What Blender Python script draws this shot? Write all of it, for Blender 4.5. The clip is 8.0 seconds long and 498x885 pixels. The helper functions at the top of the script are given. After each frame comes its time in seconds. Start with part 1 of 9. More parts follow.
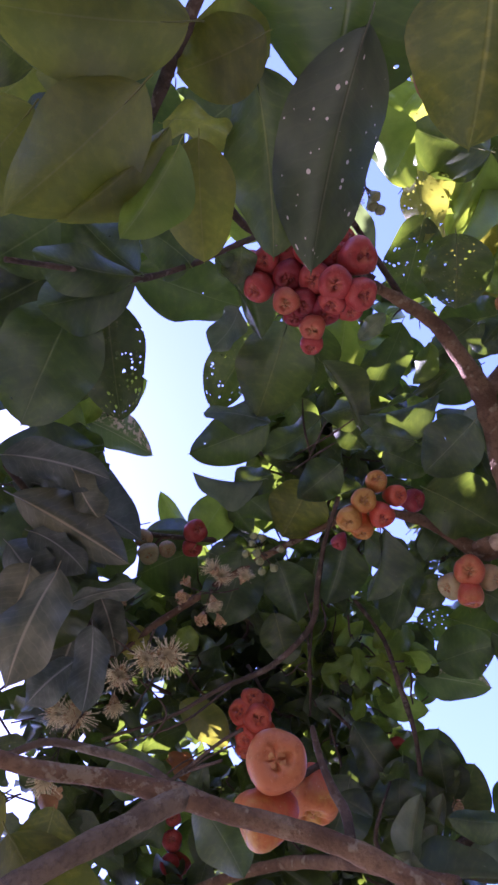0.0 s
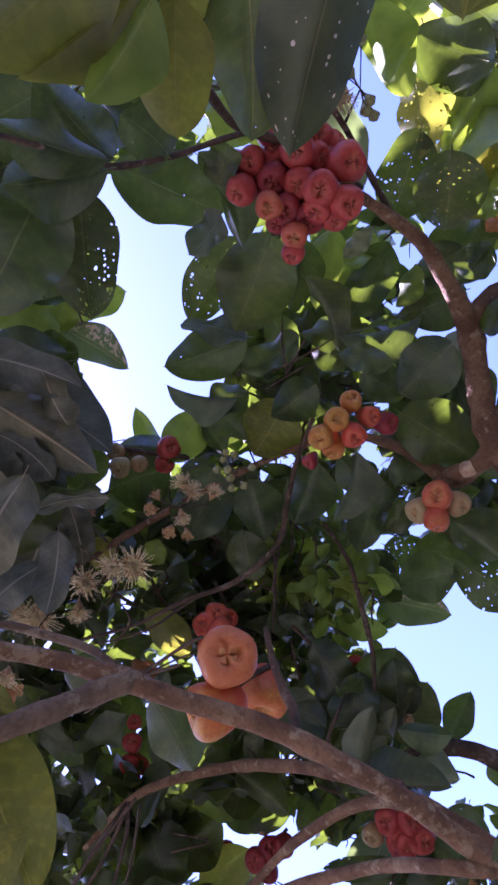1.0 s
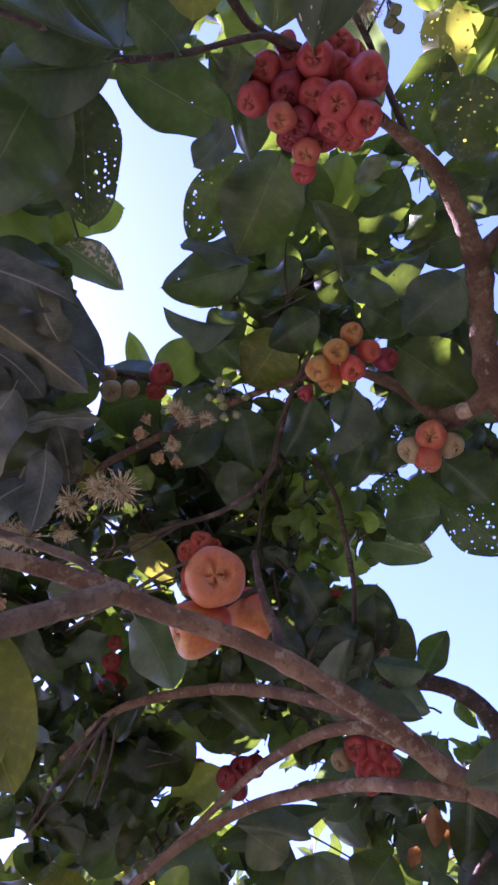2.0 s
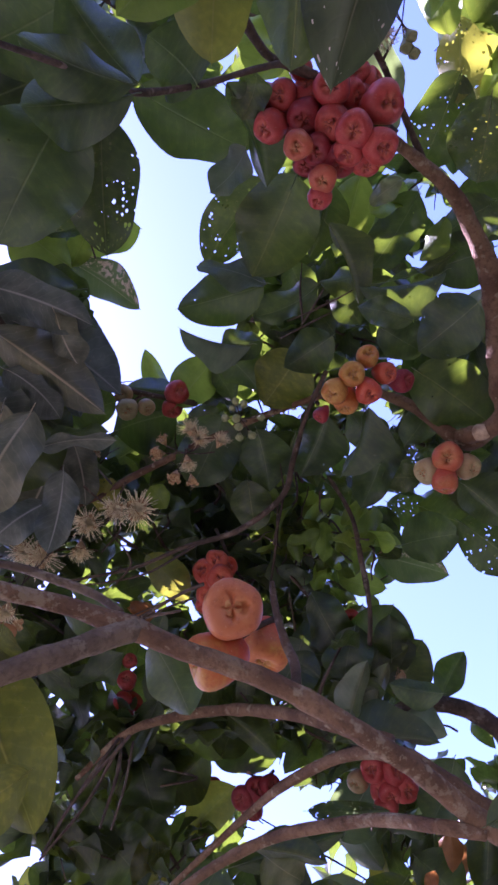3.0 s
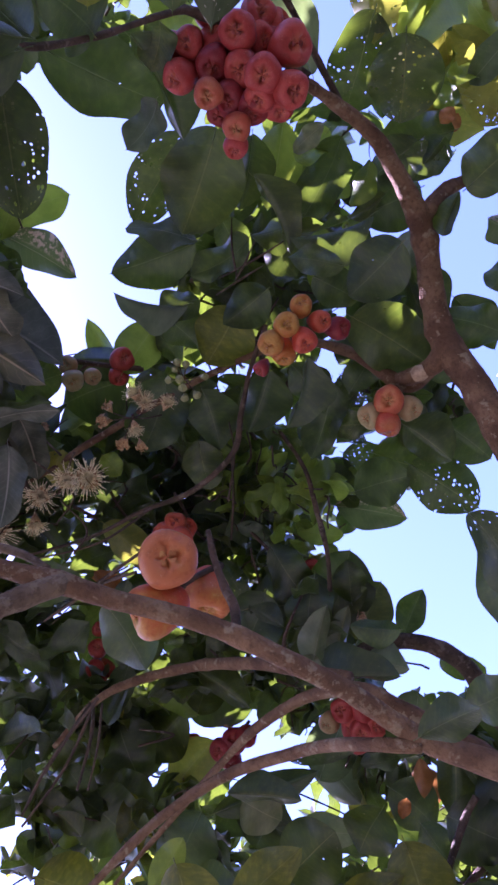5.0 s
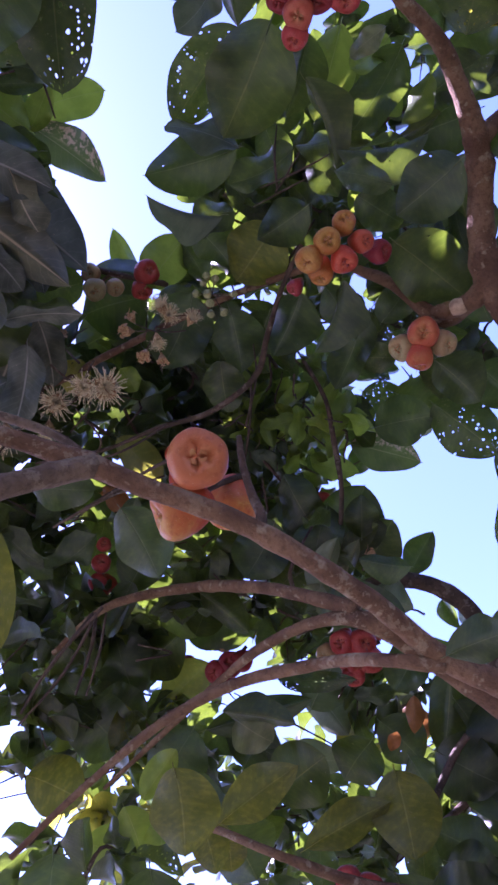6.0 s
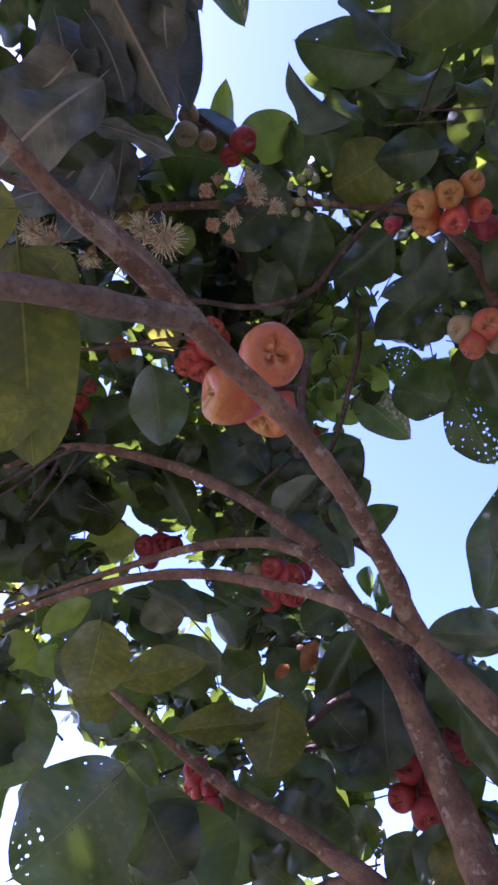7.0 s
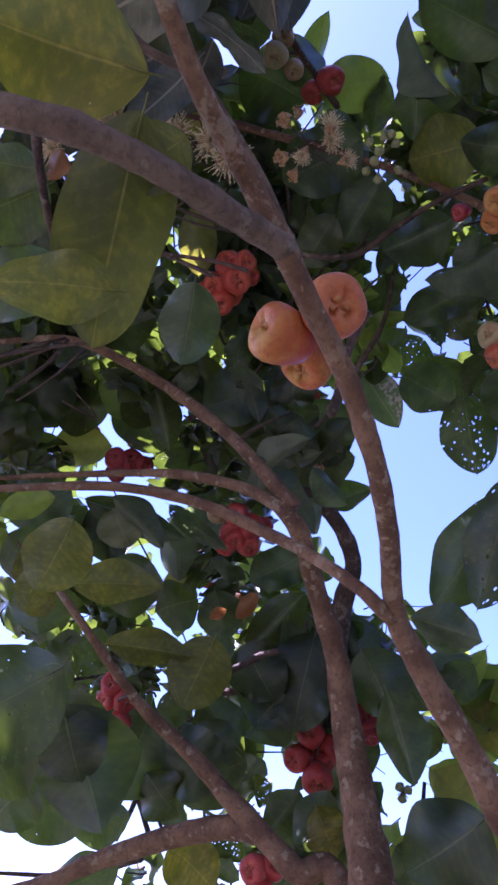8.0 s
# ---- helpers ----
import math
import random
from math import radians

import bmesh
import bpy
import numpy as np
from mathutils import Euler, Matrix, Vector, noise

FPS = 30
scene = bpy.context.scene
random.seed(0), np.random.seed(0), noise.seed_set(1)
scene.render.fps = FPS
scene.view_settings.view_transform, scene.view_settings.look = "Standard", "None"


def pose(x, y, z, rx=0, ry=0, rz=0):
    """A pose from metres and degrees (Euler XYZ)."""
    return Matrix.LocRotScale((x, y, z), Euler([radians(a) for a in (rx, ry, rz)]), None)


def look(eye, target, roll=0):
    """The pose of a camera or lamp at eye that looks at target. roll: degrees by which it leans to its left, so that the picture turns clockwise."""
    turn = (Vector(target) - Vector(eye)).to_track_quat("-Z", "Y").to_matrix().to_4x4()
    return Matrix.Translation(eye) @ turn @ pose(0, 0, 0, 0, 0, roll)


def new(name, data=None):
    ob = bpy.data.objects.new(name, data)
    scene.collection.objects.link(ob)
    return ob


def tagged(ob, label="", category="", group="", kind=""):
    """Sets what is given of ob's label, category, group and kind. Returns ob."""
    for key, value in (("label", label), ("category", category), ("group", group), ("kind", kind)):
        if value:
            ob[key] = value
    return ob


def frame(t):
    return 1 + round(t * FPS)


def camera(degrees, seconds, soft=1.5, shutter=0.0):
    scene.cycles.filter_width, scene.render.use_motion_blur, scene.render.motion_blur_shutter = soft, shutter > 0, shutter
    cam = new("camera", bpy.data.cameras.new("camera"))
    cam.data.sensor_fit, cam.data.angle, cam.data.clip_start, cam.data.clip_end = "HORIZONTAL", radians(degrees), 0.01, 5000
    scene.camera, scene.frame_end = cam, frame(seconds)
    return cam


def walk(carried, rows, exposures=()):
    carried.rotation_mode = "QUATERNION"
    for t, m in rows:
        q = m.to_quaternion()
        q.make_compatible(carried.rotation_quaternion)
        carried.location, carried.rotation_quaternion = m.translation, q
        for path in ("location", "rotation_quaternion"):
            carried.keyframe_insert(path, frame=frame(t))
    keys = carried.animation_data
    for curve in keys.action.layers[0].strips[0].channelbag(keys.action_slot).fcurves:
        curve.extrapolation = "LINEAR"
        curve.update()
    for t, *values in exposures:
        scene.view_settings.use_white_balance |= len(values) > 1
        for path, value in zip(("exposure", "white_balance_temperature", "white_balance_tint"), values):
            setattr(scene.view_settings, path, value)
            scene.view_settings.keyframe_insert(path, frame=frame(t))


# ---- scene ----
cam = camera(39.7, 8.0, soft=2.7)
PATH = [
    (0, (0.002, -0.128, 1.556), (0.54, 0.831, 3.226), -35.3),
    (0.5, (0.012, -0.113, 1.549), (0.566, 0.897, 3.184), -33.5),
    (1, (0.017, -0.091, 1.547), (0.57, 1.028, 3.11), -29.8),
    (1.5, (0.013, -0.07, 1.548), (0.587, 1.145, 3.029), -26.8),
    (1.7, (0.012, -0.063, 1.549), (0.581, 1.192, 2.998), -25.4),
    (2.8, (0.011, -0.08, 1.566), (0.548, 1.178, 3.025), -23.7),
    (3, (0.01, -0.083, 1.567), (0.538, 1.159, 3.043), -24.0),
    (3.5, (0.008, -0.092, 1.565), (0.566, 1.123, 3.053), -25.3),
    (4, (0.023, -0.09, 1.558), (0.606, 1.137, 3.026), -26.6),
    (4.5, (0.059, -0.082, 1.537), (0.666, 1.168, 2.975), -31.7),
    (5.8, (0.023, -0.044, 1.538), (0.578, 1.367, 2.842), -24.1),
    (6, (0.02, -0.025, 1.542), (0.575, 1.399, 2.833), -22.7),
    (6.5, (-0.02, -0.005, 1.561), (0.543, 1.514, 2.734), -12.3),
    (7, (-0.06, 0.01, 1.562), (0.623, 1.56, 2.624), -0.3),
    (7.5, (-0.087, 0.04, 1.557), (0.74, 1.591, 2.512), 8.6),
    (8, (-0.103, 0.051, 1.557), (0.723, 1.608, 2.502), 13.5),
]
LIFT_AT, LIFT_AXIS, LIFT = (0.0, 0.0, 1.57), (0.883, -0.469, 0.0), 12.0
RAISE = Matrix.Translation(LIFT_AT) @ Matrix.Rotation(radians(LIFT), 4, Vector(LIFT_AXIS)) @ Matrix.Translation(-Vector(LIFT_AT))
walk(cam, [(t, RAISE @ look(eye, target, roll)) for t, eye, target, roll in PATH], [(0.0, 2.76, 5150, 65), (6.0, 2.76, 5050, 66), (8.0, 2.54, 4950, 62)])

# ---- world, sun, exposure ----
SUN_AZ, SUN_EL = 148.0, 52.0
world = bpy.data.worlds.new("sky")
scene.world = world
world.use_nodes = True
wn, wl = world.node_tree.nodes, world.node_tree.links
sky = wn.new("ShaderNodeTexSky")
sky.sky_type = "NISHITA"
sky.sun_disc = False
sky.sun_elevation = radians(SUN_EL)
sky.sun_rotation = radians(90 - SUN_AZ)
sky.altitude, sky.air_density, sky.dust_density, sky.ozone_density = 0, 1.0, 1.0, 1.2
wl.new(sky.outputs["Color"], wn["Background"].inputs["Color"])
wn["Background"].inputs["Strength"].default_value = 0.078

sun = new("sun", bpy.data.lights.new("sun", "SUN"))
sun.data.energy, sun.data.angle, sun.data.color = 5.0, radians(0.6), (1.0, 0.93, 0.82)
toward = Vector((math.cos(radians(SUN_AZ)) * math.cos(radians(SUN_EL)), math.sin(radians(SUN_AZ)) * math.cos(radians(SUN_EL)), math.sin(radians(SUN_EL))))
sun.matrix_world = look(toward * 30, (0, 0, 0))


# ---- materials ----
def nodes_of(name):
    m = bpy.data.materials.new(name)
    m.use_nodes = True
    return m, m.node_tree.nodes, m.node_tree.links, m.node_tree.nodes["Principled BSDF"]


def maths(nd, lk, op, a, b=None, c=None, clamp=False):
    n = nd.new("ShaderNodeMath")
    n.operation, n.use_clamp = op, clamp
    for i, v in enumerate((a, b, c)):
        if v is None:
            continue
        if isinstance(v, (int, float)):
            n.inputs[i].default_value = v
        else:
            lk.new(v, n.inputs[i])
    return n.outputs[0]


def blend(nd, lk, fac, a, b, mode="MIX"):
    n = nd.new("ShaderNodeMix")
    n.data_type, n.blend_type = "RGBA", mode
    for sock, v in ((n.inputs[0], fac), (n.inputs[6], a), (n.inputs[7], b)):
        if isinstance(v, (int, float)):
            sock.default_value = v
        elif isinstance(v, tuple):
            sock.default_value = (*v, 1)
        else:
            lk.new(v, sock)
    return n.outputs[2]


def noise_of(nd, lk, vec, scale, detail=3.0, rough=0.55):
    n = nd.new("ShaderNodeTexNoise")
    n.inputs["Scale"].default_value, n.inputs["Detail"].default_value, n.inputs["Roughness"].default_value = scale, detail, rough
    lk.new(vec, n.inputs["Vector"])
    return n.outputs["Fac"]


def ramp(nd, lk, fac, lo, hi):
    n = nd.new("ShaderNodeMapRange")
    n.interpolation_type = "SMOOTHSTEP"
    n.inputs["From Min"].default_value, n.inputs["From Max"].default_value = lo, hi
    lk.new(fac, n.inputs["Value"])
    return n.outputs["Result"]


def leaf_material(name, dark, light, through_it, vein, patch, patch_amount, holes=0.0, gloss=0.38, thin=0.34, burnt_lit=False, pale_spots=False, rib_wide=0.03, mottle=0.0):
    """Leaf blade: u runs across from -1 to 1, v from base to tip."""
    m, nd, lk, bsdf = nodes_of(name)
    uv = nd.new("ShaderNodeUVMap").outputs["UV"]
    info = nd.new("ShaderNodeObjectInfo").outputs["Random"]
    isl = nd.new("ShaderNodeNewGeometry").outputs["Random Per Island"]
    chance = maths(nd, lk, "FRACT", maths(nd, lk, "ADD", info, isl))
    sep = nd.new("ShaderNodeSeparateXYZ")
    lk.new(uv, sep.inputs[0])
    u = maths(nd, lk, "ABSOLUTE", sep.outputs[0])
    v = sep.outputs[1]
    shift = nd.new("ShaderNodeCombineXYZ")
    lk.new(maths(nd, lk, "MULTIPLY", chance, 37.0), shift.inputs[0])
    lk.new(maths(nd, lk, "MULTIPLY", chance, 91.0), shift.inputs[1])
    lk.new(maths(nd, lk, "MULTIPLY", chance, 53.0), shift.inputs[2])
    stretch = nd.new("ShaderNodeVectorMath")
    stretch.operation = "MULTIPLY_ADD"
    lk.new(uv, stretch.inputs[0])
    stretch.inputs[1].default_value = (1.0, 3.4, 1.0)
    lk.new(shift.outputs[0], stretch.inputs[2])
    at = stretch.outputs[0]
    rib = maths(nd, lk, "SUBTRACT", 1.0, ramp(nd, lk, u, 0.2 * rib_wide, rib_wide))
    run = maths(nd, lk, "SUBTRACT", v, maths(nd, lk, "MULTIPLY", u, 0.16))
    run = maths(nd, lk, "ADD", run, maths(nd, lk, "MULTIPLY", noise_of(nd, lk, at, 3.0, 2), 0.07))
    wave = maths(nd, lk, "SINE", maths(nd, lk, "MULTIPLY", run, 78.0))
    side = maths(nd, lk, "MULTIPLY", ramp(nd, lk, wave, 0.8, 1.0), 0.14)
    veins = maths(nd, lk, "MAXIMUM", rib, side)
    big = noise_of(nd, lk, at, 1.3, 3)
    fine = noise_of(nd, lk, at, 14.0, 4, 0.65)
    col = blend(nd, lk, ramp(nd, lk, big, 0.3, 0.7), dark, light)
    tone = maths(nd, lk, "ADD", 0.5, maths(nd, lk, "MULTIPLY", chance, 0.9))
    col = blend(nd, lk, 1.0, col, tone, "MULTIPLY")
    col = blend(nd, lk, maths(nd, lk, "MULTIPLY", veins, 0.5), col, vein)
    spots = maths(nd, lk, "MULTIPLY", ramp(nd, lk, fine, 0.62, 0.72), ramp(nd, lk, big, 0.45, 0.62))
    # patch on one half of the blade: scorch together with painted sunlight
    if burnt_lit:
        spots = maths(nd, lk, "MULTIPLY", ramp(nd, lk, sep.outputs[0], 0.1, 0.35), ramp(nd, lk, noise_of(nd, lk, at, 5.0, 4, 0.6), 0.46, 0.58))
    spots = maths(nd, lk, "MULTIPLY", spots, patch_amount)
    cloud = maths(nd, lk, "MULTIPLY", maths(nd, lk, "MULTIPLY", ramp(nd, lk, noise_of(nd, lk, at, 3.2, 4, 0.6), 0.42, 0.62), maths(nd, lk, "ADD", 0.8, maths(nd, lk, "MULTIPLY", wave, 0.2))), mottle)
    odd = ramp(nd, lk, maths(nd, lk, "FRACT", maths(nd, lk, "MULTIPLY", chance, 7.31)), 0.35, 1.0)
    col = blend(nd, lk, odd, col, blend(nd, lk, 1.0, col, (1.5, 1.2, 0.75), "MULTIPLY"))
    col = blend(nd, lk, cloud, col, blend(nd, lk, 1.0, col, (2.1, 1.8, 1.0), "MULTIPLY"))
    col = blend(nd, lk, spots, col, patch)
    vor = nd.new("ShaderNodeTexVoronoi")
    vor.inputs["Scale"].default_value = 7.0 if holes > 0.3 else 3.6
    lk.new(at, vor.inputs["Vector"])
    pick = nd.new("ShaderNodeSeparateColor")
    lk.new(vor.outputs["Color"], pick.inputs[0])
    size = maths(nd, lk, "MULTIPLY", maths(nd, lk, "SUBTRACT", pick.outputs[0], 1.0 - holes), 0.8)
    if holes > 0.3:
        size = maths(nd, lk, "MULTIPLY", size, ramp(nd, lk, big, 0.34, 0.5))
    gap = maths(nd, lk, "LESS_THAN", vor.outputs["Distance"], size)
    rim = maths(nd, lk, "SUBTRACT", maths(nd, lk, "LESS_THAN", vor.outputs["Distance"], maths(nd, lk, "MULTIPLY", size, 1.25)), gap)
    col = blend(nd, lk, maths(nd, lk, "MULTIPLY", rim, 0.4), col, patch)
    if pale_spots:
        col = blend(nd, lk, gap, col, (0.62, 0.52, 0.42))
    lk.new(col, bsdf.inputs["Base Color"])
    bsdf.inputs["Specular IOR Level"].default_value = 0.55
    lk.new(maths(nd, lk, "ADD", gloss - 0.08, maths(nd, lk, "MULTIPLY", fine, 0.22)), bsdf.inputs["Roughness"])
    bump = nd.new("ShaderNodeBump")
    bump.inputs["Strength"].default_value, bump.inputs["Distance"].default_value = 0.35, 0.002
    lk.new(maths(nd, lk, "ADD", veins, maths(nd, lk, "MULTIPLY", fine, 0.4)), bump.inputs["Height"])
    lk.new(bump.outputs[0], bsdf.inputs["Normal"])
    glow = nd.new("ShaderNodeBsdfTranslucent")
    tcol = blend(nd, lk, maths(nd, lk, "MULTIPLY", veins, 0.35), through_it, vein)
    tcol = blend(nd, lk, spots, tcol, patch)
    tcol = blend(nd, lk, cloud, tcol, blend(nd, lk, 1.0, tcol, (1.7, 1.5, 1.2), "MULTIPLY"))
    if pale_spots:
        tcol = blend(nd, lk, gap, tcol, (0.7, 0.62, 0.5))
    tcol = blend(nd, lk, 1.0, tcol, maths(nd, lk, "ADD", 0.75, maths(nd, lk, "MULTIPLY", big, 0.5)), "MULTIPLY")
    lk.new(tcol, glow.inputs["Color"])
    mix = nd.new("ShaderNodeMixShader")
    mix.inputs[0].default_value = thin
    lk.new(bsdf.outputs[0], mix.inputs[1])
    lk.new(glow.outputs[0], mix.inputs[2])
    last = mix.outputs[0]
    clear = nd.new("ShaderNodeBsdfTransparent")
    cut = nd.new("ShaderNodeMixShader")
    if pale_spots:
        cut.inputs[0].default_value = 0.0
    else:
        lk.new(gap, cut.inputs[0])
    lk.new(last, cut.inputs[1])
    lk.new(clear.outputs[0], cut.inputs[2])
    lk.new(cut.outputs[0], nd["Material Output"].inputs["Surface"])
    return m


GREEN = leaf_material("leaf_green", (0.020, 0.033, 0.019), (0.040, 0.062, 0.028), (0.22, 0.33, 0.02), (0.16, 0.2, 0.08), (0.16, 0.12, 0.05), 0.6, 0.17, gloss=0.3, thin=0.23, mottle=0.35)
MOTH = leaf_material("leaf_eaten", (0.020, 0.033, 0.019), (0.040, 0.062, 0.028), (0.22, 0.33, 0.02), (0.14, 0.17, 0.07), (0.3, 0.24, 0.1), 0.8, 0.55, gloss=0.3, thin=0.23, mottle=0.35)
# bright yellow-green of these two also stands in for sun on ordinary leaves
YOUNG_LIT = leaf_material("leaf_young_lit", (0.09, 0.16, 0.02), (0.16, 0.24, 0.03), (0.42, 0.55, 0.03), (0.3, 0.36, 0.1), (0.3, 0.2, 0.05), 0.5, 0.06)
YOUNGMOTH_LIT = leaf_material("leaf_young_eaten_lit", (0.13, 0.15, 0.02), (0.2, 0.2, 0.03), (0.5, 0.5, 0.04), (0.3, 0.3, 0.1), (0.35, 0.22, 0.06), 0.9, 0.6)
OLIVE = leaf_material("leaf_olive", (0.05, 0.06, 0.014), (0.085, 0.092, 0.02), (0.44, 0.44, 0.03), (0.26, 0.25, 0.08), (0.2, 0.14, 0.06), 0.5, 0.05, thin=0.46, mottle=0.3)
DEAD = leaf_material("leaf_dead", (0.22, 0.09, 0.02), (0.36, 0.16, 0.04), (0.5, 0.2, 0.04), (0.3, 0.18, 0.08), (0.1, 0.05, 0.02), 0.9, 0.12)
PALE = leaf_material("leaf_pale", (0.07, 0.095, 0.065), (0.13, 0.16, 0.105), (0.2, 0.28, 0.07), (0.3, 0.32, 0.22), (0.4, 0.3, 0.16), 0.6, 0.08, gloss=0.3)
# tan patch is both burnt tissue and a sunlit area put into the colour
SCORCHED_LIT = leaf_material("leaf_scorched_lit", (0.035, 0.055, 0.02), (0.07, 0.09, 0.03), (0.25, 0.32, 0.05), (0.4, 0.34, 0.2), (0.62, 0.42, 0.24), 0.9, 0.05, burnt_lit=True)
KEEN = leaf_material("leaf_mottled", (0.045, 0.058, 0.006), (0.085, 0.092, 0.008), (0.28, 0.3, 0.008), (0.26, 0.25, 0.05), (0.3, 0.24, 0.12), 0.6, 0.08, gloss=0.5, thin=0.32, mottle=0.6, rib_wide=0.04)
# lightened grey puts the glare haze over the left leaves into their colour
GREYHAZE = leaf_material("leaf_grey_haze", (0.055, 0.07, 0.055), (0.13, 0.15, 0.12), (0.18, 0.2, 0.12), (0.5, 0.48, 0.44), (0.4, 0.3, 0.22), 0.9, 0.1, gloss=0.36, thin=0.2, rib_wide=0.07)
SPOTTED = leaf_material("leaf_spotted", (0.026, 0.034, 0.014), (0.048, 0.06, 0.022), (0.1, 0.14, 0.025), (0.16, 0.15, 0.07), (0.1, 0.08, 0.05), 0.5, 0.42, thin=0.25, pale_spots=True)
LEAVES = dict(h=GREYHAZE, w=SPOTTED, k=KEEN, g=GREEN, m=MOTH, y=YOUNG_LIT, n=YOUNGMOTH_LIT, o=OLIVE, d=DEAD, p=PALE, s=SCORCHED_LIT)


def bark_material(name, dark, light, lichen):
    m, nd, lk, bsdf = nodes_of(name)
    at = nd.new("ShaderNodeTexCoord").outputs["Object"]
    coarse = noise_of(nd, lk, at, 22, 4)
    fine = noise_of(nd, lk, at, 160, 5, 0.65)
    mid = noise_of(nd, lk, at, 60, 3, 0.6)
    col = blend(nd, lk, ramp(nd, lk, coarse, 0.35, 0.65), dark, light)
    col = blend(nd, lk, maths(nd, lk, "MULTIPLY", ramp(nd, lk, fine, 0.45, 0.7), 0.5), col, tuple(0.45 * c for c in dark))
    col = blend(nd, lk, maths(nd, lk, "MULTIPLY", ramp(nd, lk, mid, 0.60, 0.68), 0.6), col, lichen)
    plate = maths(nd, lk, "MULTIPLY", ramp(nd, lk, noise_of(nd, lk, at, 38, 5, 0.7), 0.56, 0.6), ramp(nd, lk, noise_of(nd, lk, at, 9, 2), 0.45, 0.6))
    col = blend(nd, lk, maths(nd, lk, "MULTIPLY", plate, 0.5), col, lichen)
    lk.new(col, bsdf.inputs["Base Color"])
    bsdf.inputs["Roughness"].default_value = 0.8
    bsdf.inputs["Specular IOR Level"].default_value = 0.25
    bump = nd.new("ShaderNodeBump")
    bump.inputs["Strength"].default_value, bump.inputs["Distance"].default_value = 0.8, 0.003
    fleck = noise_of(nd, lk, at, 320, 3, 0.6)
    lk.new(maths(nd, lk, "ADD", maths(nd, lk, "ADD", mid, maths(nd, lk, "MULTIPLY", fine, 0.9)), maths(nd, lk, "MULTIPLY", fleck, 0.4)), bump.inputs["Height"])
    lk.new(bump.outputs[0], bsdf.inputs["Normal"])
    return m


BARK = bark_material("bark_brown", (0.125, 0.066, 0.034), (0.235, 0.138, 0.072), (0.36, 0.29, 0.18))
TWIG = bark_material("bark_twig", (0.06, 0.042, 0.028), (0.13, 0.085, 0.058), (0.25, 0.2, 0.15))
GREYTWIG = bark_material("bark_grey", (0.11, 0.074, 0.046), (0.2, 0.14, 0.088), (0.3, 0.24, 0.16))


def fruit_material(name, skin, blush, bottom, coat=0.08, reach=0.6):
    """Waxy skin: blush patches, fine pale dots, v runs from stalk to calyx."""
    m, nd, lk, bsdf = nodes_of(name)
    uv = nd.new("ShaderNodeUVMap").outputs["UV"]
    sep = nd.new("ShaderNodeSeparateXYZ")
    lk.new(uv, sep.inputs[0])
    at = nd.new("ShaderNodeTexCoord").outputs["Object"]
    chance = nd.new("ShaderNodeObjectInfo").outputs["Random"]
    shift = nd.new("ShaderNodeVectorMath")
    shift.operation = "ADD"
    lk.new(at, shift.inputs[0])
    lk.new(maths(nd, lk, "MULTIPLY", chance, 7.0), shift.inputs[1])
    at = shift.outputs[0]
    big = noise_of(nd, lk, at, 1.6, 3)
    fine = noise_of(nd, lk, at, 26, 3, 0.6)
    streak = noise_of(nd, lk, at, 7, 4, 0.6)
    col = blend(nd, lk, ramp(nd, lk, maths(nd, lk, "ADD", big, maths(nd, lk, "MULTIPLY", maths(nd, lk, "SUBTRACT", chance, 0.5), 0.25)), 0.38, 0.62), skin, blend(nd, lk, 0.6, skin, blush))
    col = blend(nd, lk, maths(nd, lk, "MULTIPLY", maths(nd, lk, "SUBTRACT", 1.0, ramp(nd, lk, maths(nd, lk, "ADD", sep.outputs[1], maths(nd, lk, "MULTIPLY", maths(nd, lk, "SUBTRACT", streak, 0.5), 0.5)), reach - 0.4, reach)), 0.85), col, blush)
    col = blend(nd, lk, maths(nd, lk, "MULTIPLY", ramp(nd, lk, sep.outputs[1], 0.72, 0.95), 0.6), col, bottom)
    col = blend(nd, lk, maths(nd, lk, "MULTIPLY", ramp(nd, lk, streak, 0.48, 0.7), 0.42), col, tuple(0.62 * c for c in blush))
    col = blend(nd, lk, maths(nd, lk, "MULTIPLY", ramp(nd, lk, fine, 0.62, 0.72), 0.22), col, (0.8, 0.62, 0.42))
    lk.new(col, bsdf.inputs["Base Color"])
    lk.new(maths(nd, lk, "ADD", 0.34, maths(nd, lk, "MULTIPLY", fine, 0.25)), bsdf.inputs["Roughness"])
    bsdf.inputs["Specular IOR Level"].default_value = 0.28
    bsdf.inputs["Subsurface Weight"].default_value = 0.15
    bsdf.inputs["Subsurface Radius"].default_value = (0.01, 0.004, 0.002)
    bsdf.inputs["Coat Weight"].default_value = coat
    bsdf.inputs["Coat Roughness"].default_value = 0.25
    bump = nd.new("ShaderNodeBump")
    bump.inputs["Strength"].default_value, bump.inputs["Distance"].default_value = 0.15, 0.001
    lk.new(streak, bump.inputs["Height"])
    lk.new(bump.outputs[0], bsdf.inputs["Normal"])
    return m


SALMON = fruit_material("fruit_salmon", (0.56, 0.24, 0.07), (0.46, 0.1, 0.035), (0.54, 0.2, 0.07))
PEACH = fruit_material("fruit_peach", (0.55, 0.31, 0.05), (0.44, 0.05, 0.018), (0.52, 0.36, 0.08), reach=0.56)
RED = fruit_material("fruit_red", (0.48, 0.078, 0.055), (0.32, 0.026, 0.02), (0.55, 0.19, 0.09), coat=0.15)
ORANGE = fruit_material("fruit_orange", (0.45, 0.23, 0.04), (0.44, 0.11, 0.02), (0.46, 0.25, 0.05))
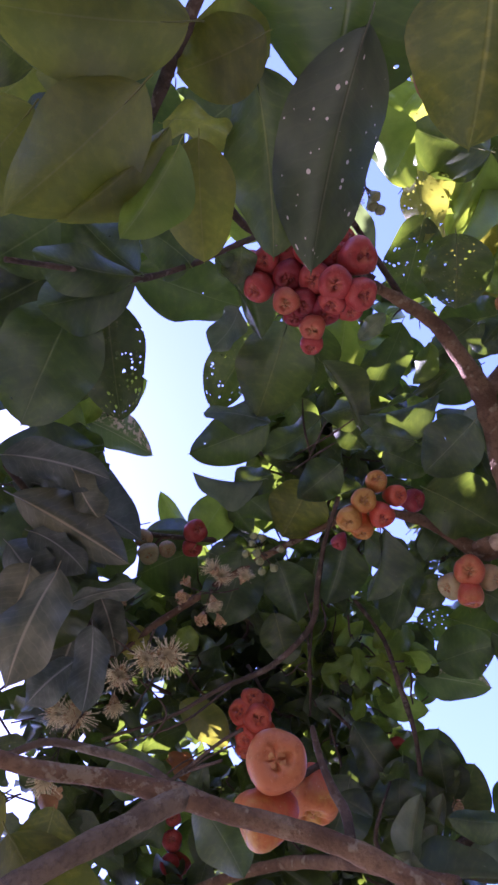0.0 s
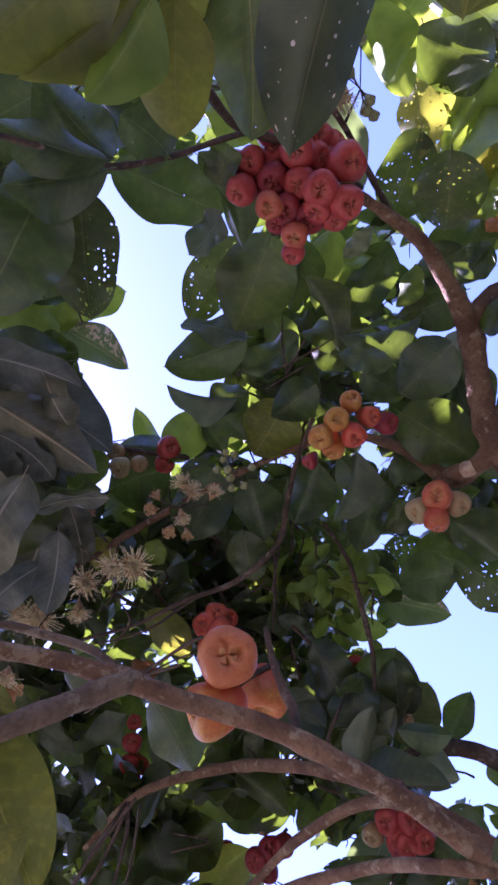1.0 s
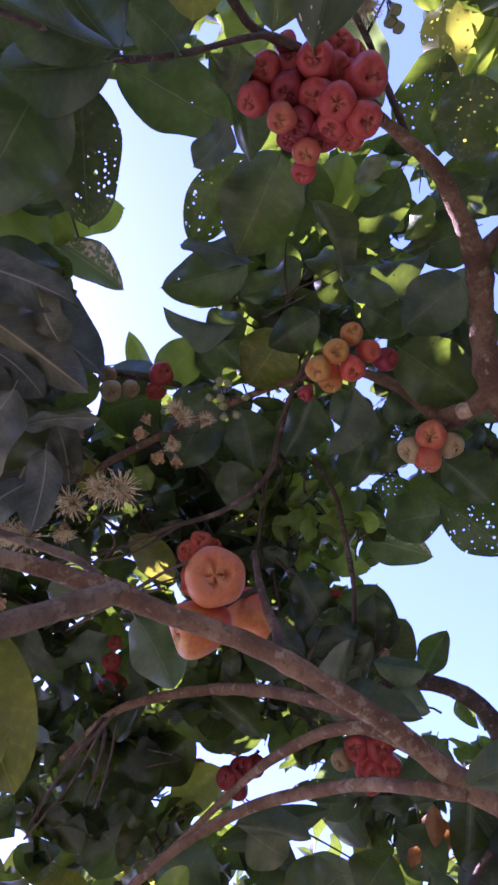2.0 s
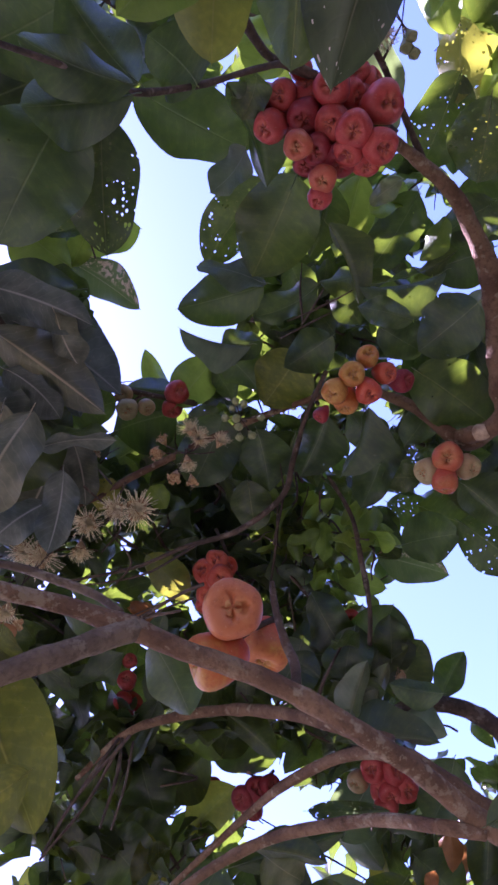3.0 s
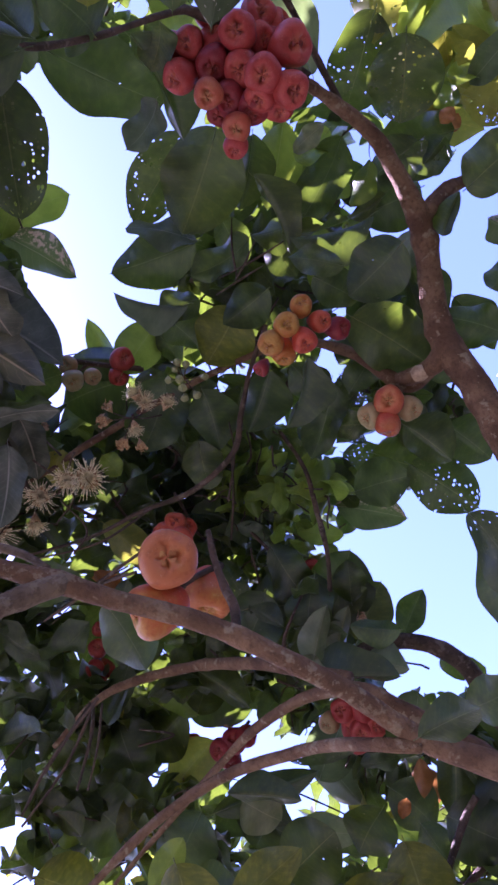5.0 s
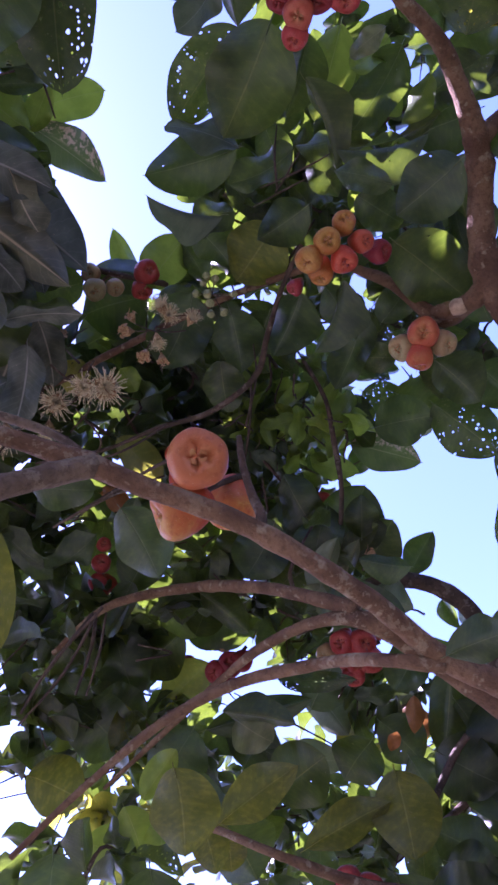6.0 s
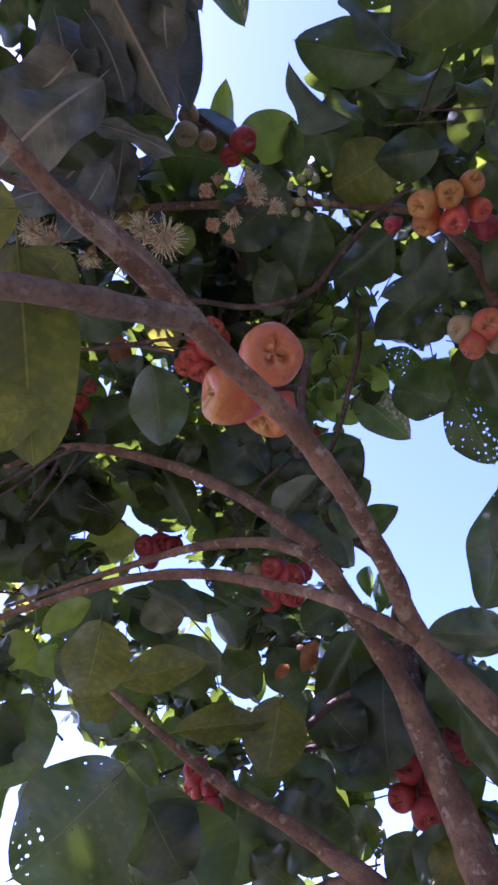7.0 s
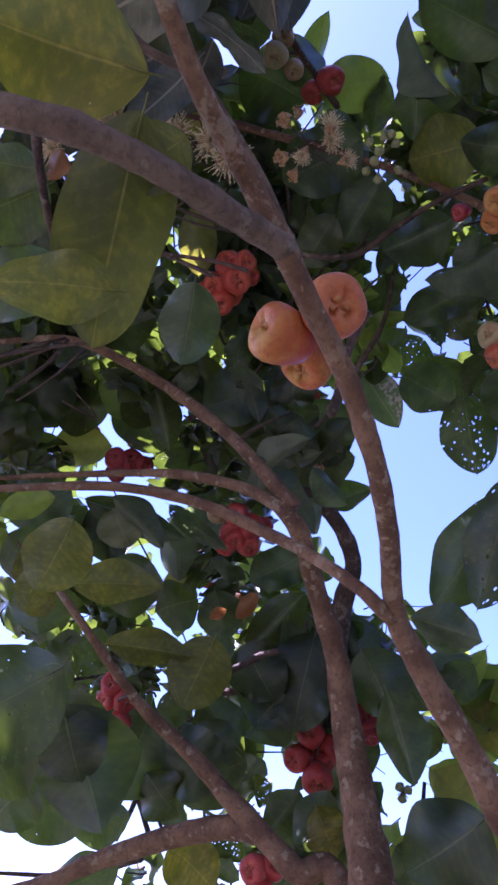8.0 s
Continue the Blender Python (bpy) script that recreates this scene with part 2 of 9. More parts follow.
# darkened copy of RED: shade put into the skin of inner and far fruits
RED_SHADED = fruit_material("fruit_red_shaded", (0.3, 0.035, 0.035), (0.2, 0.016, 0.022), (0.4, 0.1, 0.05), coat=0.15)
ROSE = fruit_material("fruit_rose", (0.5, 0.16, 0.07), (0.42, 0.06, 0.03), (0.55, 0.27, 0.11), coat=0.12)
SCARLET = fruit_material("fruit_scarlet", (0.54, 0.11, 0.045), (0.46, 0.05, 0.025), (0.56, 0.17, 0.07), coat=0.2)
PINK = fruit_material("fruit_pink", (0.48, 0.18, 0.06), (0.46, 0.06, 0.025), (0.46, 0.24, 0.08))
UNRIPE = fruit_material("fruit_unripe", (0.38, 0.32, 0.15), (0.4, 0.22, 0.1), (0.4, 0.35, 0.18))


def plain_material(name, col, dark, scale=90, rough=0.6, thin=0.0):
    m, nd, lk, bsdf = nodes_of(name)
    at = nd.new("ShaderNodeTexCoord").outputs["Object"]
    lk.new(blend(nd, lk, ramp(nd, lk, noise_of(nd, lk, at, scale, 3), 0.35, 0.65), col, dark), bsdf.inputs["Base Color"])
    bsdf.inputs["Roughness"].default_value = rough
    if thin:
        bsdf.inputs["Transmission Weight"].default_value = 0.0
        bsdf.inputs["Subsurface Weight"].default_value = thin
        bsdf.inputs["Subsurface Radius"].default_value = (0.004, 0.003, 0.002)
    return m


CALYX = plain_material("calyx_tan", (0.4, 0.2, 0.07), (0.3, 0.11, 0.05), 5)
CALYXRED = plain_material("calyx_red", (0.34, 0.07, 0.055), (0.2, 0.03, 0.03), 5)
CALYXSALMON = plain_material("calyx_salmon", (0.5, 0.24, 0.06), (0.42, 0.15, 0.04), 3)
PALEWOOD = plain_material("torn_wood", (0.5, 0.36, 0.22), (0.3, 0.19, 0.11), 90)
STAMEN = plain_material("stamen_cream", (0.9, 0.8, 0.5), (0.84, 0.68, 0.37), 120, 0.5)
BUD = plain_material("bud_green", (0.34, 0.34, 0.15), (0.2, 0.22, 0.08), 30)
CUP = plain_material("cup_tan", (0.5, 0.36, 0.16), (0.3, 0.13, 0.05), 25)
GRASS = plain_material("grassy_earth", (0.075, 0.08, 0.04), (0.07, 0.06, 0.035), 14, 0.9)


# ---- building helpers ----
def mesh_of(name, bm, mat, smooth=True):
    me = bpy.data.meshes.new(name)
    bm.to_mesh(me)
    bm.free()
    me.materials.append(mat)
    if smooth:
        me.polygons.foreach_set("use_smooth", [True] * len(me.polygons))
    return me


def under(ob, parent):
    if parent is not None:
        ob.parent = parent
        ob.matrix_parent_inverse = parent.matrix_world.inverted()
    return ob


def blade_shape(s, blunt):
    """Half width of a leaf at s from base to tip: a full oval, blunt at the base, with a short drawn-out tip."""
    body = max(0.0, 1 - abs(2 * min(1.0, s / 0.975) ** 0.94 - 1) ** 1.95) ** (blunt * 1.08)
    return max(0.5 * body, 0.022 * max(0.0, 1 - s) / 0.06 if s > 0.94 else 0.0)


def add_blade(bm, uvl, m, fold, bow, wave, blunt, phase, rows=22, cols=8, stalk=True):
    """Leaf blade and its stalk, unit length along y and unit width along x, put through the matrix m."""
    grid = []
    for i in range(rows + 1):
        s = 0.5 - 0.5 * math.cos(math.pi * i / rows)
        h = max(0.003, blade_shape(s, blunt))
        line = []
        for j in range(cols + 1):
            q = j / cols * 2 - 1
            x = q * h * (1 + 0.02 * abs(q) * math.sin(s * 11 + phase * 4 + (3 if q > 0 else 0)))
            z = fold * abs(x) + bow * 4 * s * (1 - s) * 0.5 + wave * math.sin(s * 9 + phase + (2 if q > 0 else 0)) * abs(q) ** 2 * h
            z += 0.6 * bow * x * x
            y = s + 0.008 * math.sin(phase * 3 + s * 7 + q * 2) * abs(q)
            line.append((bm.verts.new(m @ Vector((x, y, z))), (q, s)))
        grid.append(line)
    for i in range(rows):
        for j in range(cols):
            four = [grid[i][j], grid[i][j + 1], grid[i + 1][j + 1], grid[i + 1][j]]
            f = bm.faces.new([a[0] for a in four])
            f.smooth = True
            for loop, a in zip(f.loops, four):
                loop[uvl].uv = a[1]
    if stalk:
        rings = []
        for y, w in ((-0.07, 0.007), (-0.03, 0.007), (0.06, 0.007), (0.14, 0.003)):
            zz = bow * 4 * max(0, y) * (1 - y) * 0.5 - 0.012 - (0.05 if y < 0 else 0)
            rings.append([bm.verts.new(m @ Vector((w * math.cos(a) * 1.4, y, zz + w * math.sin(a)))) for a in (0.5, 2.6, 4.7)])
        for a, b in zip(rings, rings[1:]):
            for k in range(3):
                f = bm.faces.new((a[k], a[(k + 1) % 3], b[(k + 1) % 3], b[k]))
                for loop in f.loops:
                    loop[uvl].uv = (0.0, 0.3)


def blade_mesh(key, mat, fold, bow, wave, blunt, phase):
    bm = bmesh.new()
    uvl = bm.loops.layers.uv.new("UVMap")
    add_blade(bm, uvl, Matrix.Identity(4), fold, bow, wave, blunt, phase)
    return mesh_of("leaf_" + key, bm, mat)


SHAPES = ((0.26, 0.24, 0.24, 0.56, 0.3), (0.4, 0.3, 0.26, 0.7, 1.1), (0.16, -0.26, 0.34, 0.52, 2.0), (0.62, 0.2, 0.2, 0.68, 3.2), (-0.24, 0.4, 0.4, 0.62, 4.1), (0.34, -0.38, 0.46, 0.78, 5.0))
BLADES = {(k, i): blade_mesh(k, mat, *sh) for k, mat in LEAVES.items() for i, sh in enumerate(SHAPES)}
count = [0]


def leaf(parent, base, tip, face, width, kind="g", shape=-1):
    """One leaf from base to tip; face: the way its underside looks."""
    count[0] += 1
    if shape < 0:
        shape = count[0] * 7 % 6
    y = Vector(tip) - Vector(base)
    length = y.length
    y.normalize()
    z = -Vector(face)
    z = (z - y * z.dot(y)).normalized()
    x = y.cross(z)
    m = Matrix((x, y, z)).transposed().to_4x4()
    ob = new("leaf", BLADES[kind, shape])
    under(ob, parent)
    ob.matrix_world = Matrix.Translation(base) @ m @ Matrix.Diagonal((width, length, (width + length) * 0.5, 1))
    return ob


def smooth_path(pts, steps):
    """Points and radii along a smooth line through the given ones."""
    p = [np.array(a, float) for a in pts]
    p = [2 * p[0] - p[1]] + p + [2 * p[-1] - p[-2]]
    out = []
    for i in range(1, len(p) - 2):
        for k in range(steps):
            t = k / steps
            a, b, c, d = p[i - 1:i + 3]
            out.append(0.5 * (2 * b + (c - a) * t + (2 * a - 5 * b + 4 * c - d) * t * t + (3 * b - a - 3 * c + d) * t ** 3))
    out.append(p[-2])
    return out


def add_tube(bm, path, sides, lump=0.0, freq=40.0, cap=True):
    rings = []
    ref = Vector((0.3, 0.2, 0.9))
    for i, p in enumerate(path):
        a, b = path[max(0, i - 1)], path[min(len(path) - 1, i + 1)]
        d = Vector(b[:3] - a[:3]).normalized()
        u = d.cross(ref)
        if u.length < 0.1:
            u = d.cross(Vector((1, 0, 0)))
        u.normalize()
        w = d.cross(u)
        ring = []
        for k in range(sides):
            t = 2 * math.pi * k / sides
            q = Vector(p[:3]) + (u * math.cos(t) + w * math.sin(t)) * max(1e-4, p[3])
            if lump:
                q += (q - Vector(p[:3])) * lump * (noise.noise(q * freq) + 0.6 * noise.noise(q * freq * 2.7))
            ring.append(bm.verts.new(q))
        rings.append(ring)
    for a, b in zip(rings, rings[1:]):
        for k in range(sides):
            bm.faces.new((a[k], a[(k + 1) % sides], b[(k + 1) % sides], b[k]))
    if cap:
        bm.faces.new(rings[0][::-1])
        bm.faces.new(rings[-1])


def branch(parent, pts, mat=None, label="", sides=12, lump=0.12, steps=7, name="branch"):
    """A limb along points (x, y, z, radius), with knots and bark swellings."""
    bm = bmesh.new()
    path = smooth_path(pts, steps)
    if sides >= 12:
        rnd = random.Random(len(pts) * 13 + int(abs(pts[0][0]) * 1000))
        for k in range(len(path) // 9 + 1):
            at, swell = rnd.randrange(len(path)), rnd.uniform(0.05, 0.14)
            for i in range(max(0, at - 2), min(len(path), at + 3)):
                path[i] = path[i] * np.array((1, 1, 1, 1 + swell * math.exp(-(i - at) ** 2 / 1.2)))
    add_tube(bm, path, sides, lump)
    ob = new(name, mesh_of(name, bm, mat or BARK))
    under(ob, parent)
    return tagged(ob, label)


def fruit_mesh(name, mat, pinch, slit, kind=0):
    """Bell-shaped rose apple of unit width: stalk at -z, four-slit calyx end at +z."""
    bm = bmesh.new()
    uvl = bm.loops.layers.uv.new("UVMap")
    prof = ((0.02, -0.90), (0.10, -0.91), (0.18, -0.87), (0.26 - pinch * 0.03, -0.78), (0.34 - pinch * 0.04, -0.62), (0.42 - pinch * 0.03, -0.42), (0.475, -0.22), (0.5, -0.03), (0.485, 0.12), (0.44, 0.225), (0.38, 0.285), (0.345, 0.302), (0.31, 0.311), (0.28, 0.311), (0.25, 0.302), (0.22, 0.288), (0.19, 0.276), (0.16, 0.268), (0.13, 0.264), (0.1, 0.262), (0.07, 0.262), (0.04, 0.266), (0.015, 0.266))
    n = 44
    rings = []
    for i, (r, z) in enumerate(prof):
        v = i / 16 if i <= 10 else 0.625 + 0.375 * (0.38 - r) / 0.365
        ring = []
        for k in range(n):
            a = 2 * math.pi * k / n
            away = ((math.degrees(a) + (12 + 6 * kind) * math.sin(a + 0.7 + 2 * kind) + 9 * math.sin(3 * a + r * 14 + kind)) % 90 - 45) / (13 + 9 * math.sin(a * 2 + 1 + 1.7 * kind) ** 2 - 18 * max(0.0, r - 0.12))
            cut = slit * (1 - 0.22 * kind) * math.exp(-away * away) * max(0.0, 1 - abs(r - 0.11) / (0.15 + 0.05 * math.sin(a * 3 + 1))) if z > 0.2 else 0
            cut -= 0.045 * (1 - math.exp(-away * away)) * math.exp(-((r - 0.2) / 0.09) ** 2) if z > 0.2 else 0
            rr = r * (1 - 0.05 * math.cos(4 * a + math.pi) * v * v + (0.025 + 0.012 * kind) * math.sin(3 * a + 1 + kind) + 0.02 * math.sin(5 * a + z * 4))
            cut *= 0.75 + 0.6 * noise.noise(Vector((5 * r * math.cos(a) + 3 * kind, 5 * r * math.sin(a), 0.4 + kind)))
            crumple = 0.05 * noise.noise(Vector((11 * r * math.cos(a), 11 * r * math.sin(a), 2.7 * kind))) * max(0.0, 1 - r / 0.36) if z > 0.2 else 0
            zz = z - cut + crumple + (0.02 + 0.02 * kind) * math.sin(2 * a + 0.5 + 2 * kind) * v
            ring.append((bm.verts.new((rr * math.cos(a), rr * math.sin(a), zz)), (k / n, v)))
        rings.append(ring)
    for a, b in zip(rings, rings[1:]):
        for k in range(n):
            four = [a[k], a[(k + 1) % n], b[(k + 1) % n], b[k]]
            f = bm.faces.new([q[0] for q in four])
            for loop, q in zip(f.loops, four):
                loop[uvl].uv = q[1]
    bm.faces.new([q[0] for q in rings[-1]])
    return mesh_of(name, bm, mat)


def calyx_mesh(name, mat, style):
    """Four fleshy lobes folded in over the calyx end, and the dry style."""
    bm = bmesh.new()
    for q in range(4):
        a0 = q * math.pi / 2
        rows = []
        for i in range(6):
            s = i / 5
            rad = 0.15 - 0.11 * s
            half = 0.50 * (1 - s ** 3) + 0.12
            z = 0.262 + 0.03 * math.sin(math.pi * s) - 0.01 * s
            row = []
            for j in range(6):
                t = j / 5 * 2 - 1
                a = a0 + t * half + 0.06 * math.sin(q * 2.1 + s * 5)
                row.append(bm.verts.new((rad * math.cos(a), rad * math.sin(a), z - 0.045 * t ** 4 + 0.012 * math.sin(q * 3 + t * 4))))
            rows.append(row)
        for i in range(5):
            for j in range(5):
                bm.faces.new((rows[i][j], rows[i][j + 1], rows[i + 1][j + 1], rows[i + 1][j]))
    path = [np.array((0.025 * math.sin(i * 1.3), 0.012 * i, 0.24 + style * i, 0.011 - 0.0015 * i)) for i in range(6)]
    add_tube(bm, path, 5)
    return mesh_of(name, bm, mat)


FRUIT = {k: [fruit_mesh("apple_" + k, m, p, c, v) for v in range(3)] for k, m, p, c in (("salmon", SALMON, -0.6, 0.2), ("peach", PEACH, -0.2, 0.2), ("red", RED, 1.0, 0.2), ("orange", ORANGE, 0.3, 0.18), ("scarlet", SCARLET, 0.5, 0.18), ("pink", PINK, 0.6, 0.18), ("red_shaded", RED_SHADED, 0.8, 0.2), ("rose", ROSE, 0.8, 0.22), ("unripe", UNRIPE, 1.0, 0.12))}
LOBES = {"salmon": calyx_mesh("calyx_salmon", CALYXSALMON, 0.02), "peach": calyx_mesh("calyx_peach", CALYXSALMON, 0.02), "red": calyx_mesh("calyx_red", CALYXRED, 0.04), "red_shaded": calyx_mesh("calyx_red_shaded", CALYXRED, 0.05), "rose": calyx_mesh("calyx_rose", CALYX, 0.05), "scarlet": calyx_mesh("calyx_scarlet", CALYXRED, 0.07), "other": calyx_mesh("calyx_other", CALYX, 0.08)}


def cluster(label, at, stalk, group="rose apple clusters"):
    """An empty fruit cluster hung from the tree at a point, with its own stalk."""
    ob = new("fruit_cluster")
    ob.empty_display_size = 0.02
    ob.matrix_world = Matrix.Translation(at)
    tagged(ob, label, "fruit", group)
    bpy.context.view_layer.update()
    branch(ob, stalk, TWIG, sides=7, lump=0.08, steps=5, name="stalk")
    return ob


def apple(parent, at, axis, width, kind, long=0.95):
    """One fruit: its widest part lies at the point, its calyx looks along the axis."""
    count[0] += 1
    z = Vector(axis).normalized()
    q = z.to_track_quat("Z", "Y").to_matrix().to_4x4() @ pose(0, 0, 0, 0, 0, count[0] * 47 % 360)
    ob = new("apple", FRUIT[kind][0 if kind == "salmon" else count[0] * 5 % 3])
    under(ob, parent)
    long = 0.84 if kind in ("salmon", "peach") else long
    ob.matrix_world = Matrix.Translation(at) @ q @ Matrix.Diagonal((width, width, width * long, 1))
    bpy.context.view_layer.update()
    c = new("calyx", LOBES.get(kind, LOBES["other"]))
    c.parent = ob
    return ob


def bloom_mesh(name, seed, spread, n=210):
    """Tuft of fine stamens out of a small cup."""
    rnd = random.Random(seed)
    bm = bmesh.new()
    for k in range(n):
        a = rnd.uniform(0, 2 * math.pi)
        e = spread * rnd.random() ** 0.6
        d = Vector((math.sin(e) * math.cos(a), math.sin(e) * math.sin(a), math.cos(e)))
        side = d.cross(Vector((0.3, 0.5, 0.8))).normalized()
        up = d.cross(side)
        ln = rnd.uniform(0.2, 0.46)
        bend = Vector((rnd.uniform(-.1, .1), rnd.uniform(-.1, .1), rnd.uniform(-.1, .1)))
        path = [np.array((*(d * (ln * s + 0.04) + bend * s * s), 0.0055 if s < 1 else 0.012)) for s in (0, 0.5, 0.9, 1)]
        add_tube(bm, path, 3)
    return mesh_of(name, bm, STAMEN)


def cup_mesh(name, mat, petals):
    """Flower cup with a hollow rim, four round curling sepals and a long bare style."""
    bm = bmesh.new()
    prof = ((0.035, -0.40), (0.06, -0.3), (0.12, -0.2), (0.17, -0.08), (0.2, 0.03), (0.185, 0.05), (0.13, -0.01), (0.03, -0.05))
    n = 20
    rings = [[bm.verts.new((r * math.cos(2 * math.pi * k / n), r * math.sin(2 * math.pi * k / n), z)) for k in range(n)] for r, z in prof]
    for a, b in zip(rings, rings[1:]):
        for k in range(n):
            bm.faces.new((a[k], a[(k + 1) % n], b[(k + 1) % n], b[k]))
    bm.faces.new(rings[-1])
    for q in range(4):
        a0 = q * math.pi / 2 + 0.2 * math.sin(q * 2.3)
        rows = []
        for i in range(5):
            s = i / 4
            rad = 0.17 + petals * s
            half = 0.62 * math.sqrt(max(0.02, 1 - (1.25 * s - 0.25) ** 2)) * 0.19 / rad
            z = 0.02 + 0.12 * math.sin(2.4 * s + 0.3 * q) - 0.05 * s
            rows.append([bm.verts.new((rad * math.cos(a0 + t * half), rad * math.sin(a0 + t * half), z + 0.05 * t * t)) for t in (-1, -0.5, 0, 0.5, 1)])
        for i in range(4):
            for j in range(4):
                bm.faces.new((rows[i][j], rows[i][j + 1], rows[i + 1][j + 1], rows[i + 1][j]))
    add_tube(bm, [np.array((0.02 * i * math.sin(i * 0.8), 0.012 * i, -0.05 + 0.09 * i, 0.012)) for i in range(7)], 4)
    return mesh_of(name, bm, mat)


def bud_mesh(name, mat):
    bm = bmesh.new()
    prof = ((0.06, -1.5), (0.07, -0.9), (0.17, -0.55), (0.33, -0.28), (0.46, 0.0), (0.5, 0.12), (0.46, 0.17), (0.4, 0.15), (0.38, 0.26), (0.27, 0.4), (0.1, 0.47), (0.03, 0.62), (0.01, 0.63))
    n = 12
    rings = [[bm.verts.new((r * math.cos(2 * math.pi * k / n), r * math.sin(2 * math.pi * k / n), z)) for k in range(n)] for r, z in prof]
    for a, b in zip(rings, rings[1:]):
        for k in range(n):
            bm.faces.new((a[k], a[(k + 1) % n], b[(k + 1) % n], b[k]))
    return mesh_of(name, bm, mat)


BLOOM = [bloom_mesh("stamen_tuft", 3, 1.7), bloom_mesh("stamen_tuft", 8, 1.15, 180)]
CUPS = cup_mesh("flower_cup", CUP, 0.11)
BUDS = bud_mesh("flower_bud", BUD)


def part_at(name, me, parent, at, axis, size):
    z = Vector(axis).normalized()
    ob = new(name, me)
    under(ob, parent)
    count[0] += 1
    ob.matrix_world = Matrix.Translation(at) @ z.to_track_quat("Z", "Y").to_matrix().to_4x4() @ pose(0, 0, 0, 0, 0, count[0] * 31 % 360) @ Matrix.Scale(size, 4)
    return ob


def flower_head(label, at, stalk, group="flower clusters"):
    ob = new("flower_cluster")
    ob.empty_display_size = 0.02
    ob.matrix_world = Matrix.Translation(at)
    tagged(ob, label, "flower", group)
    bpy.context.view_layer.update()
    branch(ob, stalk, TWIG, sides=6, lump=0.05, steps=4, name="stalk")
    return ob


def flower(parent, at, axis, size, which=0):
    f = part_at("flower", CUPS, parent, at, axis, size)
    bpy.context.view_layer.update()
    s = new("stamen_tuft", BLOOM[which])
    s.parent = f
    return f


def bud(parent, at, axis, size):
    return part_at("flower_bud", BUDS, parent, at, axis, size)


def spent(parent, at, axis, size):
    return part_at("spent_flower", CUPS, parent, at, axis, size)


def spray(parent, a, b, n, size, kinds, seed, droop=0.25):
    """A leafy twig from a to b with pairs of leaves along it."""
    rnd = random.Random(seed)
    a, b = Vector(a), Vector(b)
    mid = (a + b) / 2 + Vector((rnd.uniform(-1, 1), rnd.uniform(-1, 1), rnd.uniform(-1, 1))) * 0.05
    pts = [(*a, 0.0045), (*mid, 0.0035), (*b, 0.0018)]
    tw = branch(parent, pts, TWIG, sides=6, lump=0.05, steps=5, name="twig")
    d = (b - a).normalized()
    for k in range(n):
        s = (k // 2 + 1) / (n / 2 + 0.5)
        p = (a.lerp(mid, s * 2) if s < 0.5 else mid.lerp(b, min(1, s * 2 - 1)))
        out = d.orthogonal().normalized()
        out.rotate(Matrix.Rotation(rnd.uniform(0, 6.28) if k % 2 == 0 else rnd.uniform(2.6, 3.6), 3, d))
        way = (out * rnd.uniform(0.7, 1.1) + d * rnd.uniform(0.3, 0.9) + Vector((0, 0, -droop * rnd.uniform(0.2, 2)))).normalized()
        ln = size * rnd.uniform(0.7, 1.2)
        face = Vector((rnd.gauss(0, 0.5), rnd.gauss(0, 0.5), -1))
        leaf(parent, p + way * 0.01, p + way * ln, face, ln * rnd.uniform(0.42, 0.58), rnd.choice(kinds), rnd.randrange(6))
    return tw


def foliage(name, label, spots, size, mat, seed, simple=False):
    """Uncountable leaves of the crown, joined: spots are (x, y, z, radius, number)."""
    rnd = random.Random(seed)
    bm = bmesh.new()
    uvl = bm.loops.layers.uv.new("UVMap")
    for x, y, z, rad, n in spots:
        for k in range(n):
            o = Vector((rnd.gauss(0, 1), rnd.gauss(0, 1), rnd.gauss(0, 1))).normalized() * rad * rnd.random() ** 0.45
            way = Vector((rnd.gauss(0, 1), rnd.gauss(0, 1), rnd.gauss(-0.5, 0.6))).normalized()
            face = Vector((rnd.gauss(0, 0.45), rnd.gauss(0, 0.45), 1))
            zz = (face - way * face.dot(way)).normalized()
            xx = way.cross(zz)
            ln = size * rnd.uniform(0.65, 1.25)
            m = Matrix.Translation(Vector((x, y, z)) + o - way * ln * 0.5) @ Matrix((xx, way, zz)).transposed().to_4x4() @ Matrix.Diagonal((ln * rnd.uniform(0.36, 0.54), ln, ln * 0.75, 1))
            add_blade(bm, uvl, m, *SHAPES[rnd.randrange(6)], rows=5 if simple else 10, cols=4, stalk=False)
    leaves = len(bm.faces)
    for x, y, z, rad, n in spots:
        for k in range(3 if rad < 0.3 else 1):
            a = Vector((x, y, z)) + Vector((rnd.gauss(0, 1), rnd.gauss(0, 1), rnd.gauss(0, 1))) * rad * 0.4
            d = Vector((rnd.gauss(0, 1), rnd.gauss(0, 1), rnd.gauss(0, 0.7))).normalized() * rad * rnd.uniform(0.8, 1.5)
            bend = Vector((rnd.gauss(0, 1), rnd.gauss(0, 1), rnd.gauss(0, 1))) * rad * 0.12
            thick = rnd.uniform(0.0014, 0.0034)
            add_tube(bm, [np.array((*(a + d * q + bend * math.sin(q * 5)), thick * (1.1 - 0.6 * q))) for q in (0, 0.25, 0.5, 0.75, 1)], 5, cap=False)
    bm.faces.ensure_lookup_table()
    for f in bm.faces[leaves:]:
        f.material_index = 1
    ob = new(name, mesh_of(name, bm, mat))
    ob.data.materials.append(TWIG)
    return ob


def clump(spots, x, y, z, radius, leaves):
    """Note one clump of crown leaves for foliage()."""
    spots.append((x, y, z, radius, leaves))


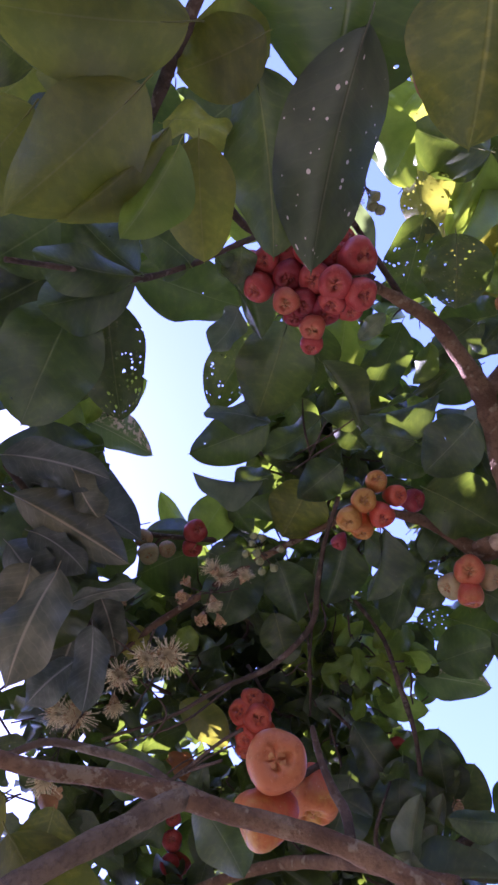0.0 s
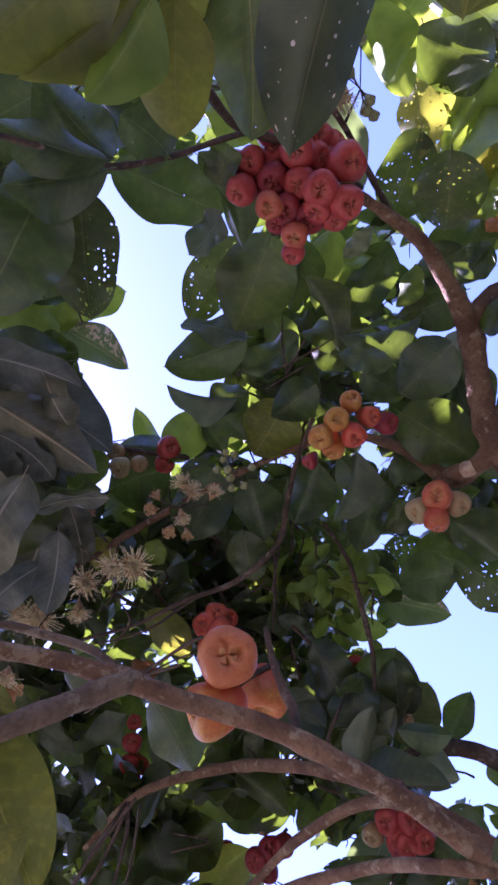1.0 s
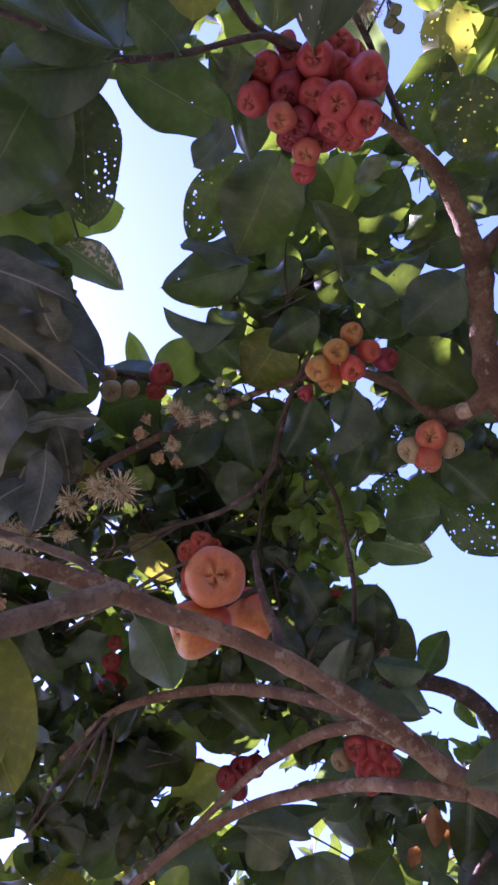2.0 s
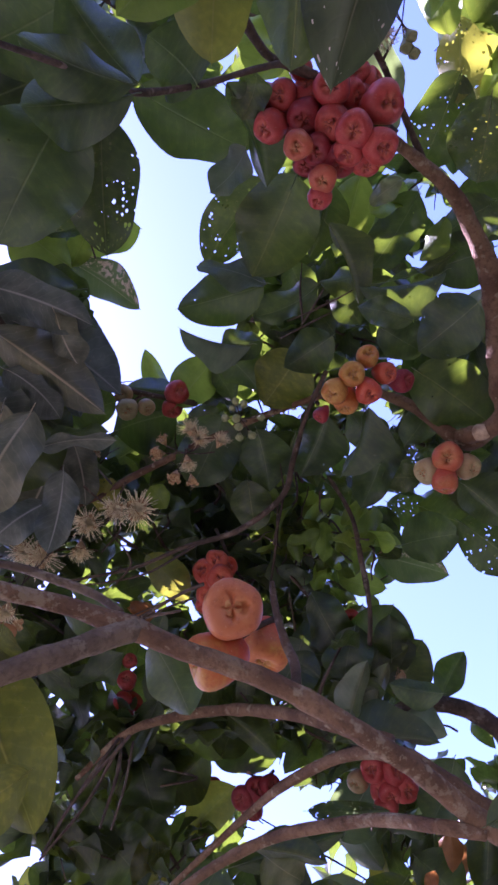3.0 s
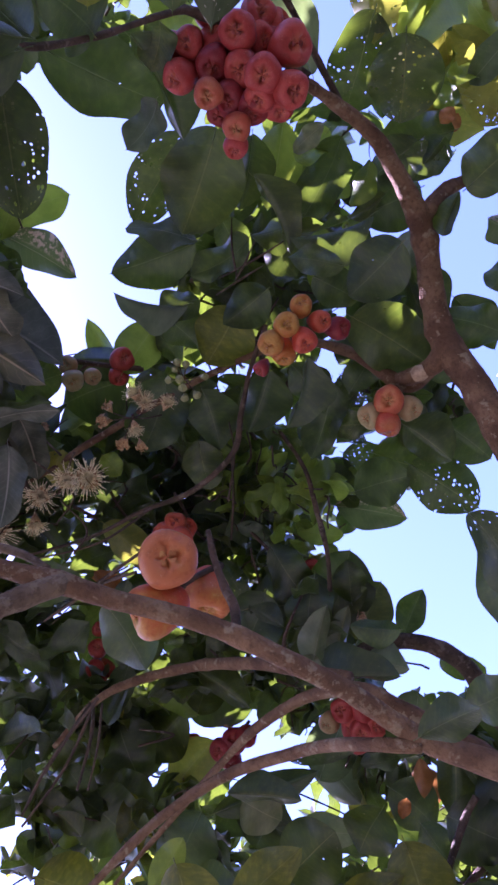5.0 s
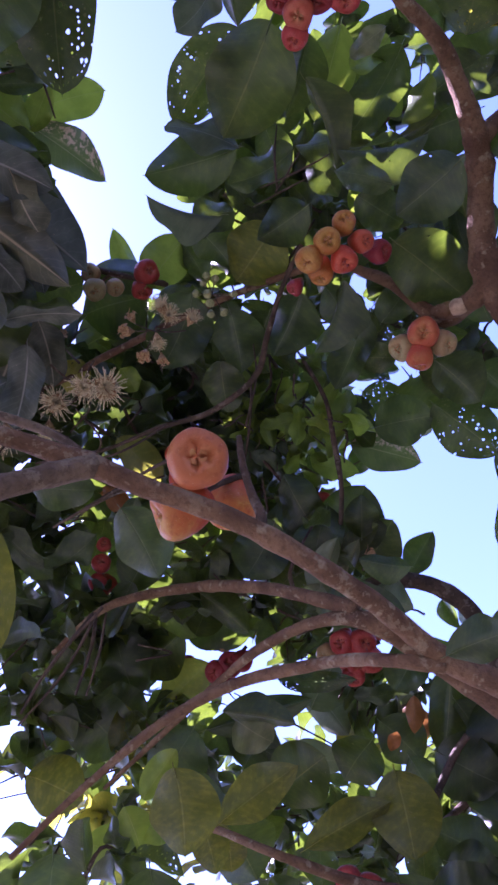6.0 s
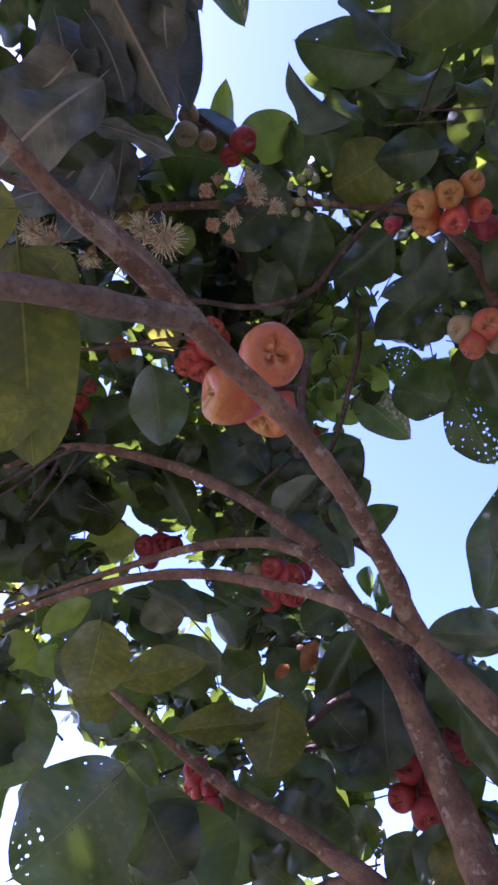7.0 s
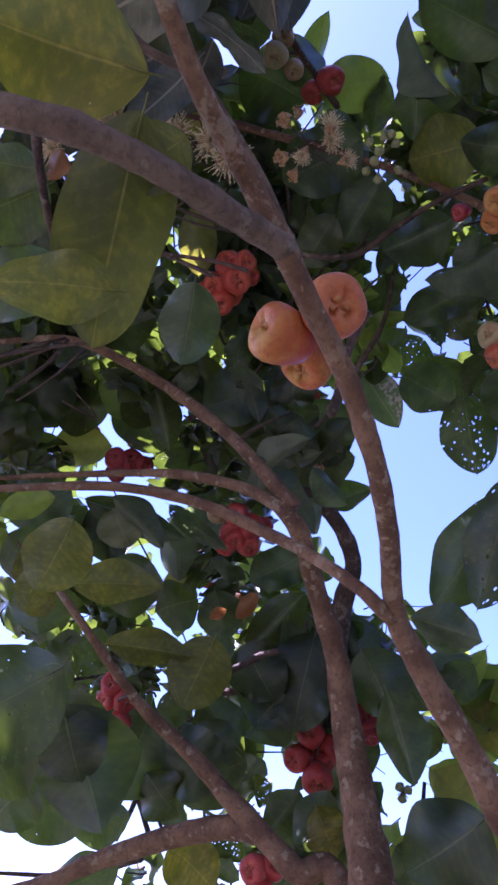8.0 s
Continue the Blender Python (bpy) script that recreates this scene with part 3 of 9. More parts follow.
# ---- ground ----
bm = bmesh.new()
bmesh.ops.create_grid(bm, x_segments=60, y_segments=60, size=400)
for vert in bm.verts:
    vert.co.z = 0.0 if vert.co.length > 300 else 0.03 * noise.noise(vert.co * 0.3) - 0.03
ground = tagged(new("ground", mesh_of("ground", bm, GRASS)), "dark bare earth with leaf litter and short grass", "ground", kind="structure")

# ---- the tree ----
tree = tagged(new("rose_apple_tree"), "large-leaved rose apple tree with reddish brown limbs", "tree")

# limbs
stem = branch(tree, [(-0.0248, 1.2264, 2.2204, 0.0033), (0.0958, 1.1047, 2.2414, 0.0052), (0.1948, 0.9617, 2.2319, 0.0067), (0.2376, 0.8735, 2.2066, 0.0081), (0.3086, 0.7928, 2.1791, 0.0089), (0.3702, 0.7492, 2.1342, 0.0124), (0.4707, 0.8027, 2.0832, 0.0151), (0.5374, 0.8299, 2.0265, 0.0175), (0.5899, 0.8484, 1.9363, 0.0217), (0.6173, 0.8383, 1.8341, 0.0253), (0.6288, 0.8146, 1.7354, 0.0292), (0.6425, 0.7794, 1.5838, 0.0318), (0.8055, 0.6077, 0.9503, 0.0396), (0.9685, 0.4359, 0.3168, 0.0473), (1.0500, 0.3500, 0.0000, 0.0645)], BARK, "mottled reddish brown main stem with pale lichen patches", sides=16, name="trunk")
front = branch(tree, [(-0.1370, 0.2152, 1.9643, 0.0055), (-0.0860, 0.2478, 1.9622, 0.0063), (-0.0358, 0.2712, 1.9621, 0.0069), (0.0109, 0.2872, 1.9485, 0.0083), (0.0471, 0.3001, 1.9343, 0.0080), (0.0921, 0.3168, 1.9216, 0.0079), (0.1339, 0.3366, 1.9094, 0.0083), (0.1760, 0.3590, 1.8889, 0.0082), (0.2250, 0.3957, 1.8745, 0.0084), (0.2821, 0.4424, 1.8496, 0.0097), (0.3389, 0.4557, 1.8147, 0.0115), (0.3946, 0.4625, 1.7773, 0.0124), (0.4444, 0.4693, 1.7382, 0.0134), (0.6187, 0.5140, 1.6490, 0.0193), (0.7936, 0.4750, 0.9829, 0.0258), (0.9685, 0.4359, 0.3168, 0.0313)], BARK, "brown front limb with small knots", sides=16)
side = branch(tree, [(0.015, 0.2878, 1.947, 0.0092), (-0.0263, 0.2771, 1.922, 0.0082), (-0.0751, 0.2622, 1.8909, 0.0078), (-0.12, 0.259, 1.8697, 0.0077), (-0.1564, 0.2724, 1.8623, 0.0081), (-0.2007, 0.2897, 1.8507, 0.0083)], GREYTWIG, "grey brown side limb")
branch(tree, [(0.0053, 0.2816, 1.9592, 0.0031), (-0.0142, 0.2809, 1.9817, 0.0036), (-0.0452, 0.2769, 2.0003, 0.0037), (-0.0858, 0.2714, 2.0174, 0.0033), (-0.1257, 0.2813, 2.0234, 0.003), (-0.1611, 0.2771, 2.0334, 0.0026)], GREYTWIG, "thin grey limb")
branch(tree, [(0.2784, 0.443, 1.8429, 0.006), (0.2421, 0.444, 1.8555, 0.0059), (0.2193, 0.4816, 1.889, 0.0057), (0.1905, 0.5178, 1.9144, 0.0059), (0.1281, 0.5613, 1.9373, 0.0055), (0.0543, 0.599, 1.9313, 0.0045), (-0.0325, 0.6475, 1.9007, 0.0034), (-0.0917, 0.6786, 1.8714, 0.0029)], BARK, "slender arched branch")
low = branch(tree, [(0.0685, 1.0213, 2.0508, 0.0015), (0.1059, 1.0238, 2.0313, 0.0031), (0.1435, 0.9954, 2.0011, 0.0053), (0.2076, 0.9673, 1.9449, 0.0059), (0.3271, 0.9973, 1.8934, 0.0085), (0.4316, 1.003, 1.8582, 0.0119), (0.5119, 0.9807, 1.8081, 0.0145), (0.5938, 0.9363, 1.7476, 0.0176), (0.6677, 0.8709, 1.6858, 0.0207), (0.8055, 0.6077, 0.9503, 0.03)], BARK, "reddish brown lower branch")
branch(tree, [(0.2902, 1.3428, 1.6375, 0.0077), (0.3774, 1.2549, 1.6871, 0.0106), (0.4152, 1.2132, 1.7183, 0.0136), (0.4812, 1.1043, 1.7672, 0.017), (0.522, 1.0163, 1.7862, 0.0172), (0.5494, 0.9741, 1.7821, 0.0141), (0.5855, 0.9536, 1.7566, 0.0094)], BARK, "dark arched branch")
mid = branch(tree, [(-0.1017, 1.0876, 2.4244, 0.005), (-0.0148, 1.0208, 2.4505, 0.0068), (0.061, 0.9711, 2.434, 0.0085), (0.1708, 0.9388, 2.4108, 0.0102), (0.2416, 0.8623, 2.3291, 0.0103), (0.2934, 0.7909, 2.2396, 0.0103), (0.3608, 0.7415, 2.1509, 0.0135)], BARK, "reddish brown middle branch")
bent = branch(tree, [(0.4189, 0.9128, 2.317, 0.0072), (0.5047, 0.9162, 2.3505, 0.0119), (0.6054, 0.9386, 2.3446, 0.0158), (0.658, 0.947, 2.2838, 0.0169), (0.6988, 1.0162, 2.2264, 0.0198), (0.7259, 1.0417, 2.103, 0.0206), (0.7079, 0.9469, 1.8867, 0.0205)], TWIG, "dark hooked branch")
red = branch(tree, [(0.3845, -0.0226, 2.5570, 0.0056), (0.4262, 0.0023, 2.5554, 0.0081), (0.4802, 0.0353, 2.5577, 0.0100), (0.5281, 0.0722, 2.5594, 0.0120), (0.5683, 0.1278, 2.5526, 0.0141), (0.5971, 0.1797, 2.5391, 0.0180), (0.6151, 0.2331, 2.5277, 0.0193), (0.6199, 0.2929, 2.5044, 0.0199), (0.6229, 0.3419, 2.4759, 0.0213), (0.6297, 0.3773, 2.4422, 0.0248), (0.6451, 0.4073, 2.3976, 0.0243), (0.6560, 0.4489, 2.3357, 0.0254), (0.6680, 0.4913, 2.2731, 0.0264), (0.6352, 0.4990, 2.0500, 0.0300), (0.6900, 0.5000, 1.8500, 0.0360), (0.8800, 0.4200, 1.4000, 0.0430), (1.1080, 0.3263, 0.9686, 0.0500), (1.1500, 0.3500, 0.3500, 0.0550)], BARK, "stout mottled brown limb", sides=16)
branch(tree, [(0.6019, 0.1918, 2.5310, 0.0153), (0.6316, 0.1685, 2.5481, 0.0136), (0.6654, 0.1556, 2.5699, 0.0120), (0.7076, 0.1456, 2.5879, 0.0094), (0.7878, 0.1290, 2.6349, 0.0059)], BARK, "short side limb")
branch(tree, [(0.6238, 0.3804, 2.4420, 0.0202), (0.6078, 0.4026, 2.4456, 0.0167), (0.6001, 0.4214, 2.4606, 0.0151), (0.5908, 0.4362, 2.4783, 0.0134), (0.5746, 0.4494, 2.4987, 0.0107)], BARK, "sawn-off branch stub")
thin = branch(tree, [(0.339, -0.1506, 2.5412, 0.0035), (0.388, -0.0981, 2.5584, 0.0045), (0.4278, -0.0409, 2.5639, 0.0045), (0.4722, 0.0282, 2.5618, 0.0056)], TWIG, "thin dark twig")
bough = branch(tree, [(-0.0879, 0.6741, 2.7036, 0.0034), (-0.0326, 0.659, 2.717, 0.0046), (0.0252, 0.6328, 2.7342, 0.0069), (0.1058, 0.5914, 2.7321, 0.0068), (0.1841, 0.5428, 2.7161, 0.0066), (0.2697, 0.4928, 2.6925, 0.0065), (0.3414, 0.4553, 2.6701, 0.0064), (0.4287, 0.4161, 2.6369, 0.0073), (0.5173, 0.4253, 2.5835, 0.0094), (0.5893, 0.462, 2.5013, 0.0123), (0.6187, 0.4178, 2.4688, 0.015)], BARK, "brown flowering bough")
branch(tree, [(-0.1012, 0.77, 2.6058, 0.0023), (0.0253, 0.7487, 2.6024, 0.0034), (0.1242, 0.7092, 2.6018, 0.0045), (0.2207, 0.6726, 2.5891, 0.0055), (0.3008, 0.6067, 2.5921, 0.0054), (0.3241, 0.5416, 2.6156, 0.0054), (0.3493, 0.4649, 2.6399, 0.0043), (0.3849, 0.3859, 2.6556, 0.0042)], TWIG, "dark inner branch")
stick = branch(tree, [(0.425, 0.6351, 2.6985, 0.0034), (0.4539, 0.684, 2.6198, 0.0044), (0.4575, 0.7411, 2.5524, 0.0054), (0.4521, 0.7963, 2.4689, 0.0043), (0.4307, 0.8931, 2.3858, 0.0053)], TWIG, "straight grey twig")
leftbr = branch(tree, [(-0.1784, 0.4069, 2.9887, 0.0051), (-0.075, 0.4705, 2.9762, 0.0063), (0.0212, 0.5239, 2.9359, 0.0063), (0.1797, 0.5478, 2.8829, 0.0049)], TWIG, "thin twig with small fruits")
top = branch(tree, [(0.1282, -0.316, 2.1091, 0.0046), (0.1016, -0.2711, 2.1272, 0.0056), (0.0829, -0.2372, 2.1476, 0.0052), (0.0627, -0.1991, 2.1658, 0.0037), (0.0544, -0.1842, 2.1883, 0.0022)], TWIG, "reddish twig overhead")
uptwig = branch(tree, [(-0.0788, -0.0976, 2.2455, 0.0029), (-0.0109, -0.0773, 2.3118, 0.0032), (0.0453, -0.0584, 2.3716, 0.0041), (0.1211, -0.0659, 2.4265, 0.0037), (0.2017, -0.0855, 2.4853, 0.004), (0.2485, -0.092, 2.5265, 0.005), (0.2907, -0.0809, 2.5366, 0.006)], TWIG, "dark twig across the leaves")
branch(tree, [(0.1768, -0.1476, 2.4978, 0.0056), (0.2165, -0.1037, 2.5128, 0.0057), (0.2544, -0.0899, 2.5354, 0.0059), (0.3324, -0.0655, 2.5661, 0.0071), (0.4102, -0.0116, 2.5368, 0.0088)], TWIG, "dark twig above the fruit")
leftstem = branch(tree, [(-0.1941, 0.2578, 2.7165, 0.0049), (-0.1686, 0.3305, 2.7537, 0.0061), (-0.1467, 0.4046, 2.7861, 0.0064), (-0.125, 0.4854, 2.7584, 0.0064), (-0.1063, 0.569, 2.7224, 0.0053), (-0.0746, 0.6782, 2.6641, 0.0053)], TWIG, "dark drooping twig")
branch(tree, [(0.2826, 1.4338, 2.5106, 0.0017), (0.3643, 1.4516, 2.4524, 0.0019), (0.4671, 1.4253, 2.3416, 0.0018), (0.5328, 1.3929, 2.2434, 0.0018), (0.5879, 1.3539, 2.1503, 0.0018)], TWIG, "bare thin twig")
branch(tree, [(-0.0656, 0.75, 2.4031, 0.002), (-0.0011, 0.6971, 2.3878, 0.0028), (0.0871, 0.6308, 2.3767, 0.0027), (0.125, 0.6057, 2.3673, 0.0027)], TWIG, "thin twig to the red fruits")
branch(tree, [(-0.0207, 0.7357, 2.4157, 0.0018), (0.0314, 0.6811, 2.3878, 0.0026), (0.0875, 0.6355, 2.3474, 0.0025)], TWIG, "thin twig to the red fruits")
nearTwig = branch(tree, [(-0.1495, 0.2869, 1.9024, 0.0031), (-0.1393, 0.3062, 1.9024, 0.0028), (-0.1272, 0.3258, 1.9013, 0.0025), (-0.1013, 0.3609, 1.8988, 0.0019), (-0.0946, 0.3666, 1.8935, 0.0011)], TWIG, "dark twig of the near leaves")
branch(tree, [(-0.1007, 0.9559, 2.2751, 0.002), (-0.0606, 0.9443, 2.3259, 0.003), (-0.0173, 0.9389, 2.38, 0.0031)], TWIG)
branch(tree, [(-0.0535, 0.9782, 2.2481, 0.002), (-0.0229, 0.95, 2.32, 0.003), (-0.0124, 0.9388, 2.3801, 0.0031)], TWIG)
branch(tree, [(0.1516, 0.3612, 2.0726, 0.0024), (0.1526, 0.3821, 2.0529, 0.0036), (0.1557, 0.3961, 2.0232, 0.0042), (0.1597, 0.4016, 2.0008, 0.0047), (0.1542, 0.4015, 1.9714, 0.0046)], TWIG, "dry cracked fruiting twig")
branch(tree, [(0.5962, 0.4125, 2.4489, 0.0121), (0.5878, 0.4193, 2.4532, 0.0140), (0.5804, 0.4253, 2.4577, 0.0103)], PALEWOOD, "pale torn wood of the stub", sides=9)
branch(tree, [(0.5857, 1.4542, 1.9107, 0.0039), (0.5818, 1.4685, 1.8573, 0.0052), (0.5744, 1.4822, 1.8049, 0.0039)], TWIG, sides=6, name="twig")
branch(tree, [(0.5775, 1.4613, 1.8981, 0.0052), (0.6094, 1.4556, 1.8537, 0.0052), (0.6395, 1.4485, 1.8103, 0.0052)], TWIG, sides=6, name="twig")
branch(tree, [(0.6061, 1.4665, 1.9126, 0.004), (0.6427, 1.4593, 1.8632, 0.004), (0.6774, 1.4491, 1.8202, 0.004)], TWIG, sides=6, name="twig")
branch(tree, [(0.361, 1.5782, 1.7015, 0.0026), (0.5318, 1.5116, 1.7368, 0.0052), (0.5811, 1.3714, 1.7732, 0.0074)], TWIG, sides=6, name="twig")
branch(tree, [(0.9638, 1.0593, 1.8773, 0.0025), (0.9606, 1.04, 1.9417, 0.0037), (0.9543, 1.0294, 1.9837, 0.0037)], TWIG, sides=6, name="twig")
branch(tree, [(0.9766, 1.0173, 1.9543, 0.0025), (0.9727, 1.0097, 1.9822, 0.0025), (0.9764, 0.9964, 2.0021, 0.0025)], TWIG, sides=6, name="twig")
branch(tree, [(0.0271, 1.3181, 2.4596, 0.0026), (0.0673, 1.3492, 2.4091, 0.0039), (0.0942, 1.3722, 2.3682, 0.0039)], TWIG, sides=6, name="twig")
branch(tree, [(0.0228, 1.345, 2.4558, 0.0027), (0.05, 1.3669, 2.4201, 0.0027), (0.0711, 1.3907, 2.3791, 0.0027)], TWIG, sides=6, name="twig")
branch(tree, [(0.4491, 1.1365, 1.9735, 0.0032), (0.4888, 1.104, 2.0128, 0.0053), (0.5696, 1.0888, 2.0912, 0.0066), (0.5984, 1.0637, 2.1091, 0.0066)], TWIG, sides=6, name="twig")
branch(tree, [(0.5745, 1.2787, 2.0632, 0.0061), (0.6262, 1.2468, 2.0795, 0.0074), (0.6638, 1.1634, 2.0834, 0.0083)], TWIG, sides=6, name="twig")
branch(tree, [(0.675, 1.3344, 2.3454, 0.0042), (0.6163, 1.3534, 2.3624, 0.0042), (0.5751, 1.3816, 2.3879, 0.0028)], TWIG, sides=6, name="twig")
branch(tree, [(0.3383, 0.2054, 2.7057, 0.001), (0.3278, 0.2455, 2.6657, 0.002), (0.3269, 0.2863, 2.6314, 0.002)], TWIG, sides=6, name="twig")
branch(tree, [(0.3005, 0.2863, 2.6384, 0.001), (0.3588, 0.2583, 2.6311, 0.002), (0.4062, 0.23, 2.624, 0.001)], TWIG, sides=6, name="twig")
branch(tree, [(0.3093, 0.5703, 2.6504, 0.0011), (0.3096, 0.6234, 2.6156, 0.0022), (0.2839, 0.697, 2.5682, 0.0022)], TWIG, sides=6, name="twig")
branch(tree, [(-0.0546, 0.5767, 2.6268, 0.0021), (0.0059, 0.6352, 2.5888, 0.0021), (-0.0307, 0.675, 2.5585, 0.0011)], TWIG, sides=6, name="twig")
branch(tree, [(0.372, 0.2674, 2.6241, 0.001), (0.3381, 0.2862, 2.6282, 0.002), (0.2887, 0.3139, 2.6317, 0.001)], TWIG, sides=6, name="twig")
branch(tree, [(0.3605, 0.2306, 2.6389, 0.001), (0.3395, 0.2677, 2.6339, 0.002), (0.3237, 0.2909, 2.6307, 0.002)], TWIG, sides=6, name="twig")

# near leaves overhead
leaf(top, (0.055, -0.215, 2.083), (-0.059, -0.135, 2.109), (-0.18, 0.06, -0.98), 0.092, "o", 1)
leaf(top, (0.093, -0.255, 2.091), (-0.049, -0.271, 2.091), (-0, -0.01, -1), 0.084, "o", 0)
leaf(top, (0.055, -0.237, 2.14), (-0.022, -0.236, 2.142), (-0.01, 0.51, -0.86), 0.051, "o", 2)
leaf(top, (0.073, -0.189, 2.105), (-0.023, -0.126, 2.122), (-0.33, -0.26, -0.91), 0.046, "o", 1)
leaf(top, (0.079, -0.176, 2.098), (0.025, -0.11, 2.104), (-0.34, -0.18, -0.92), 0.052, "y", 3)
leaf(top, (-0.027, -0.264, 2.269), (-0.077, -0.303, 2.257), (0.18, 0.08, -0.98), 0.075, "g", 2)
leaf(top, (0.024, -0.3, 2.313), (-0.084, -0.235, 2.32), (-0.05, 0.03, -1), 0.086, "o", 2)
leaf(top, (-0.031, -0.227, 2.245), (-0.114, -0.146, 2.243), (-0.01, -0.04, -1), 0.102, "o", 2)
leaf(top, (0.07, -0.289, 2.364), (0.099, -0.158, 2.377), (-0.26, 0.15, -0.95), 0.078, "g", 2)
leaf(uptwig, (0.031, -0.106, 2.482), (-0.163, -0.025, 2.463), (0.01, -0.22, -0.98), 0.118, "g", 0)
leaf(uptwig, (-0.024, -0.124, 2.483), (0.063, -0.067, 2.48), (-0.11, 0.12, -0.99), 0.063, "g", 0)
leaf(top, (0.155, -0.252, 2.115), (0.085, -0.23, 2.133), (-0.25, -0.01, -0.97), 0.067, "o", 0)
leaf(top, (0.099, -0.183, 2.133), (0.095, -0.084, 2.135), (-0.07, 0.02, -1), 0.064, "o", 0)
leaf(top, (0.099, -0.258, 2.152), (0.17, -0.245, 2.16), (0.02, 0.49, -0.87), 0.077, "o", 2)
leaf(top, (0.152, -0.236, 2.145), (0.161, -0.080, 2.155), (-0.49, 0.07, -0.87), 0.09, "g", 0)
leaf(top, (0.222, -0.248, 2.075), (0.181, -0.069, 2.108), (-0.13, 0.11, -0.99), 0.092, "w", 1)
leaf(top, (0.213, -0.316, 2.061), (0.208, -0.198, 2.124), (-0.43, 0.41, -0.8), 0.167, "g", 0)
leaf(top, (0.276, -0.287, 1.995), (0.266, -0.152, 2.004), (-0.63, 0.01, -0.78), 0.123, "k", 1)
leaf(top, (0.334, -0.287, 2.187), (0.337, -0.213, 2.222), (-0.59, 0.37, -0.72), 0.057, "d", 1)
leaf(top, (0.078, -0.203, 2.184), (0.144, -0.183, 2.196), (-0.11, 0.75, -0.65), 0.043, "o", 4)
leaf(top, (-0.005, -0.228, 2.225), (-0.106, -0.166, 2.274), (-0.42, 0.02, -0.9), 0.076, "g")
leaf(top, (0.064, -0.273, 2.132), (-0.01, -0.322, 2.173), (-0.31, -0.28, -0.91), 0.084, "g")
leaf(top, (0.205, -0.251, 2.297), (0.122, -0.199, 2.371), (-0.63, 0.09, -0.77), 0.077, "g")
leaf(uptwig, (0.044, -0.066, 2.312), (-0.058, -0.103, 2.278), (0.4, -0.32, -0.86), 0.055, "g")
leaf(uptwig, (0.044, -0.057, 2.332), (-0.063, -0.045, 2.297), (0.27, -0.25, -0.93), 0.078, "g")
leaf(uptwig, (0.006, -0.046, 2.482), (-0.086, 0.099, 2.438), (-0.05, -0.32, -0.95), 0.118, "m", 0)
leaf(uptwig, (0.012, -0.035, 2.431), (0.01, 0.123, 2.408), (0.1, -0.14, -0.99), 0.095, "m", 0)
leaf(uptwig, (-0.024, -0.039, 2.38), (-0.104, 0.089, 2.324), (0.05, -0.38, -0.93), 0.118, "g", 2)
leaf(uptwig, (0.062, -0.054, 2.631), (0.232, 0.023, 2.658), (0.06, 0.21, -0.98), 0.108, "g", 2)
leaf(uptwig, (0.119, -0.068, 2.407), (0.066, -0.114, 2.441), (-0.56, 0.04, -0.82), 0.094, "g")
leaf(uptwig, (0.051, -0.067, 2.352), (-0.021, -0.155, 2.379), (0.11, -0.38, -0.92), 0.087, "g")
leaf(uptwig, (0.2, 0.008, 2.532), (0.154, 0.069, 2.552), (-0.65, -0.25, -0.72), 0.056, "p", 4)
leaf(uptwig, (0.173, -0.068, 2.541), (0.235, 0.062, 2.549), (-0.65, 0.35, -0.68), 0.094, "g", 3)
leaf(uptwig, (0.207, -0.082, 2.515), (0.195, -0.024, 2.546), (-0.59, 0.28, -0.75), 0.053, "g")
leaf(uptwig, (0.256, -0.102, 2.709), (0.225, -0.155, 2.743), (-0.1, -0.49, -0.86), 0.064, "y")
leaf(uptwig, (0.3, -0.089, 2.751), (0.234, -0.112, 2.794), (-0.4, -0.42, -0.82), 0.050, "y")

# leaves round the red fruit
leaf(red, (0.458, -0.278, 2.687), (0.503, -0.16, 2.683), (-0.75, 0.27, -0.61), 0.089, "y", 1)
leaf(red, (0.49, -0.296, 2.726), (0.553, -0.141, 2.717), (-0.59, 0.19, -0.78), 0.083, "y")
leaf(red, (0.707, -0.195, 2.724), (0.591, -0.25, 2.811), (-0.56, -0.1, -0.82), 0.129, "g", 1)
leaf(red, (0.731, -0.198, 2.756), (0.602, -0.202, 2.877), (-0.63, -0.35, -0.69), 0.098, "g")
leaf(red, (0.747, -0.198, 2.817), (0.667, -0.104, 2.908), (-0.71, 0.08, -0.7), 0.106, "y")
leaf(red, (0.729, -0.193, 2.758), (0.665, -0.047, 2.797), (-0.66, -0.09, -0.74), 0.087, "y", 3)
leaf(red, (0.582, -0.173, 2.757), (0.601, -0.045, 2.75), (-0.57, 0.04, -0.82), 0.084, "n")
leaf(red, (0.602, -0.095, 2.762), (0.572, 0.064, 2.799), (-0.33, 0.16, -0.93), 0.105, "m")
leaf(red, (0.624, -0.063, 2.683), (0.622, 0.069, 2.674), (-0.54, -0.07, -0.84), 0.126, "m", 0)
leaf(red, (0.719, 0.08, 2.664), (0.616, 0.106, 2.751), (-0.66, -0.26, -0.7), 0.090, "g")
leaf(red, (0.646, 0.033, 2.549), (0.63, 0.056, 2.556), (-0.57, -0.16, -0.81), 0.024, "d")
leaf(red, (0.471, -0.009, 2.696), (0.446, -0.173, 2.757), (-0.07, -0.34, -0.94), 0.078, "p")
leaf(red, (0.444, 0.065, 2.752), (0.417, 0.211, 2.756), (-0.42, -0.05, -0.91), 0.086, "y")
leaf(red, (0.479, 0.06, 2.653), (0.44, 0.104, 2.684), (-0.69, -0.12, -0.71), 0.035, "p")
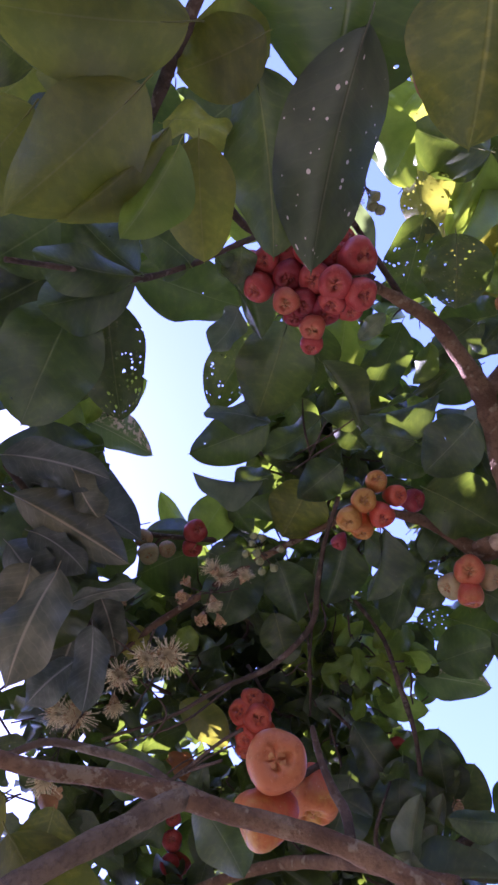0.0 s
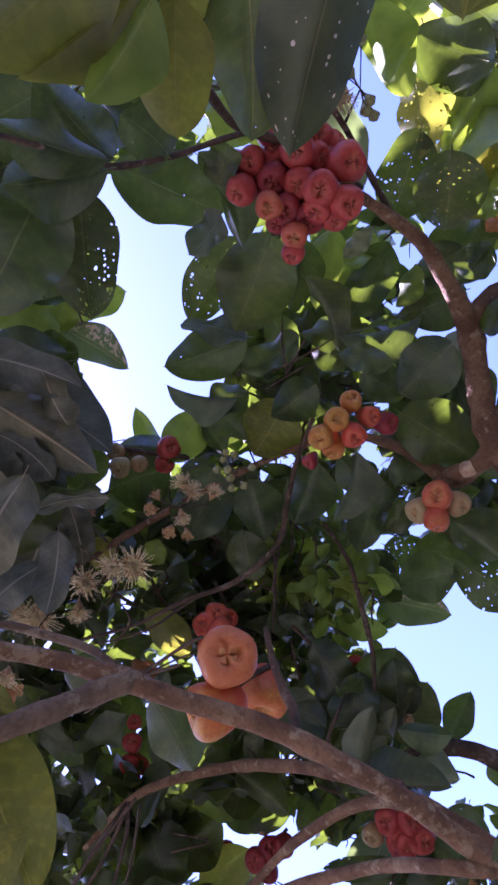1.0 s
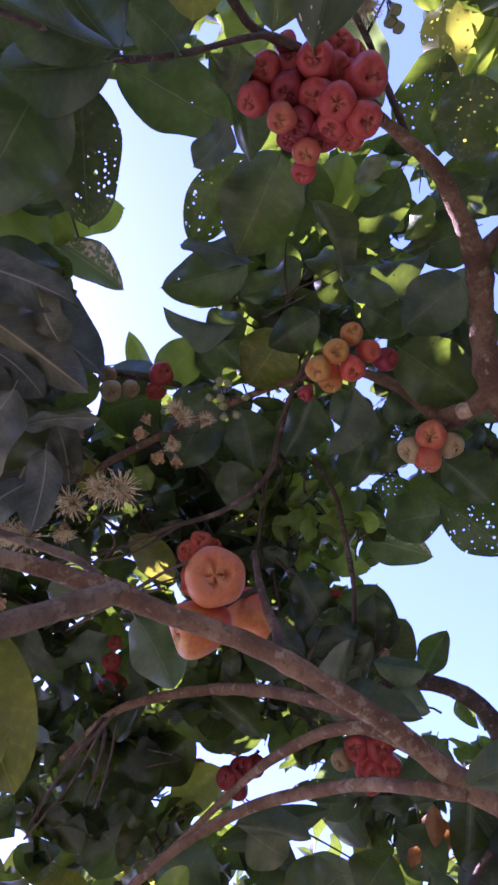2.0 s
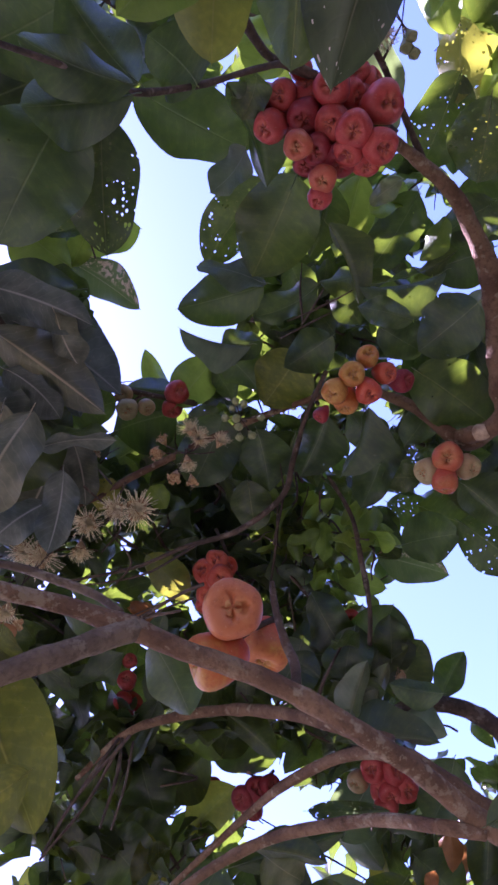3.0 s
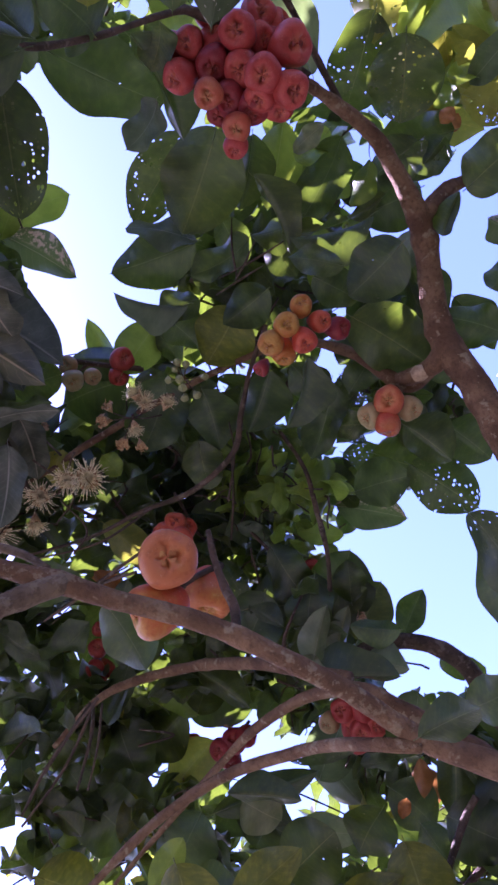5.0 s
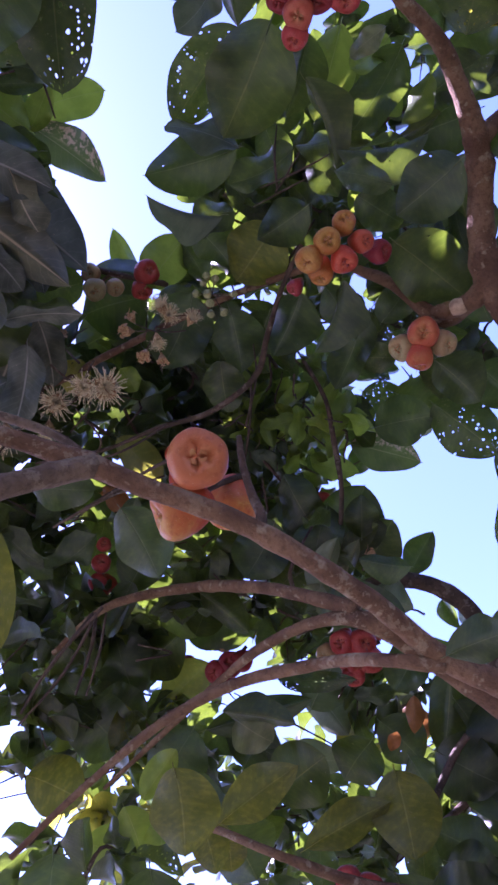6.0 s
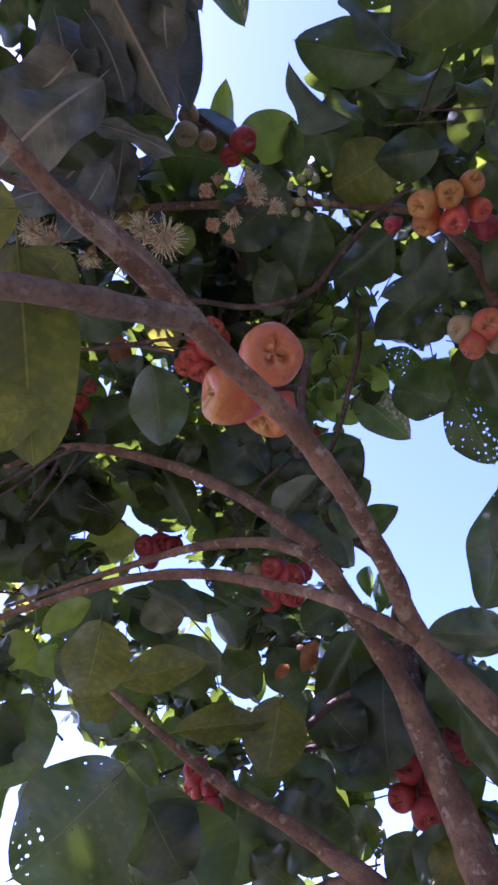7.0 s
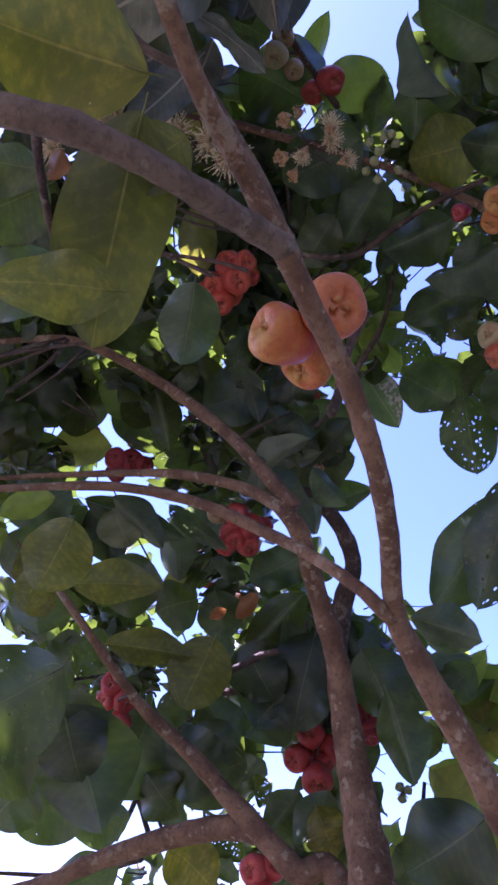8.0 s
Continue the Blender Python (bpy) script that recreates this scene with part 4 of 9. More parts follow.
leaf(red, (0.381, 0.077, 2.718), (0.356, 0.2, 2.723), (-0.54, -0.08, -0.84), 0.075, "g")
leaf(red, (0.529, 0.085, 2.695), (0.464, 0.233, 2.723), (-0.61, -0.11, -0.79), 0.087, "g")
leaf(red, (0.532, 0.123, 2.819), (0.493, 0.246, 2.841), (-0.6, -0.05, -0.8), 0.071, "y")
leaf(red, (0.56, 0.117, 2.642), (0.537, 0.195, 2.67), (-0.87, -0.08, -0.49), 0.048, "y")
leaf(red, (0.645, 0.161, 2.622), (0.558, 0.213, 2.678), (-0.63, -0.26, -0.74), 0.101, "g", 0)
leaf(red, (0.659, 0.098, 2.673), (0.599, 0.161, 2.716), (-0.73, -0.26, -0.64), 0.080, "g")
leaf(red, (0.533, 0.186, 2.56), (0.412, 0.224, 2.624), (-0.4, -0.89, -0.22), 0.076, "g", 3)
leaf(red, (0.365, 0.13, 2.661), (0.416, 0.253, 2.614), (-0.8, 0.1, -0.59), 0.067, "g", 3)
leaf(red, (0.544, 0.214, 2.684), (0.561, 0.252, 2.665), (-0.77, 0.03, -0.63), 0.061, "y")
leaf(red, (0.452, 0.204, 2.669), (0.366, 0.234, 2.69), (-0.38, -0.86, -0.34), 0.080, "g")
leaf(red, (0.753, -0.149, 2.782), (0.716, -0.065, 2.861), (-0.75, 0.25, -0.61), 0.073, "o")
leaf(red, (0.746, -0.065, 2.788), (0.798, 0.026, 2.81), (-0.5, 0.47, -0.73), 0.087, "o")
leaf(red, (0.708, -0.094, 2.809), (0.693, 0.006, 2.87), (-0.78, 0.24, -0.58), 0.076, "o")
leaf(red, (0.767, -0.027, 2.774), (0.712, 0.006, 2.86), (-0.85, -0.3, -0.43), 0.093, "y")
leaf(red, (0.683, -0.169, 2.819), (0.638, -0.086, 2.899), (-0.78, 0.17, -0.61), 0.074, "n")
leaf(red, (0.738, -0.261, 2.78), (0.683, -0.33, 2.856), (-0.49, -0.43, -0.75), 0.119, "g")
leaf(red, (0.628, -0.316, 2.828), (0.603, -0.257, 2.904), (-0.22, 0.73, -0.64), 0.094, "y")
leaf(red, (0.832, -0.068, 2.698), (0.79, 0.019, 2.756), (-0.63, 0.19, -0.75), 0.058, "p")
leaf(red, (0.905, -0.04, 2.769), (0.812, 0.016, 2.859), (-0.75, -0.34, -0.56), 0.082, "o")
leaf(red, (0.904, -0.149, 2.828), (0.874, -0.098, 2.884), (-0.79, 0.17, -0.59), 0.091, "o")
leaf(red, (0.908, -0.039, 2.887), (0.869, -0.119, 2.944), (-0.34, -0.44, -0.83), 0.086, "y")
leaf(red, (0.877, 0.059, 2.72), (0.842, 0.028, 2.783), (-0.88, 0.09, -0.46), 0.077, "n")
leaf(red, (0.758, 0.022, 2.74), (0.739, 0.057, 2.781), (-0.75, 0.3, -0.59), 0.046, "y")
leaf(red, (0.636, 0.135, 2.467), (0.717, 0.069, 2.463), (-0.46, -0.51, -0.73), 0.091, "g")
leaf(red, (0.646, 0.076, 2.566), (0.613, 0.149, 2.605), (-0.66, 0.1, -0.75), 0.060, "g")
leaf(red, (0.654, 0.109, 2.556), (0.606, 0.105, 2.617), (-0.75, -0.25, -0.61), 0.055, "m")
leaf(red, (0.76, 0.213, 2.587), (0.81, 0.255, 2.578), (0.07, -0.31, -0.95), 0.054, "s")
leaf(red, (0.763, 0.323, 2.549), (0.813, 0.274, 2.569), (-0.47, -0.7, -0.54), 0.062, "g")
leaf(red, (0.822, 0.393, 2.607), (0.768, 0.399, 2.679), (-0.79, -0.12, -0.6), 0.036, "y")
leaf(red, (0.725, 0.358, 2.43), (0.651, 0.352, 2.521), (-0.51, -0.72, -0.47), 0.076, "g")
leaf(red, (0.621, 0.207, 2.493), (0.659, 0.147, 2.522), (-0.11, -0.48, -0.87), 0.039, "g")
leaf(red, (0.723, 0.086, 2.695), (0.739, 0.057, 2.689), (-0.5, -0.11, -0.86), 0.029, "d")

# round leaves of the middle
leaf(bough, (0.313, 0.062, 2.687), (0.247, 0.226, 2.69), (-0.34, -0.12, -0.93), 0.141, "g", 0)
leaf(bough, (0.277, 0.077, 2.745), (0.175, 0.219, 2.756), (-0.12, -0.01, -0.99), 0.104, "m", 0)
leaf(bough, (0.274, 0.244, 2.711), (0.124, 0.296, 2.75), (-0.35, -0.35, -0.87), 0.099, "g", 0)
leaf(bough, (0.273, 0.238, 2.692), (0.158, 0.216, 2.738), (-0.07, -0.82, -0.56), 0.060, "p")
leaf(bough, (0.251, 0.348, 2.693), (0.123, 0.313, 2.702), (0.24, -0.94, -0.26), 0.073, "p", 3)
leaf(bough, (0.357, 0.231, 2.661), (0.256, 0.293, 2.689), (-0.53, -0.59, -0.6), 0.070, "g")
leaf(bough, (0.473, 0.25, 2.523), (0.398, 0.244, 2.578), (-0.5, -0.47, -0.73), 0.050, "g")
leaf(bough, (0.501, 0.183, 2.391), (0.438, 0.263, 2.419), (-0.61, -0.21, -0.76), 0.091, "g", 0)
leaf(bough, (0.602, 0.21, 2.539), (0.58, 0.278, 2.554), (-0.7, -0.08, -0.71), 0.055, "p")
leaf(bough, (0.495, 0.337, 2.528), (0.641, 0.434, 2.478), (-0.35, -0.2, -0.92), 0.118, "g", 0)
leaf(red, (0.723, 0.350, 2.598), (0.795, 0.444, 2.549), (-0.5, 0.1, -0.86), 0.077, "g", 1)
leaf(red, (0.665, 0.310, 2.683), (0.679, 0.408, 2.577), (-0.6, 0.1, -0.8), 0.063, "g", 5)
leaf(red, (0.619, 0.276, 2.738), (0.718, 0.311, 2.668), (-0.3, -0.5, -0.8), 0.075, "g", 3)
leaf(red, (0.762, -0.183, 2.819), (0.627, -0.049, 2.685), (-0.8, 0.1, -0.6), 0.063, "y", 3)
leaf(red, (0.724, -0.200, 2.909), (0.641, -0.087, 2.797), (-0.6, 0.2, -0.75), 0.079, "y", 0)
leaf(red, (0.694, -0.121, 2.919), (0.682, -0.047, 2.821), (-0.5, 0.2, -0.8), 0.083, "n", 2)
leaf(red, (0.804, -0.071, 2.862), (0.868, 0.006, 2.801), (-0.2, 0.3, -0.9), 0.066, "o", 1)
leaf(red, (0.834, -0.020, 2.754), (0.725, 0.002, 2.724), (-0.3, -0.5, -0.8), 0.044, "y", 4)
leaf(red, (0.794, 0.035, 2.781), (0.866, 0.072, 2.717), (-0.2, 0.2, -0.95), 0.073, "n", 0)
leaf(red, (0.729, 0.022, 2.759), (0.742, 0.052, 2.715), (-0.5, 0.2, -0.8), 0.036, "y", 2)
leaf(red, (0.852, -0.168, 2.845), (0.845, -0.090, 2.744), (-0.4, 0.3, -0.85), 0.070, "o", 3)
leaf(red, (0.965, -0.155, 2.925), (0.873, -0.118, 2.929), (-0.3, 0.3, -0.85), 0.066, "n", 1)
leaf(red, (0.521, 0.078, 2.735), (0.450, 0.121, 2.706), (-0.6, -0.3, -0.7), 0.055, "y", 4)
leaf(red, (0.568, 0.129, 2.812), (0.516, 0.207, 2.757), (-0.7, 0.1, -0.7), 0.063, "y", 1)
leaf(red, (0.615, 0.138, 2.747), (0.532, 0.226, 2.672), (-0.85, 0.1, -0.5), 0.045, "y", 3)
leaf(red, (0.490, 0.198, 2.829), (0.463, 0.116, 2.847), (-0.5, 0.2, -0.8), 0.075, "y", 0)
leaf(red, (0.599, 0.176, 2.659), (0.407, 0.221, 2.637), (-0.3, -0.9, -0.3), 0.029, "g", 4)
leaf(red, (0.550, 0.284, 2.799), (0.571, 0.357, 2.729), (-0.5, 0.1, -0.8), 0.066, "y", 2)
leaf(bough, (0.644, 0.287, 2.634), (0.685, 0.42, 2.581), (-0.77, -0.02, -0.64), 0.079, "g")
leaf(bough, (0.335, 0.358, 2.669), (0.273, 0.455, 2.665), (-0.39, -0.29, -0.88), 0.117, "k", 0)
leaf(bough, (0.276, 0.345, 2.71), (0.196, 0.38, 2.734), (-0.45, -0.62, -0.64), 0.072, "g")
leaf(bough, (0.204, 0.375, 2.734), (0.275, 0.444, 2.714), (-0.33, 0.07, -0.94), 0.083, "g")
leaf(bough, (0.38, 0.311, 2.629), (0.303, 0.375, 2.649), (-0.46, -0.29, -0.84), 0.081, "g")
leaf(bough, (0.455, 0.29, 2.609), (0.531, 0.329, 2.583), (-0.24, -0.15, -0.96), 0.071, "g")
leaf(bough, (0.475, 0.269, 2.753), (0.552, 0.272, 2.743), (-0.12, -0.18, -0.98), 0.056, "y")
leaf(bough, (0.564, 0.269, 2.773), (0.514, 0.373, 2.782), (-0.52, -0.17, -0.84), 0.058, "y")
leaf(bough, (0.409, 0.247, 2.727), (0.461, 0.322, 2.708), (-0.27, -0.06, -0.96), 0.065, "g")
leaf(bough, (0.331, 0.217, 2.758), (0.371, 0.303, 2.744), (-0.25, -0.04, -0.97), 0.065, "g")
leaf(bough, (0.393, 0.412, 2.535), (0.443, 0.494, 2.494), (-0.46, -0.16, -0.87), 0.071, "g")
leaf(bough, (0.41, 0.389, 2.504), (0.368, 0.504, 2.481), (-0.88, -0.38, -0.29), 0.081, "g", 3)
leaf(bough, (0.376, 0.452, 2.604), (0.328, 0.562, 2.581), (-0.54, -0.39, -0.74), 0.096, "g")
leaf(bough, (0.495, 0.487, 2.599), (0.444, 0.627, 2.56), (-0.6, -0.41, -0.69), 0.078, "g")
leaf(bough, (0.521, 0.503, 2.578), (0.574, 0.442, 2.608), (-0.07, -0.49, -0.87), 0.067, "g")
leaf(bough, (0.532, 0.512, 2.629), (0.51, 0.562, 2.636), (-0.62, -0.17, -0.77), 0.045, "m")
leaf(bough, (0.573, 0.559, 2.582), (0.5, 0.596, 2.62), (-0.58, -0.48, -0.66), 0.050, "m")
leaf(bough, (0.666, 0.404, 2.575), (0.697, 0.481, 2.514), (-0.69, -0.25, -0.68), 0.089, "g")
leaf(bough, (0.58, 0.522, 2.47), (0.641, 0.567, 2.399), (-0.63, -0.29, -0.72), 0.095, "g")
leaf(bough, (0.206, 0.491, 2.705), (0.14, 0.621, 2.665), (-0.33, -0.43, -0.84), 0.122, "g")
leaf(bough, (0.146, 0.626, 3.005), (-0.002, 0.67, 3.01), (-0.2, -0.56, -0.81), 0.165, "g")
leaf(bough, (0.132, 0.658, 3.013), (-0.023, 0.748, 2.991), (-0.2, -0.55, -0.81), 0.153, "g")
leaf(bough, (0.264, 0.503, 2.666), (0.285, 0.615, 2.62), (-0.33, -0.3, -0.89), 0.098, "g")
leaf(bough, (0.246, 0.596, 2.64), (0.258, 0.687, 2.601), (-0.32, -0.34, -0.89), 0.077, "g")
leaf(bough, (0.345, 0.521, 2.682), (0.308, 0.608, 2.667), (-0.46, -0.35, -0.82), 0.090, "g")
leaf(bough, (0.068, 0.647, 2.725), (0.097, 0.698, 2.715), (-0.02, -0.19, -0.98), 0.047, "y")
leaf(bough, (-0.007, 0.629, 2.736), (-0.036, 0.693, 2.719), (-0.24, -0.35, -0.9), 0.070, "n")

# leaves by the small fruits
leaf(leftbr, (0.137, 0.549, 2.887), (0.222, 0.457, 2.916), (-0.04, -0.34, -0.94), 0.099, "y", 0)
leaf(leftbr, (0.207, 0.462, 2.916), (0.261, 0.543, 2.873), (-0.29, -0.3, -0.91), 0.062, "g")
leaf(leftbr, (0.128, 0.58, 3.005), (0.082, 0.497, 3.096), (0.04, -0.75, -0.66), 0.061, "y", 3)
leaf(leftbr, (0.136, 0.559, 2.971), (0.031, 0.557, 3.009), (-0.27, -0.57, -0.77), 0.082, "g")
leaf(leftbr, (-0.005, 0.561, 2.996), (-0.055, 0.556, 3.029), (-0.38, -0.65, -0.66), 0.081, "g")
leaf(leftbr, (0.155, 0.545, 2.831), (0.237, 0.594, 2.829), (0.07, -0.16, -0.99), 0.085, "g")
leaf(leftbr, (-0.063, 0.268, 2.988), (0.073, 0.369, 2.982), (-0.02, -0.03, -1), 0.086, "s", 1)
leaf(leftbr, (-0.061, 0.267, 2.937), (-0.171, 0.163, 2.948), (0.27, -0.38, -0.89), 0.111, "y")
leaf(leftbr, (-0.064, 0.277, 2.986), (-0.021, 0.198, 3.005), (0.19, -0.13, -0.97), 0.050, "y")
leaf(leftbr, (-0.038, 0.309, 2.874), (-0.183, 0.3, 2.863), (0.1, -0.52, -0.85), 0.095, "g")
leaf(leftbr, (-0.124, 0.369, 2.849), (-0.017, 0.364, 2.858), (0.09, 0.11, -0.99), 0.061, "g", 4)
leaf(leftbr, (-0.108, 0.266, 2.902), (-0.028, 0.316, 2.894), (-0.17, 0.1, -0.98), 0.064, "g", 4)
leaf(leftbr, (-0.168, 0.348, 2.85), (-0.073, 0.431, 2.83), (-0.19, -0.02, -0.98), 0.089, "g", 4)
leaf(leftstem, (-0.041, 0.266, 2.779), (-0.232, 0.259, 2.762), (0.1, -0.38, -0.92), 0.123, "g")
leaf(leftstem, (-0.162, 0.327, 2.808), (0.023, 0.486, 2.805), (-0.12, 0.12, -0.99), 0.125, "h", 3)
leaf(leftstem, (-0.159, 0.379, 2.814), (-0.034, 0.466, 2.824), (0.13, -0.07, -0.99), 0.111, "g")
leaf(leftstem, (-0.112, 0.488, 2.621), (-0.004, 0.488, 2.658), (0.29, 0.25, -0.92), 0.051, "g")
leaf(leftstem, (-0.113, 0.458, 2.717), (-0.203, 0.594, 2.641), (-0.04, -0.5, -0.86), 0.156, "g")
leaf(leftstem, (-0.074, 0.544, 2.736), (-0.057, 0.655, 2.679), (-0.22, -0.42, -0.88), 0.075, "h", 4)
leaf(leftstem, (-0.135, 0.487, 2.865), (-0.031, 0.53, 2.853), (-0.06, -0.13, -0.99), 0.095, "g")
leaf(leftstem, (-0.151, 0.367, 2.745), (-0.188, 0.414, 2.725), (-0.23, -0.53, -0.81), 0.034, "s", 4)
leaf(leftstem, (-0.113, 0.442, 2.723), (-0.072, 0.461, 2.718), (-0.27, 0.33, -0.91), 0.036, "h", 4)
leaf(leftstem, (-0.06, 0.252, 3.036), (0.084, 0.213, 3.039), (0.03, 0.01, -1), 0.085, "y")
leaf(leftstem, (-0.063, 0.279, 3.031), (-0.159, 0.235, 3.033), (0.13, -0.33, -0.94), 0.100, "y")
leaf(leftstem, (-0.154, 0.354, 2.853), (-0.24, 0.514, 2.786), (-0.1, -0.43, -0.9), 0.126, "g")
leaf(leftstem, (-0.104, 0.317, 2.919), (-0.032, 0.384, 2.904), (-0.14, -0.06, -0.99), 0.071, "g")
leaf(leftstem, (-0.112, 0.552, 2.73), (-0.189, 0.684, 2.649), (-0.28, -0.62, -0.73), 0.106, "h", 4)
leaf(leftstem, (-0.1, 0.401, 2.77), (-0.057, 0.496, 2.736), (-0.49, -0.09, -0.87), 0.064, "h", 4)
leaf(leftstem, (-0.181, 0.433, 2.772), (-0.15, 0.547, 2.729), (-0.46, -0.2, -0.87), 0.091, "h", 5)
leaf(leftstem, (-0.08, 0.36, 2.857), (-0.02, 0.334, 2.866), (0.23, 0.22, -0.95), 0.038, "g", 4)
leaf(leftstem, (-0.196, 0.309, 2.777), (-0.095, 0.325, 2.783), (0, 0.34, -0.94), 0.076, "h", 4)
leaf(leftstem, (-0.126, 0.651, 2.792), (-0.183, 0.718, 2.747), (-0.12, -0.62, -0.78), 0.071, "m")
leaf(leftstem, (-0.097, 0.576, 2.94), (0.013, 0.562, 2.948), (0.05, -0.13, -0.99), 0.102, "g")
leaf(leftstem, (-0.19, 0.228, 2.685), (-0.018, 0.3, 2.679), (-0.02, -0.02, -1), 0.084, "h", 4)
leaf(leftstem, (-0.178, 0.288, 2.646), (-0.006, 0.428, 2.604), (-0.02, -0.27, -0.96), 0.095, "h", 3)
leaf(leftstem, (-0.08, 0.28, 2.704), (-0.044, 0.373, 2.672), (-0.34, -0.19, -0.92), 0.069, "h", 5)
leaf(leftstem, (-0.08, 0.503, 2.559), (-0.113, 0.612, 2.482), (-0.16, -0.6, -0.78), 0.067, "h", 4)
leaf(leftstem, (-0.117, 0.476, 2.593), (0.01, 0.476, 2.601), (0.06, 0.02, -1), 0.035, "h", 4)
leaf(leftstem, (-0.122, 0.414, 2.602), (-0.222, 0.555, 2.502), (-0.14, -0.64, -0.76), 0.110, "h", 5)
leaf(leftstem, (-0.172, 0.419, 2.648), (-0.244, 0.519, 2.58), (-0.12, -0.61, -0.78), 0.109, "h", 4)
leaf(leftstem, (-0.129, 0.458, 2.692), (-0.07, 0.5, 2.676), (0, -0.35, -0.94), 0.067, "g", 0)
leaf(leftstem, (-0.116, 0.576, 2.58), (-0.206, 0.617, 2.537), (-0.03, -0.76, -0.65), 0.076, "h", 5)
leaf(leftstem, (-0.165, 0.363, 2.663), (-0.082, 0.448, 2.635), (-0.27, -0.06, -0.96), 0.070, "h", 4)
leaf(leftstem, (-0.212, 0.397, 2.706), (-0.139, 0.501, 2.668), (-0.07, -0.3, -0.95), 0.099, "h", 5)

# leaves on the far right
leaf(bent, (0.634, 0.65, 2.528), (0.731, 0.702, 2.422), (-0.51, -0.48, -0.71), 0.112, "m", 0)
leaf(bent, (0.601, 0.927, 2.792), (0.754, 0.936, 2.707), (-0.4, -0.48, -0.78), 0.107, "s", 1)
leaf(bent, (0.657, 0.844, 2.893), (0.764, 0.872, 2.822), (-0.43, -0.41, -0.8), 0.095, "m")
leaf(bent, (0.665, 0.762, 2.751), (0.781, 0.783, 2.672), (-0.47, -0.41, -0.79), 0.119, "g")
leaf(bent, (0.536, 0.712, 2.553), (0.641, 0.676, 2.526), (-0.37, -0.45, -0.82), 0.102, "g")
leaf(bent, (0.586, 0.569, 2.778), (0.598, 0.634, 2.737), (-0.43, -0.42, -0.8), 0.055, "m")
leaf(bent, (0.553, 0.563, 2.555), (0.484, 0.573, 2.58), (-0.34, -0.57, -0.75), 0.054, "m")
leaf(bent, (0.678, 0.55, 2.488), (0.734, 0.592, 2.42), (-0.62, -0.33, -0.71), 0.109, "g")
leaf(bent, (0.708, 0.59, 2.577), (0.659, 0.652, 2.566), (-0.57, -0.57, -0.59), 0.070, "m")
leaf(bent, (0.58, 0.543, 2.204), (0.585, 0.678, 2.068), (-0.77, -0.44, -0.46), 0.106, "g", 0)
leaf(bent, (0.535, 0.5, 2.185), (0.584, 0.599, 2.039), (-0.78, -0.37, -0.51), 0.091, "m", 0)
leaf(bent, (0.266, 0.41, 1.83), (0.307, 0.373, 1.817), (-0.63, -0.49, -0.6), 0.035, "g")
leaf(bent, (0.606, 0.783, 1.977), (0.666, 0.78, 1.861), (-0.76, -0.52, -0.38), 0.075, "g", 1)
leaf(front, (0.656, 0.655, 1.81), (0.605, 0.737, 1.74), (-0.81, -0.58, -0.08), 0.125, "g", 0)
leaf(front, (1.065, 0.923, 2.222), (1.058, 1.008, 2.106), (-0.84, -0.46, -0.29), 0.106, "y")
leaf(front, (0.97, 1.051, 2.201), (1.032, 0.952, 2.24), (-0.59, -0.59, -0.56), 0.080, "y")
leaf(front, (1.037, 1.004, 2.156), (1.105, 0.964, 2.082), (-0.77, -0.45, -0.46), 0.106, "o")
leaf(front, (0.892, 0.948, 1.97), (0.959, 0.895, 1.912), (-0.76, -0.51, -0.41), 0.105, "o")
leaf(front, (0.825, 0.773, 1.807), (0.803, 0.816, 1.754), (-0.85, -0.52, -0.07), 0.080, "g")
leaf(front, (0.933, 1.093, 1.871), (0.973, 1.06, 1.843), (-0.73, -0.59, -0.35), 0.087, "y")
leaf(front, (0.958, 0.907, 2.187), (0.919, 1.002, 2.112), (-0.8, -0.54, -0.27), 0.087, "g")

# dark leaves behind the front limb
leaf(stick, (0.431, 0.893, 2.386), (0.494, 0.776, 2.464), (-0.3, -0.64, -0.71), 0.134, "g", 0)
leaf(stick, (0.481, 0.922, 2.372), (0.545, 0.834, 2.424), (-0.26, -0.62, -0.73), 0.099, "g")
leaf(bent, (0.591, 0.968, 2.395), (0.646, 0.892, 2.438), (-0.32, -0.62, -0.71), 0.061, "g", 1)
leaf(bent, (0.566, 0.897, 2.457), (0.507, 0.964, 2.423), (-0.51, -0.7, -0.5), 0.081, "g")
leaf(bent, (0.509, 0.804, 2.273), (0.432, 0.813, 2.315), (-0.3, -0.89, -0.36), 0.052, "g")
leaf(stick, (0.357, 0.873, 2.287), (0.405, 0.791, 2.351), (-0.03, -0.63, -0.78), 0.054, "p", 3)
leaf(stick, (0.366, 0.815, 2.561), (0.426, 0.904, 2.454), (-0.45, -0.54, -0.71), 0.090, "g")
leaf(stick, (0.406, 0.917, 2.45), (0.325, 0.982, 2.415), (-0.39, -0.76, -0.52), 0.101, "g")
leaf(stick, (0.471, 0.928, 2.323), (0.544, 0.92, 2.281), (-0.48, -0.43, -0.76), 0.068, "p")
leaf(stick, (0.342, 0.859, 2.311), (0.38, 0.885, 2.26), (-0.56, -0.49, -0.67), 0.042, "p", 4)
leaf(stick, (0.399, 0.934, 2.511), (0.487, 0.992, 2.403), (-0.45, -0.57, -0.68), 0.128, "g")
leaf(stick, (0.34, 0.887, 2.507), (0.27, 0.972, 2.446), (-0.37, -0.73, -0.58), 0.123, "g")
leaf(stick, (0.661, 1.09, 2.873), (0.721, 1, 2.912), (-0.25, -0.52, -0.82), 0.076, "g")
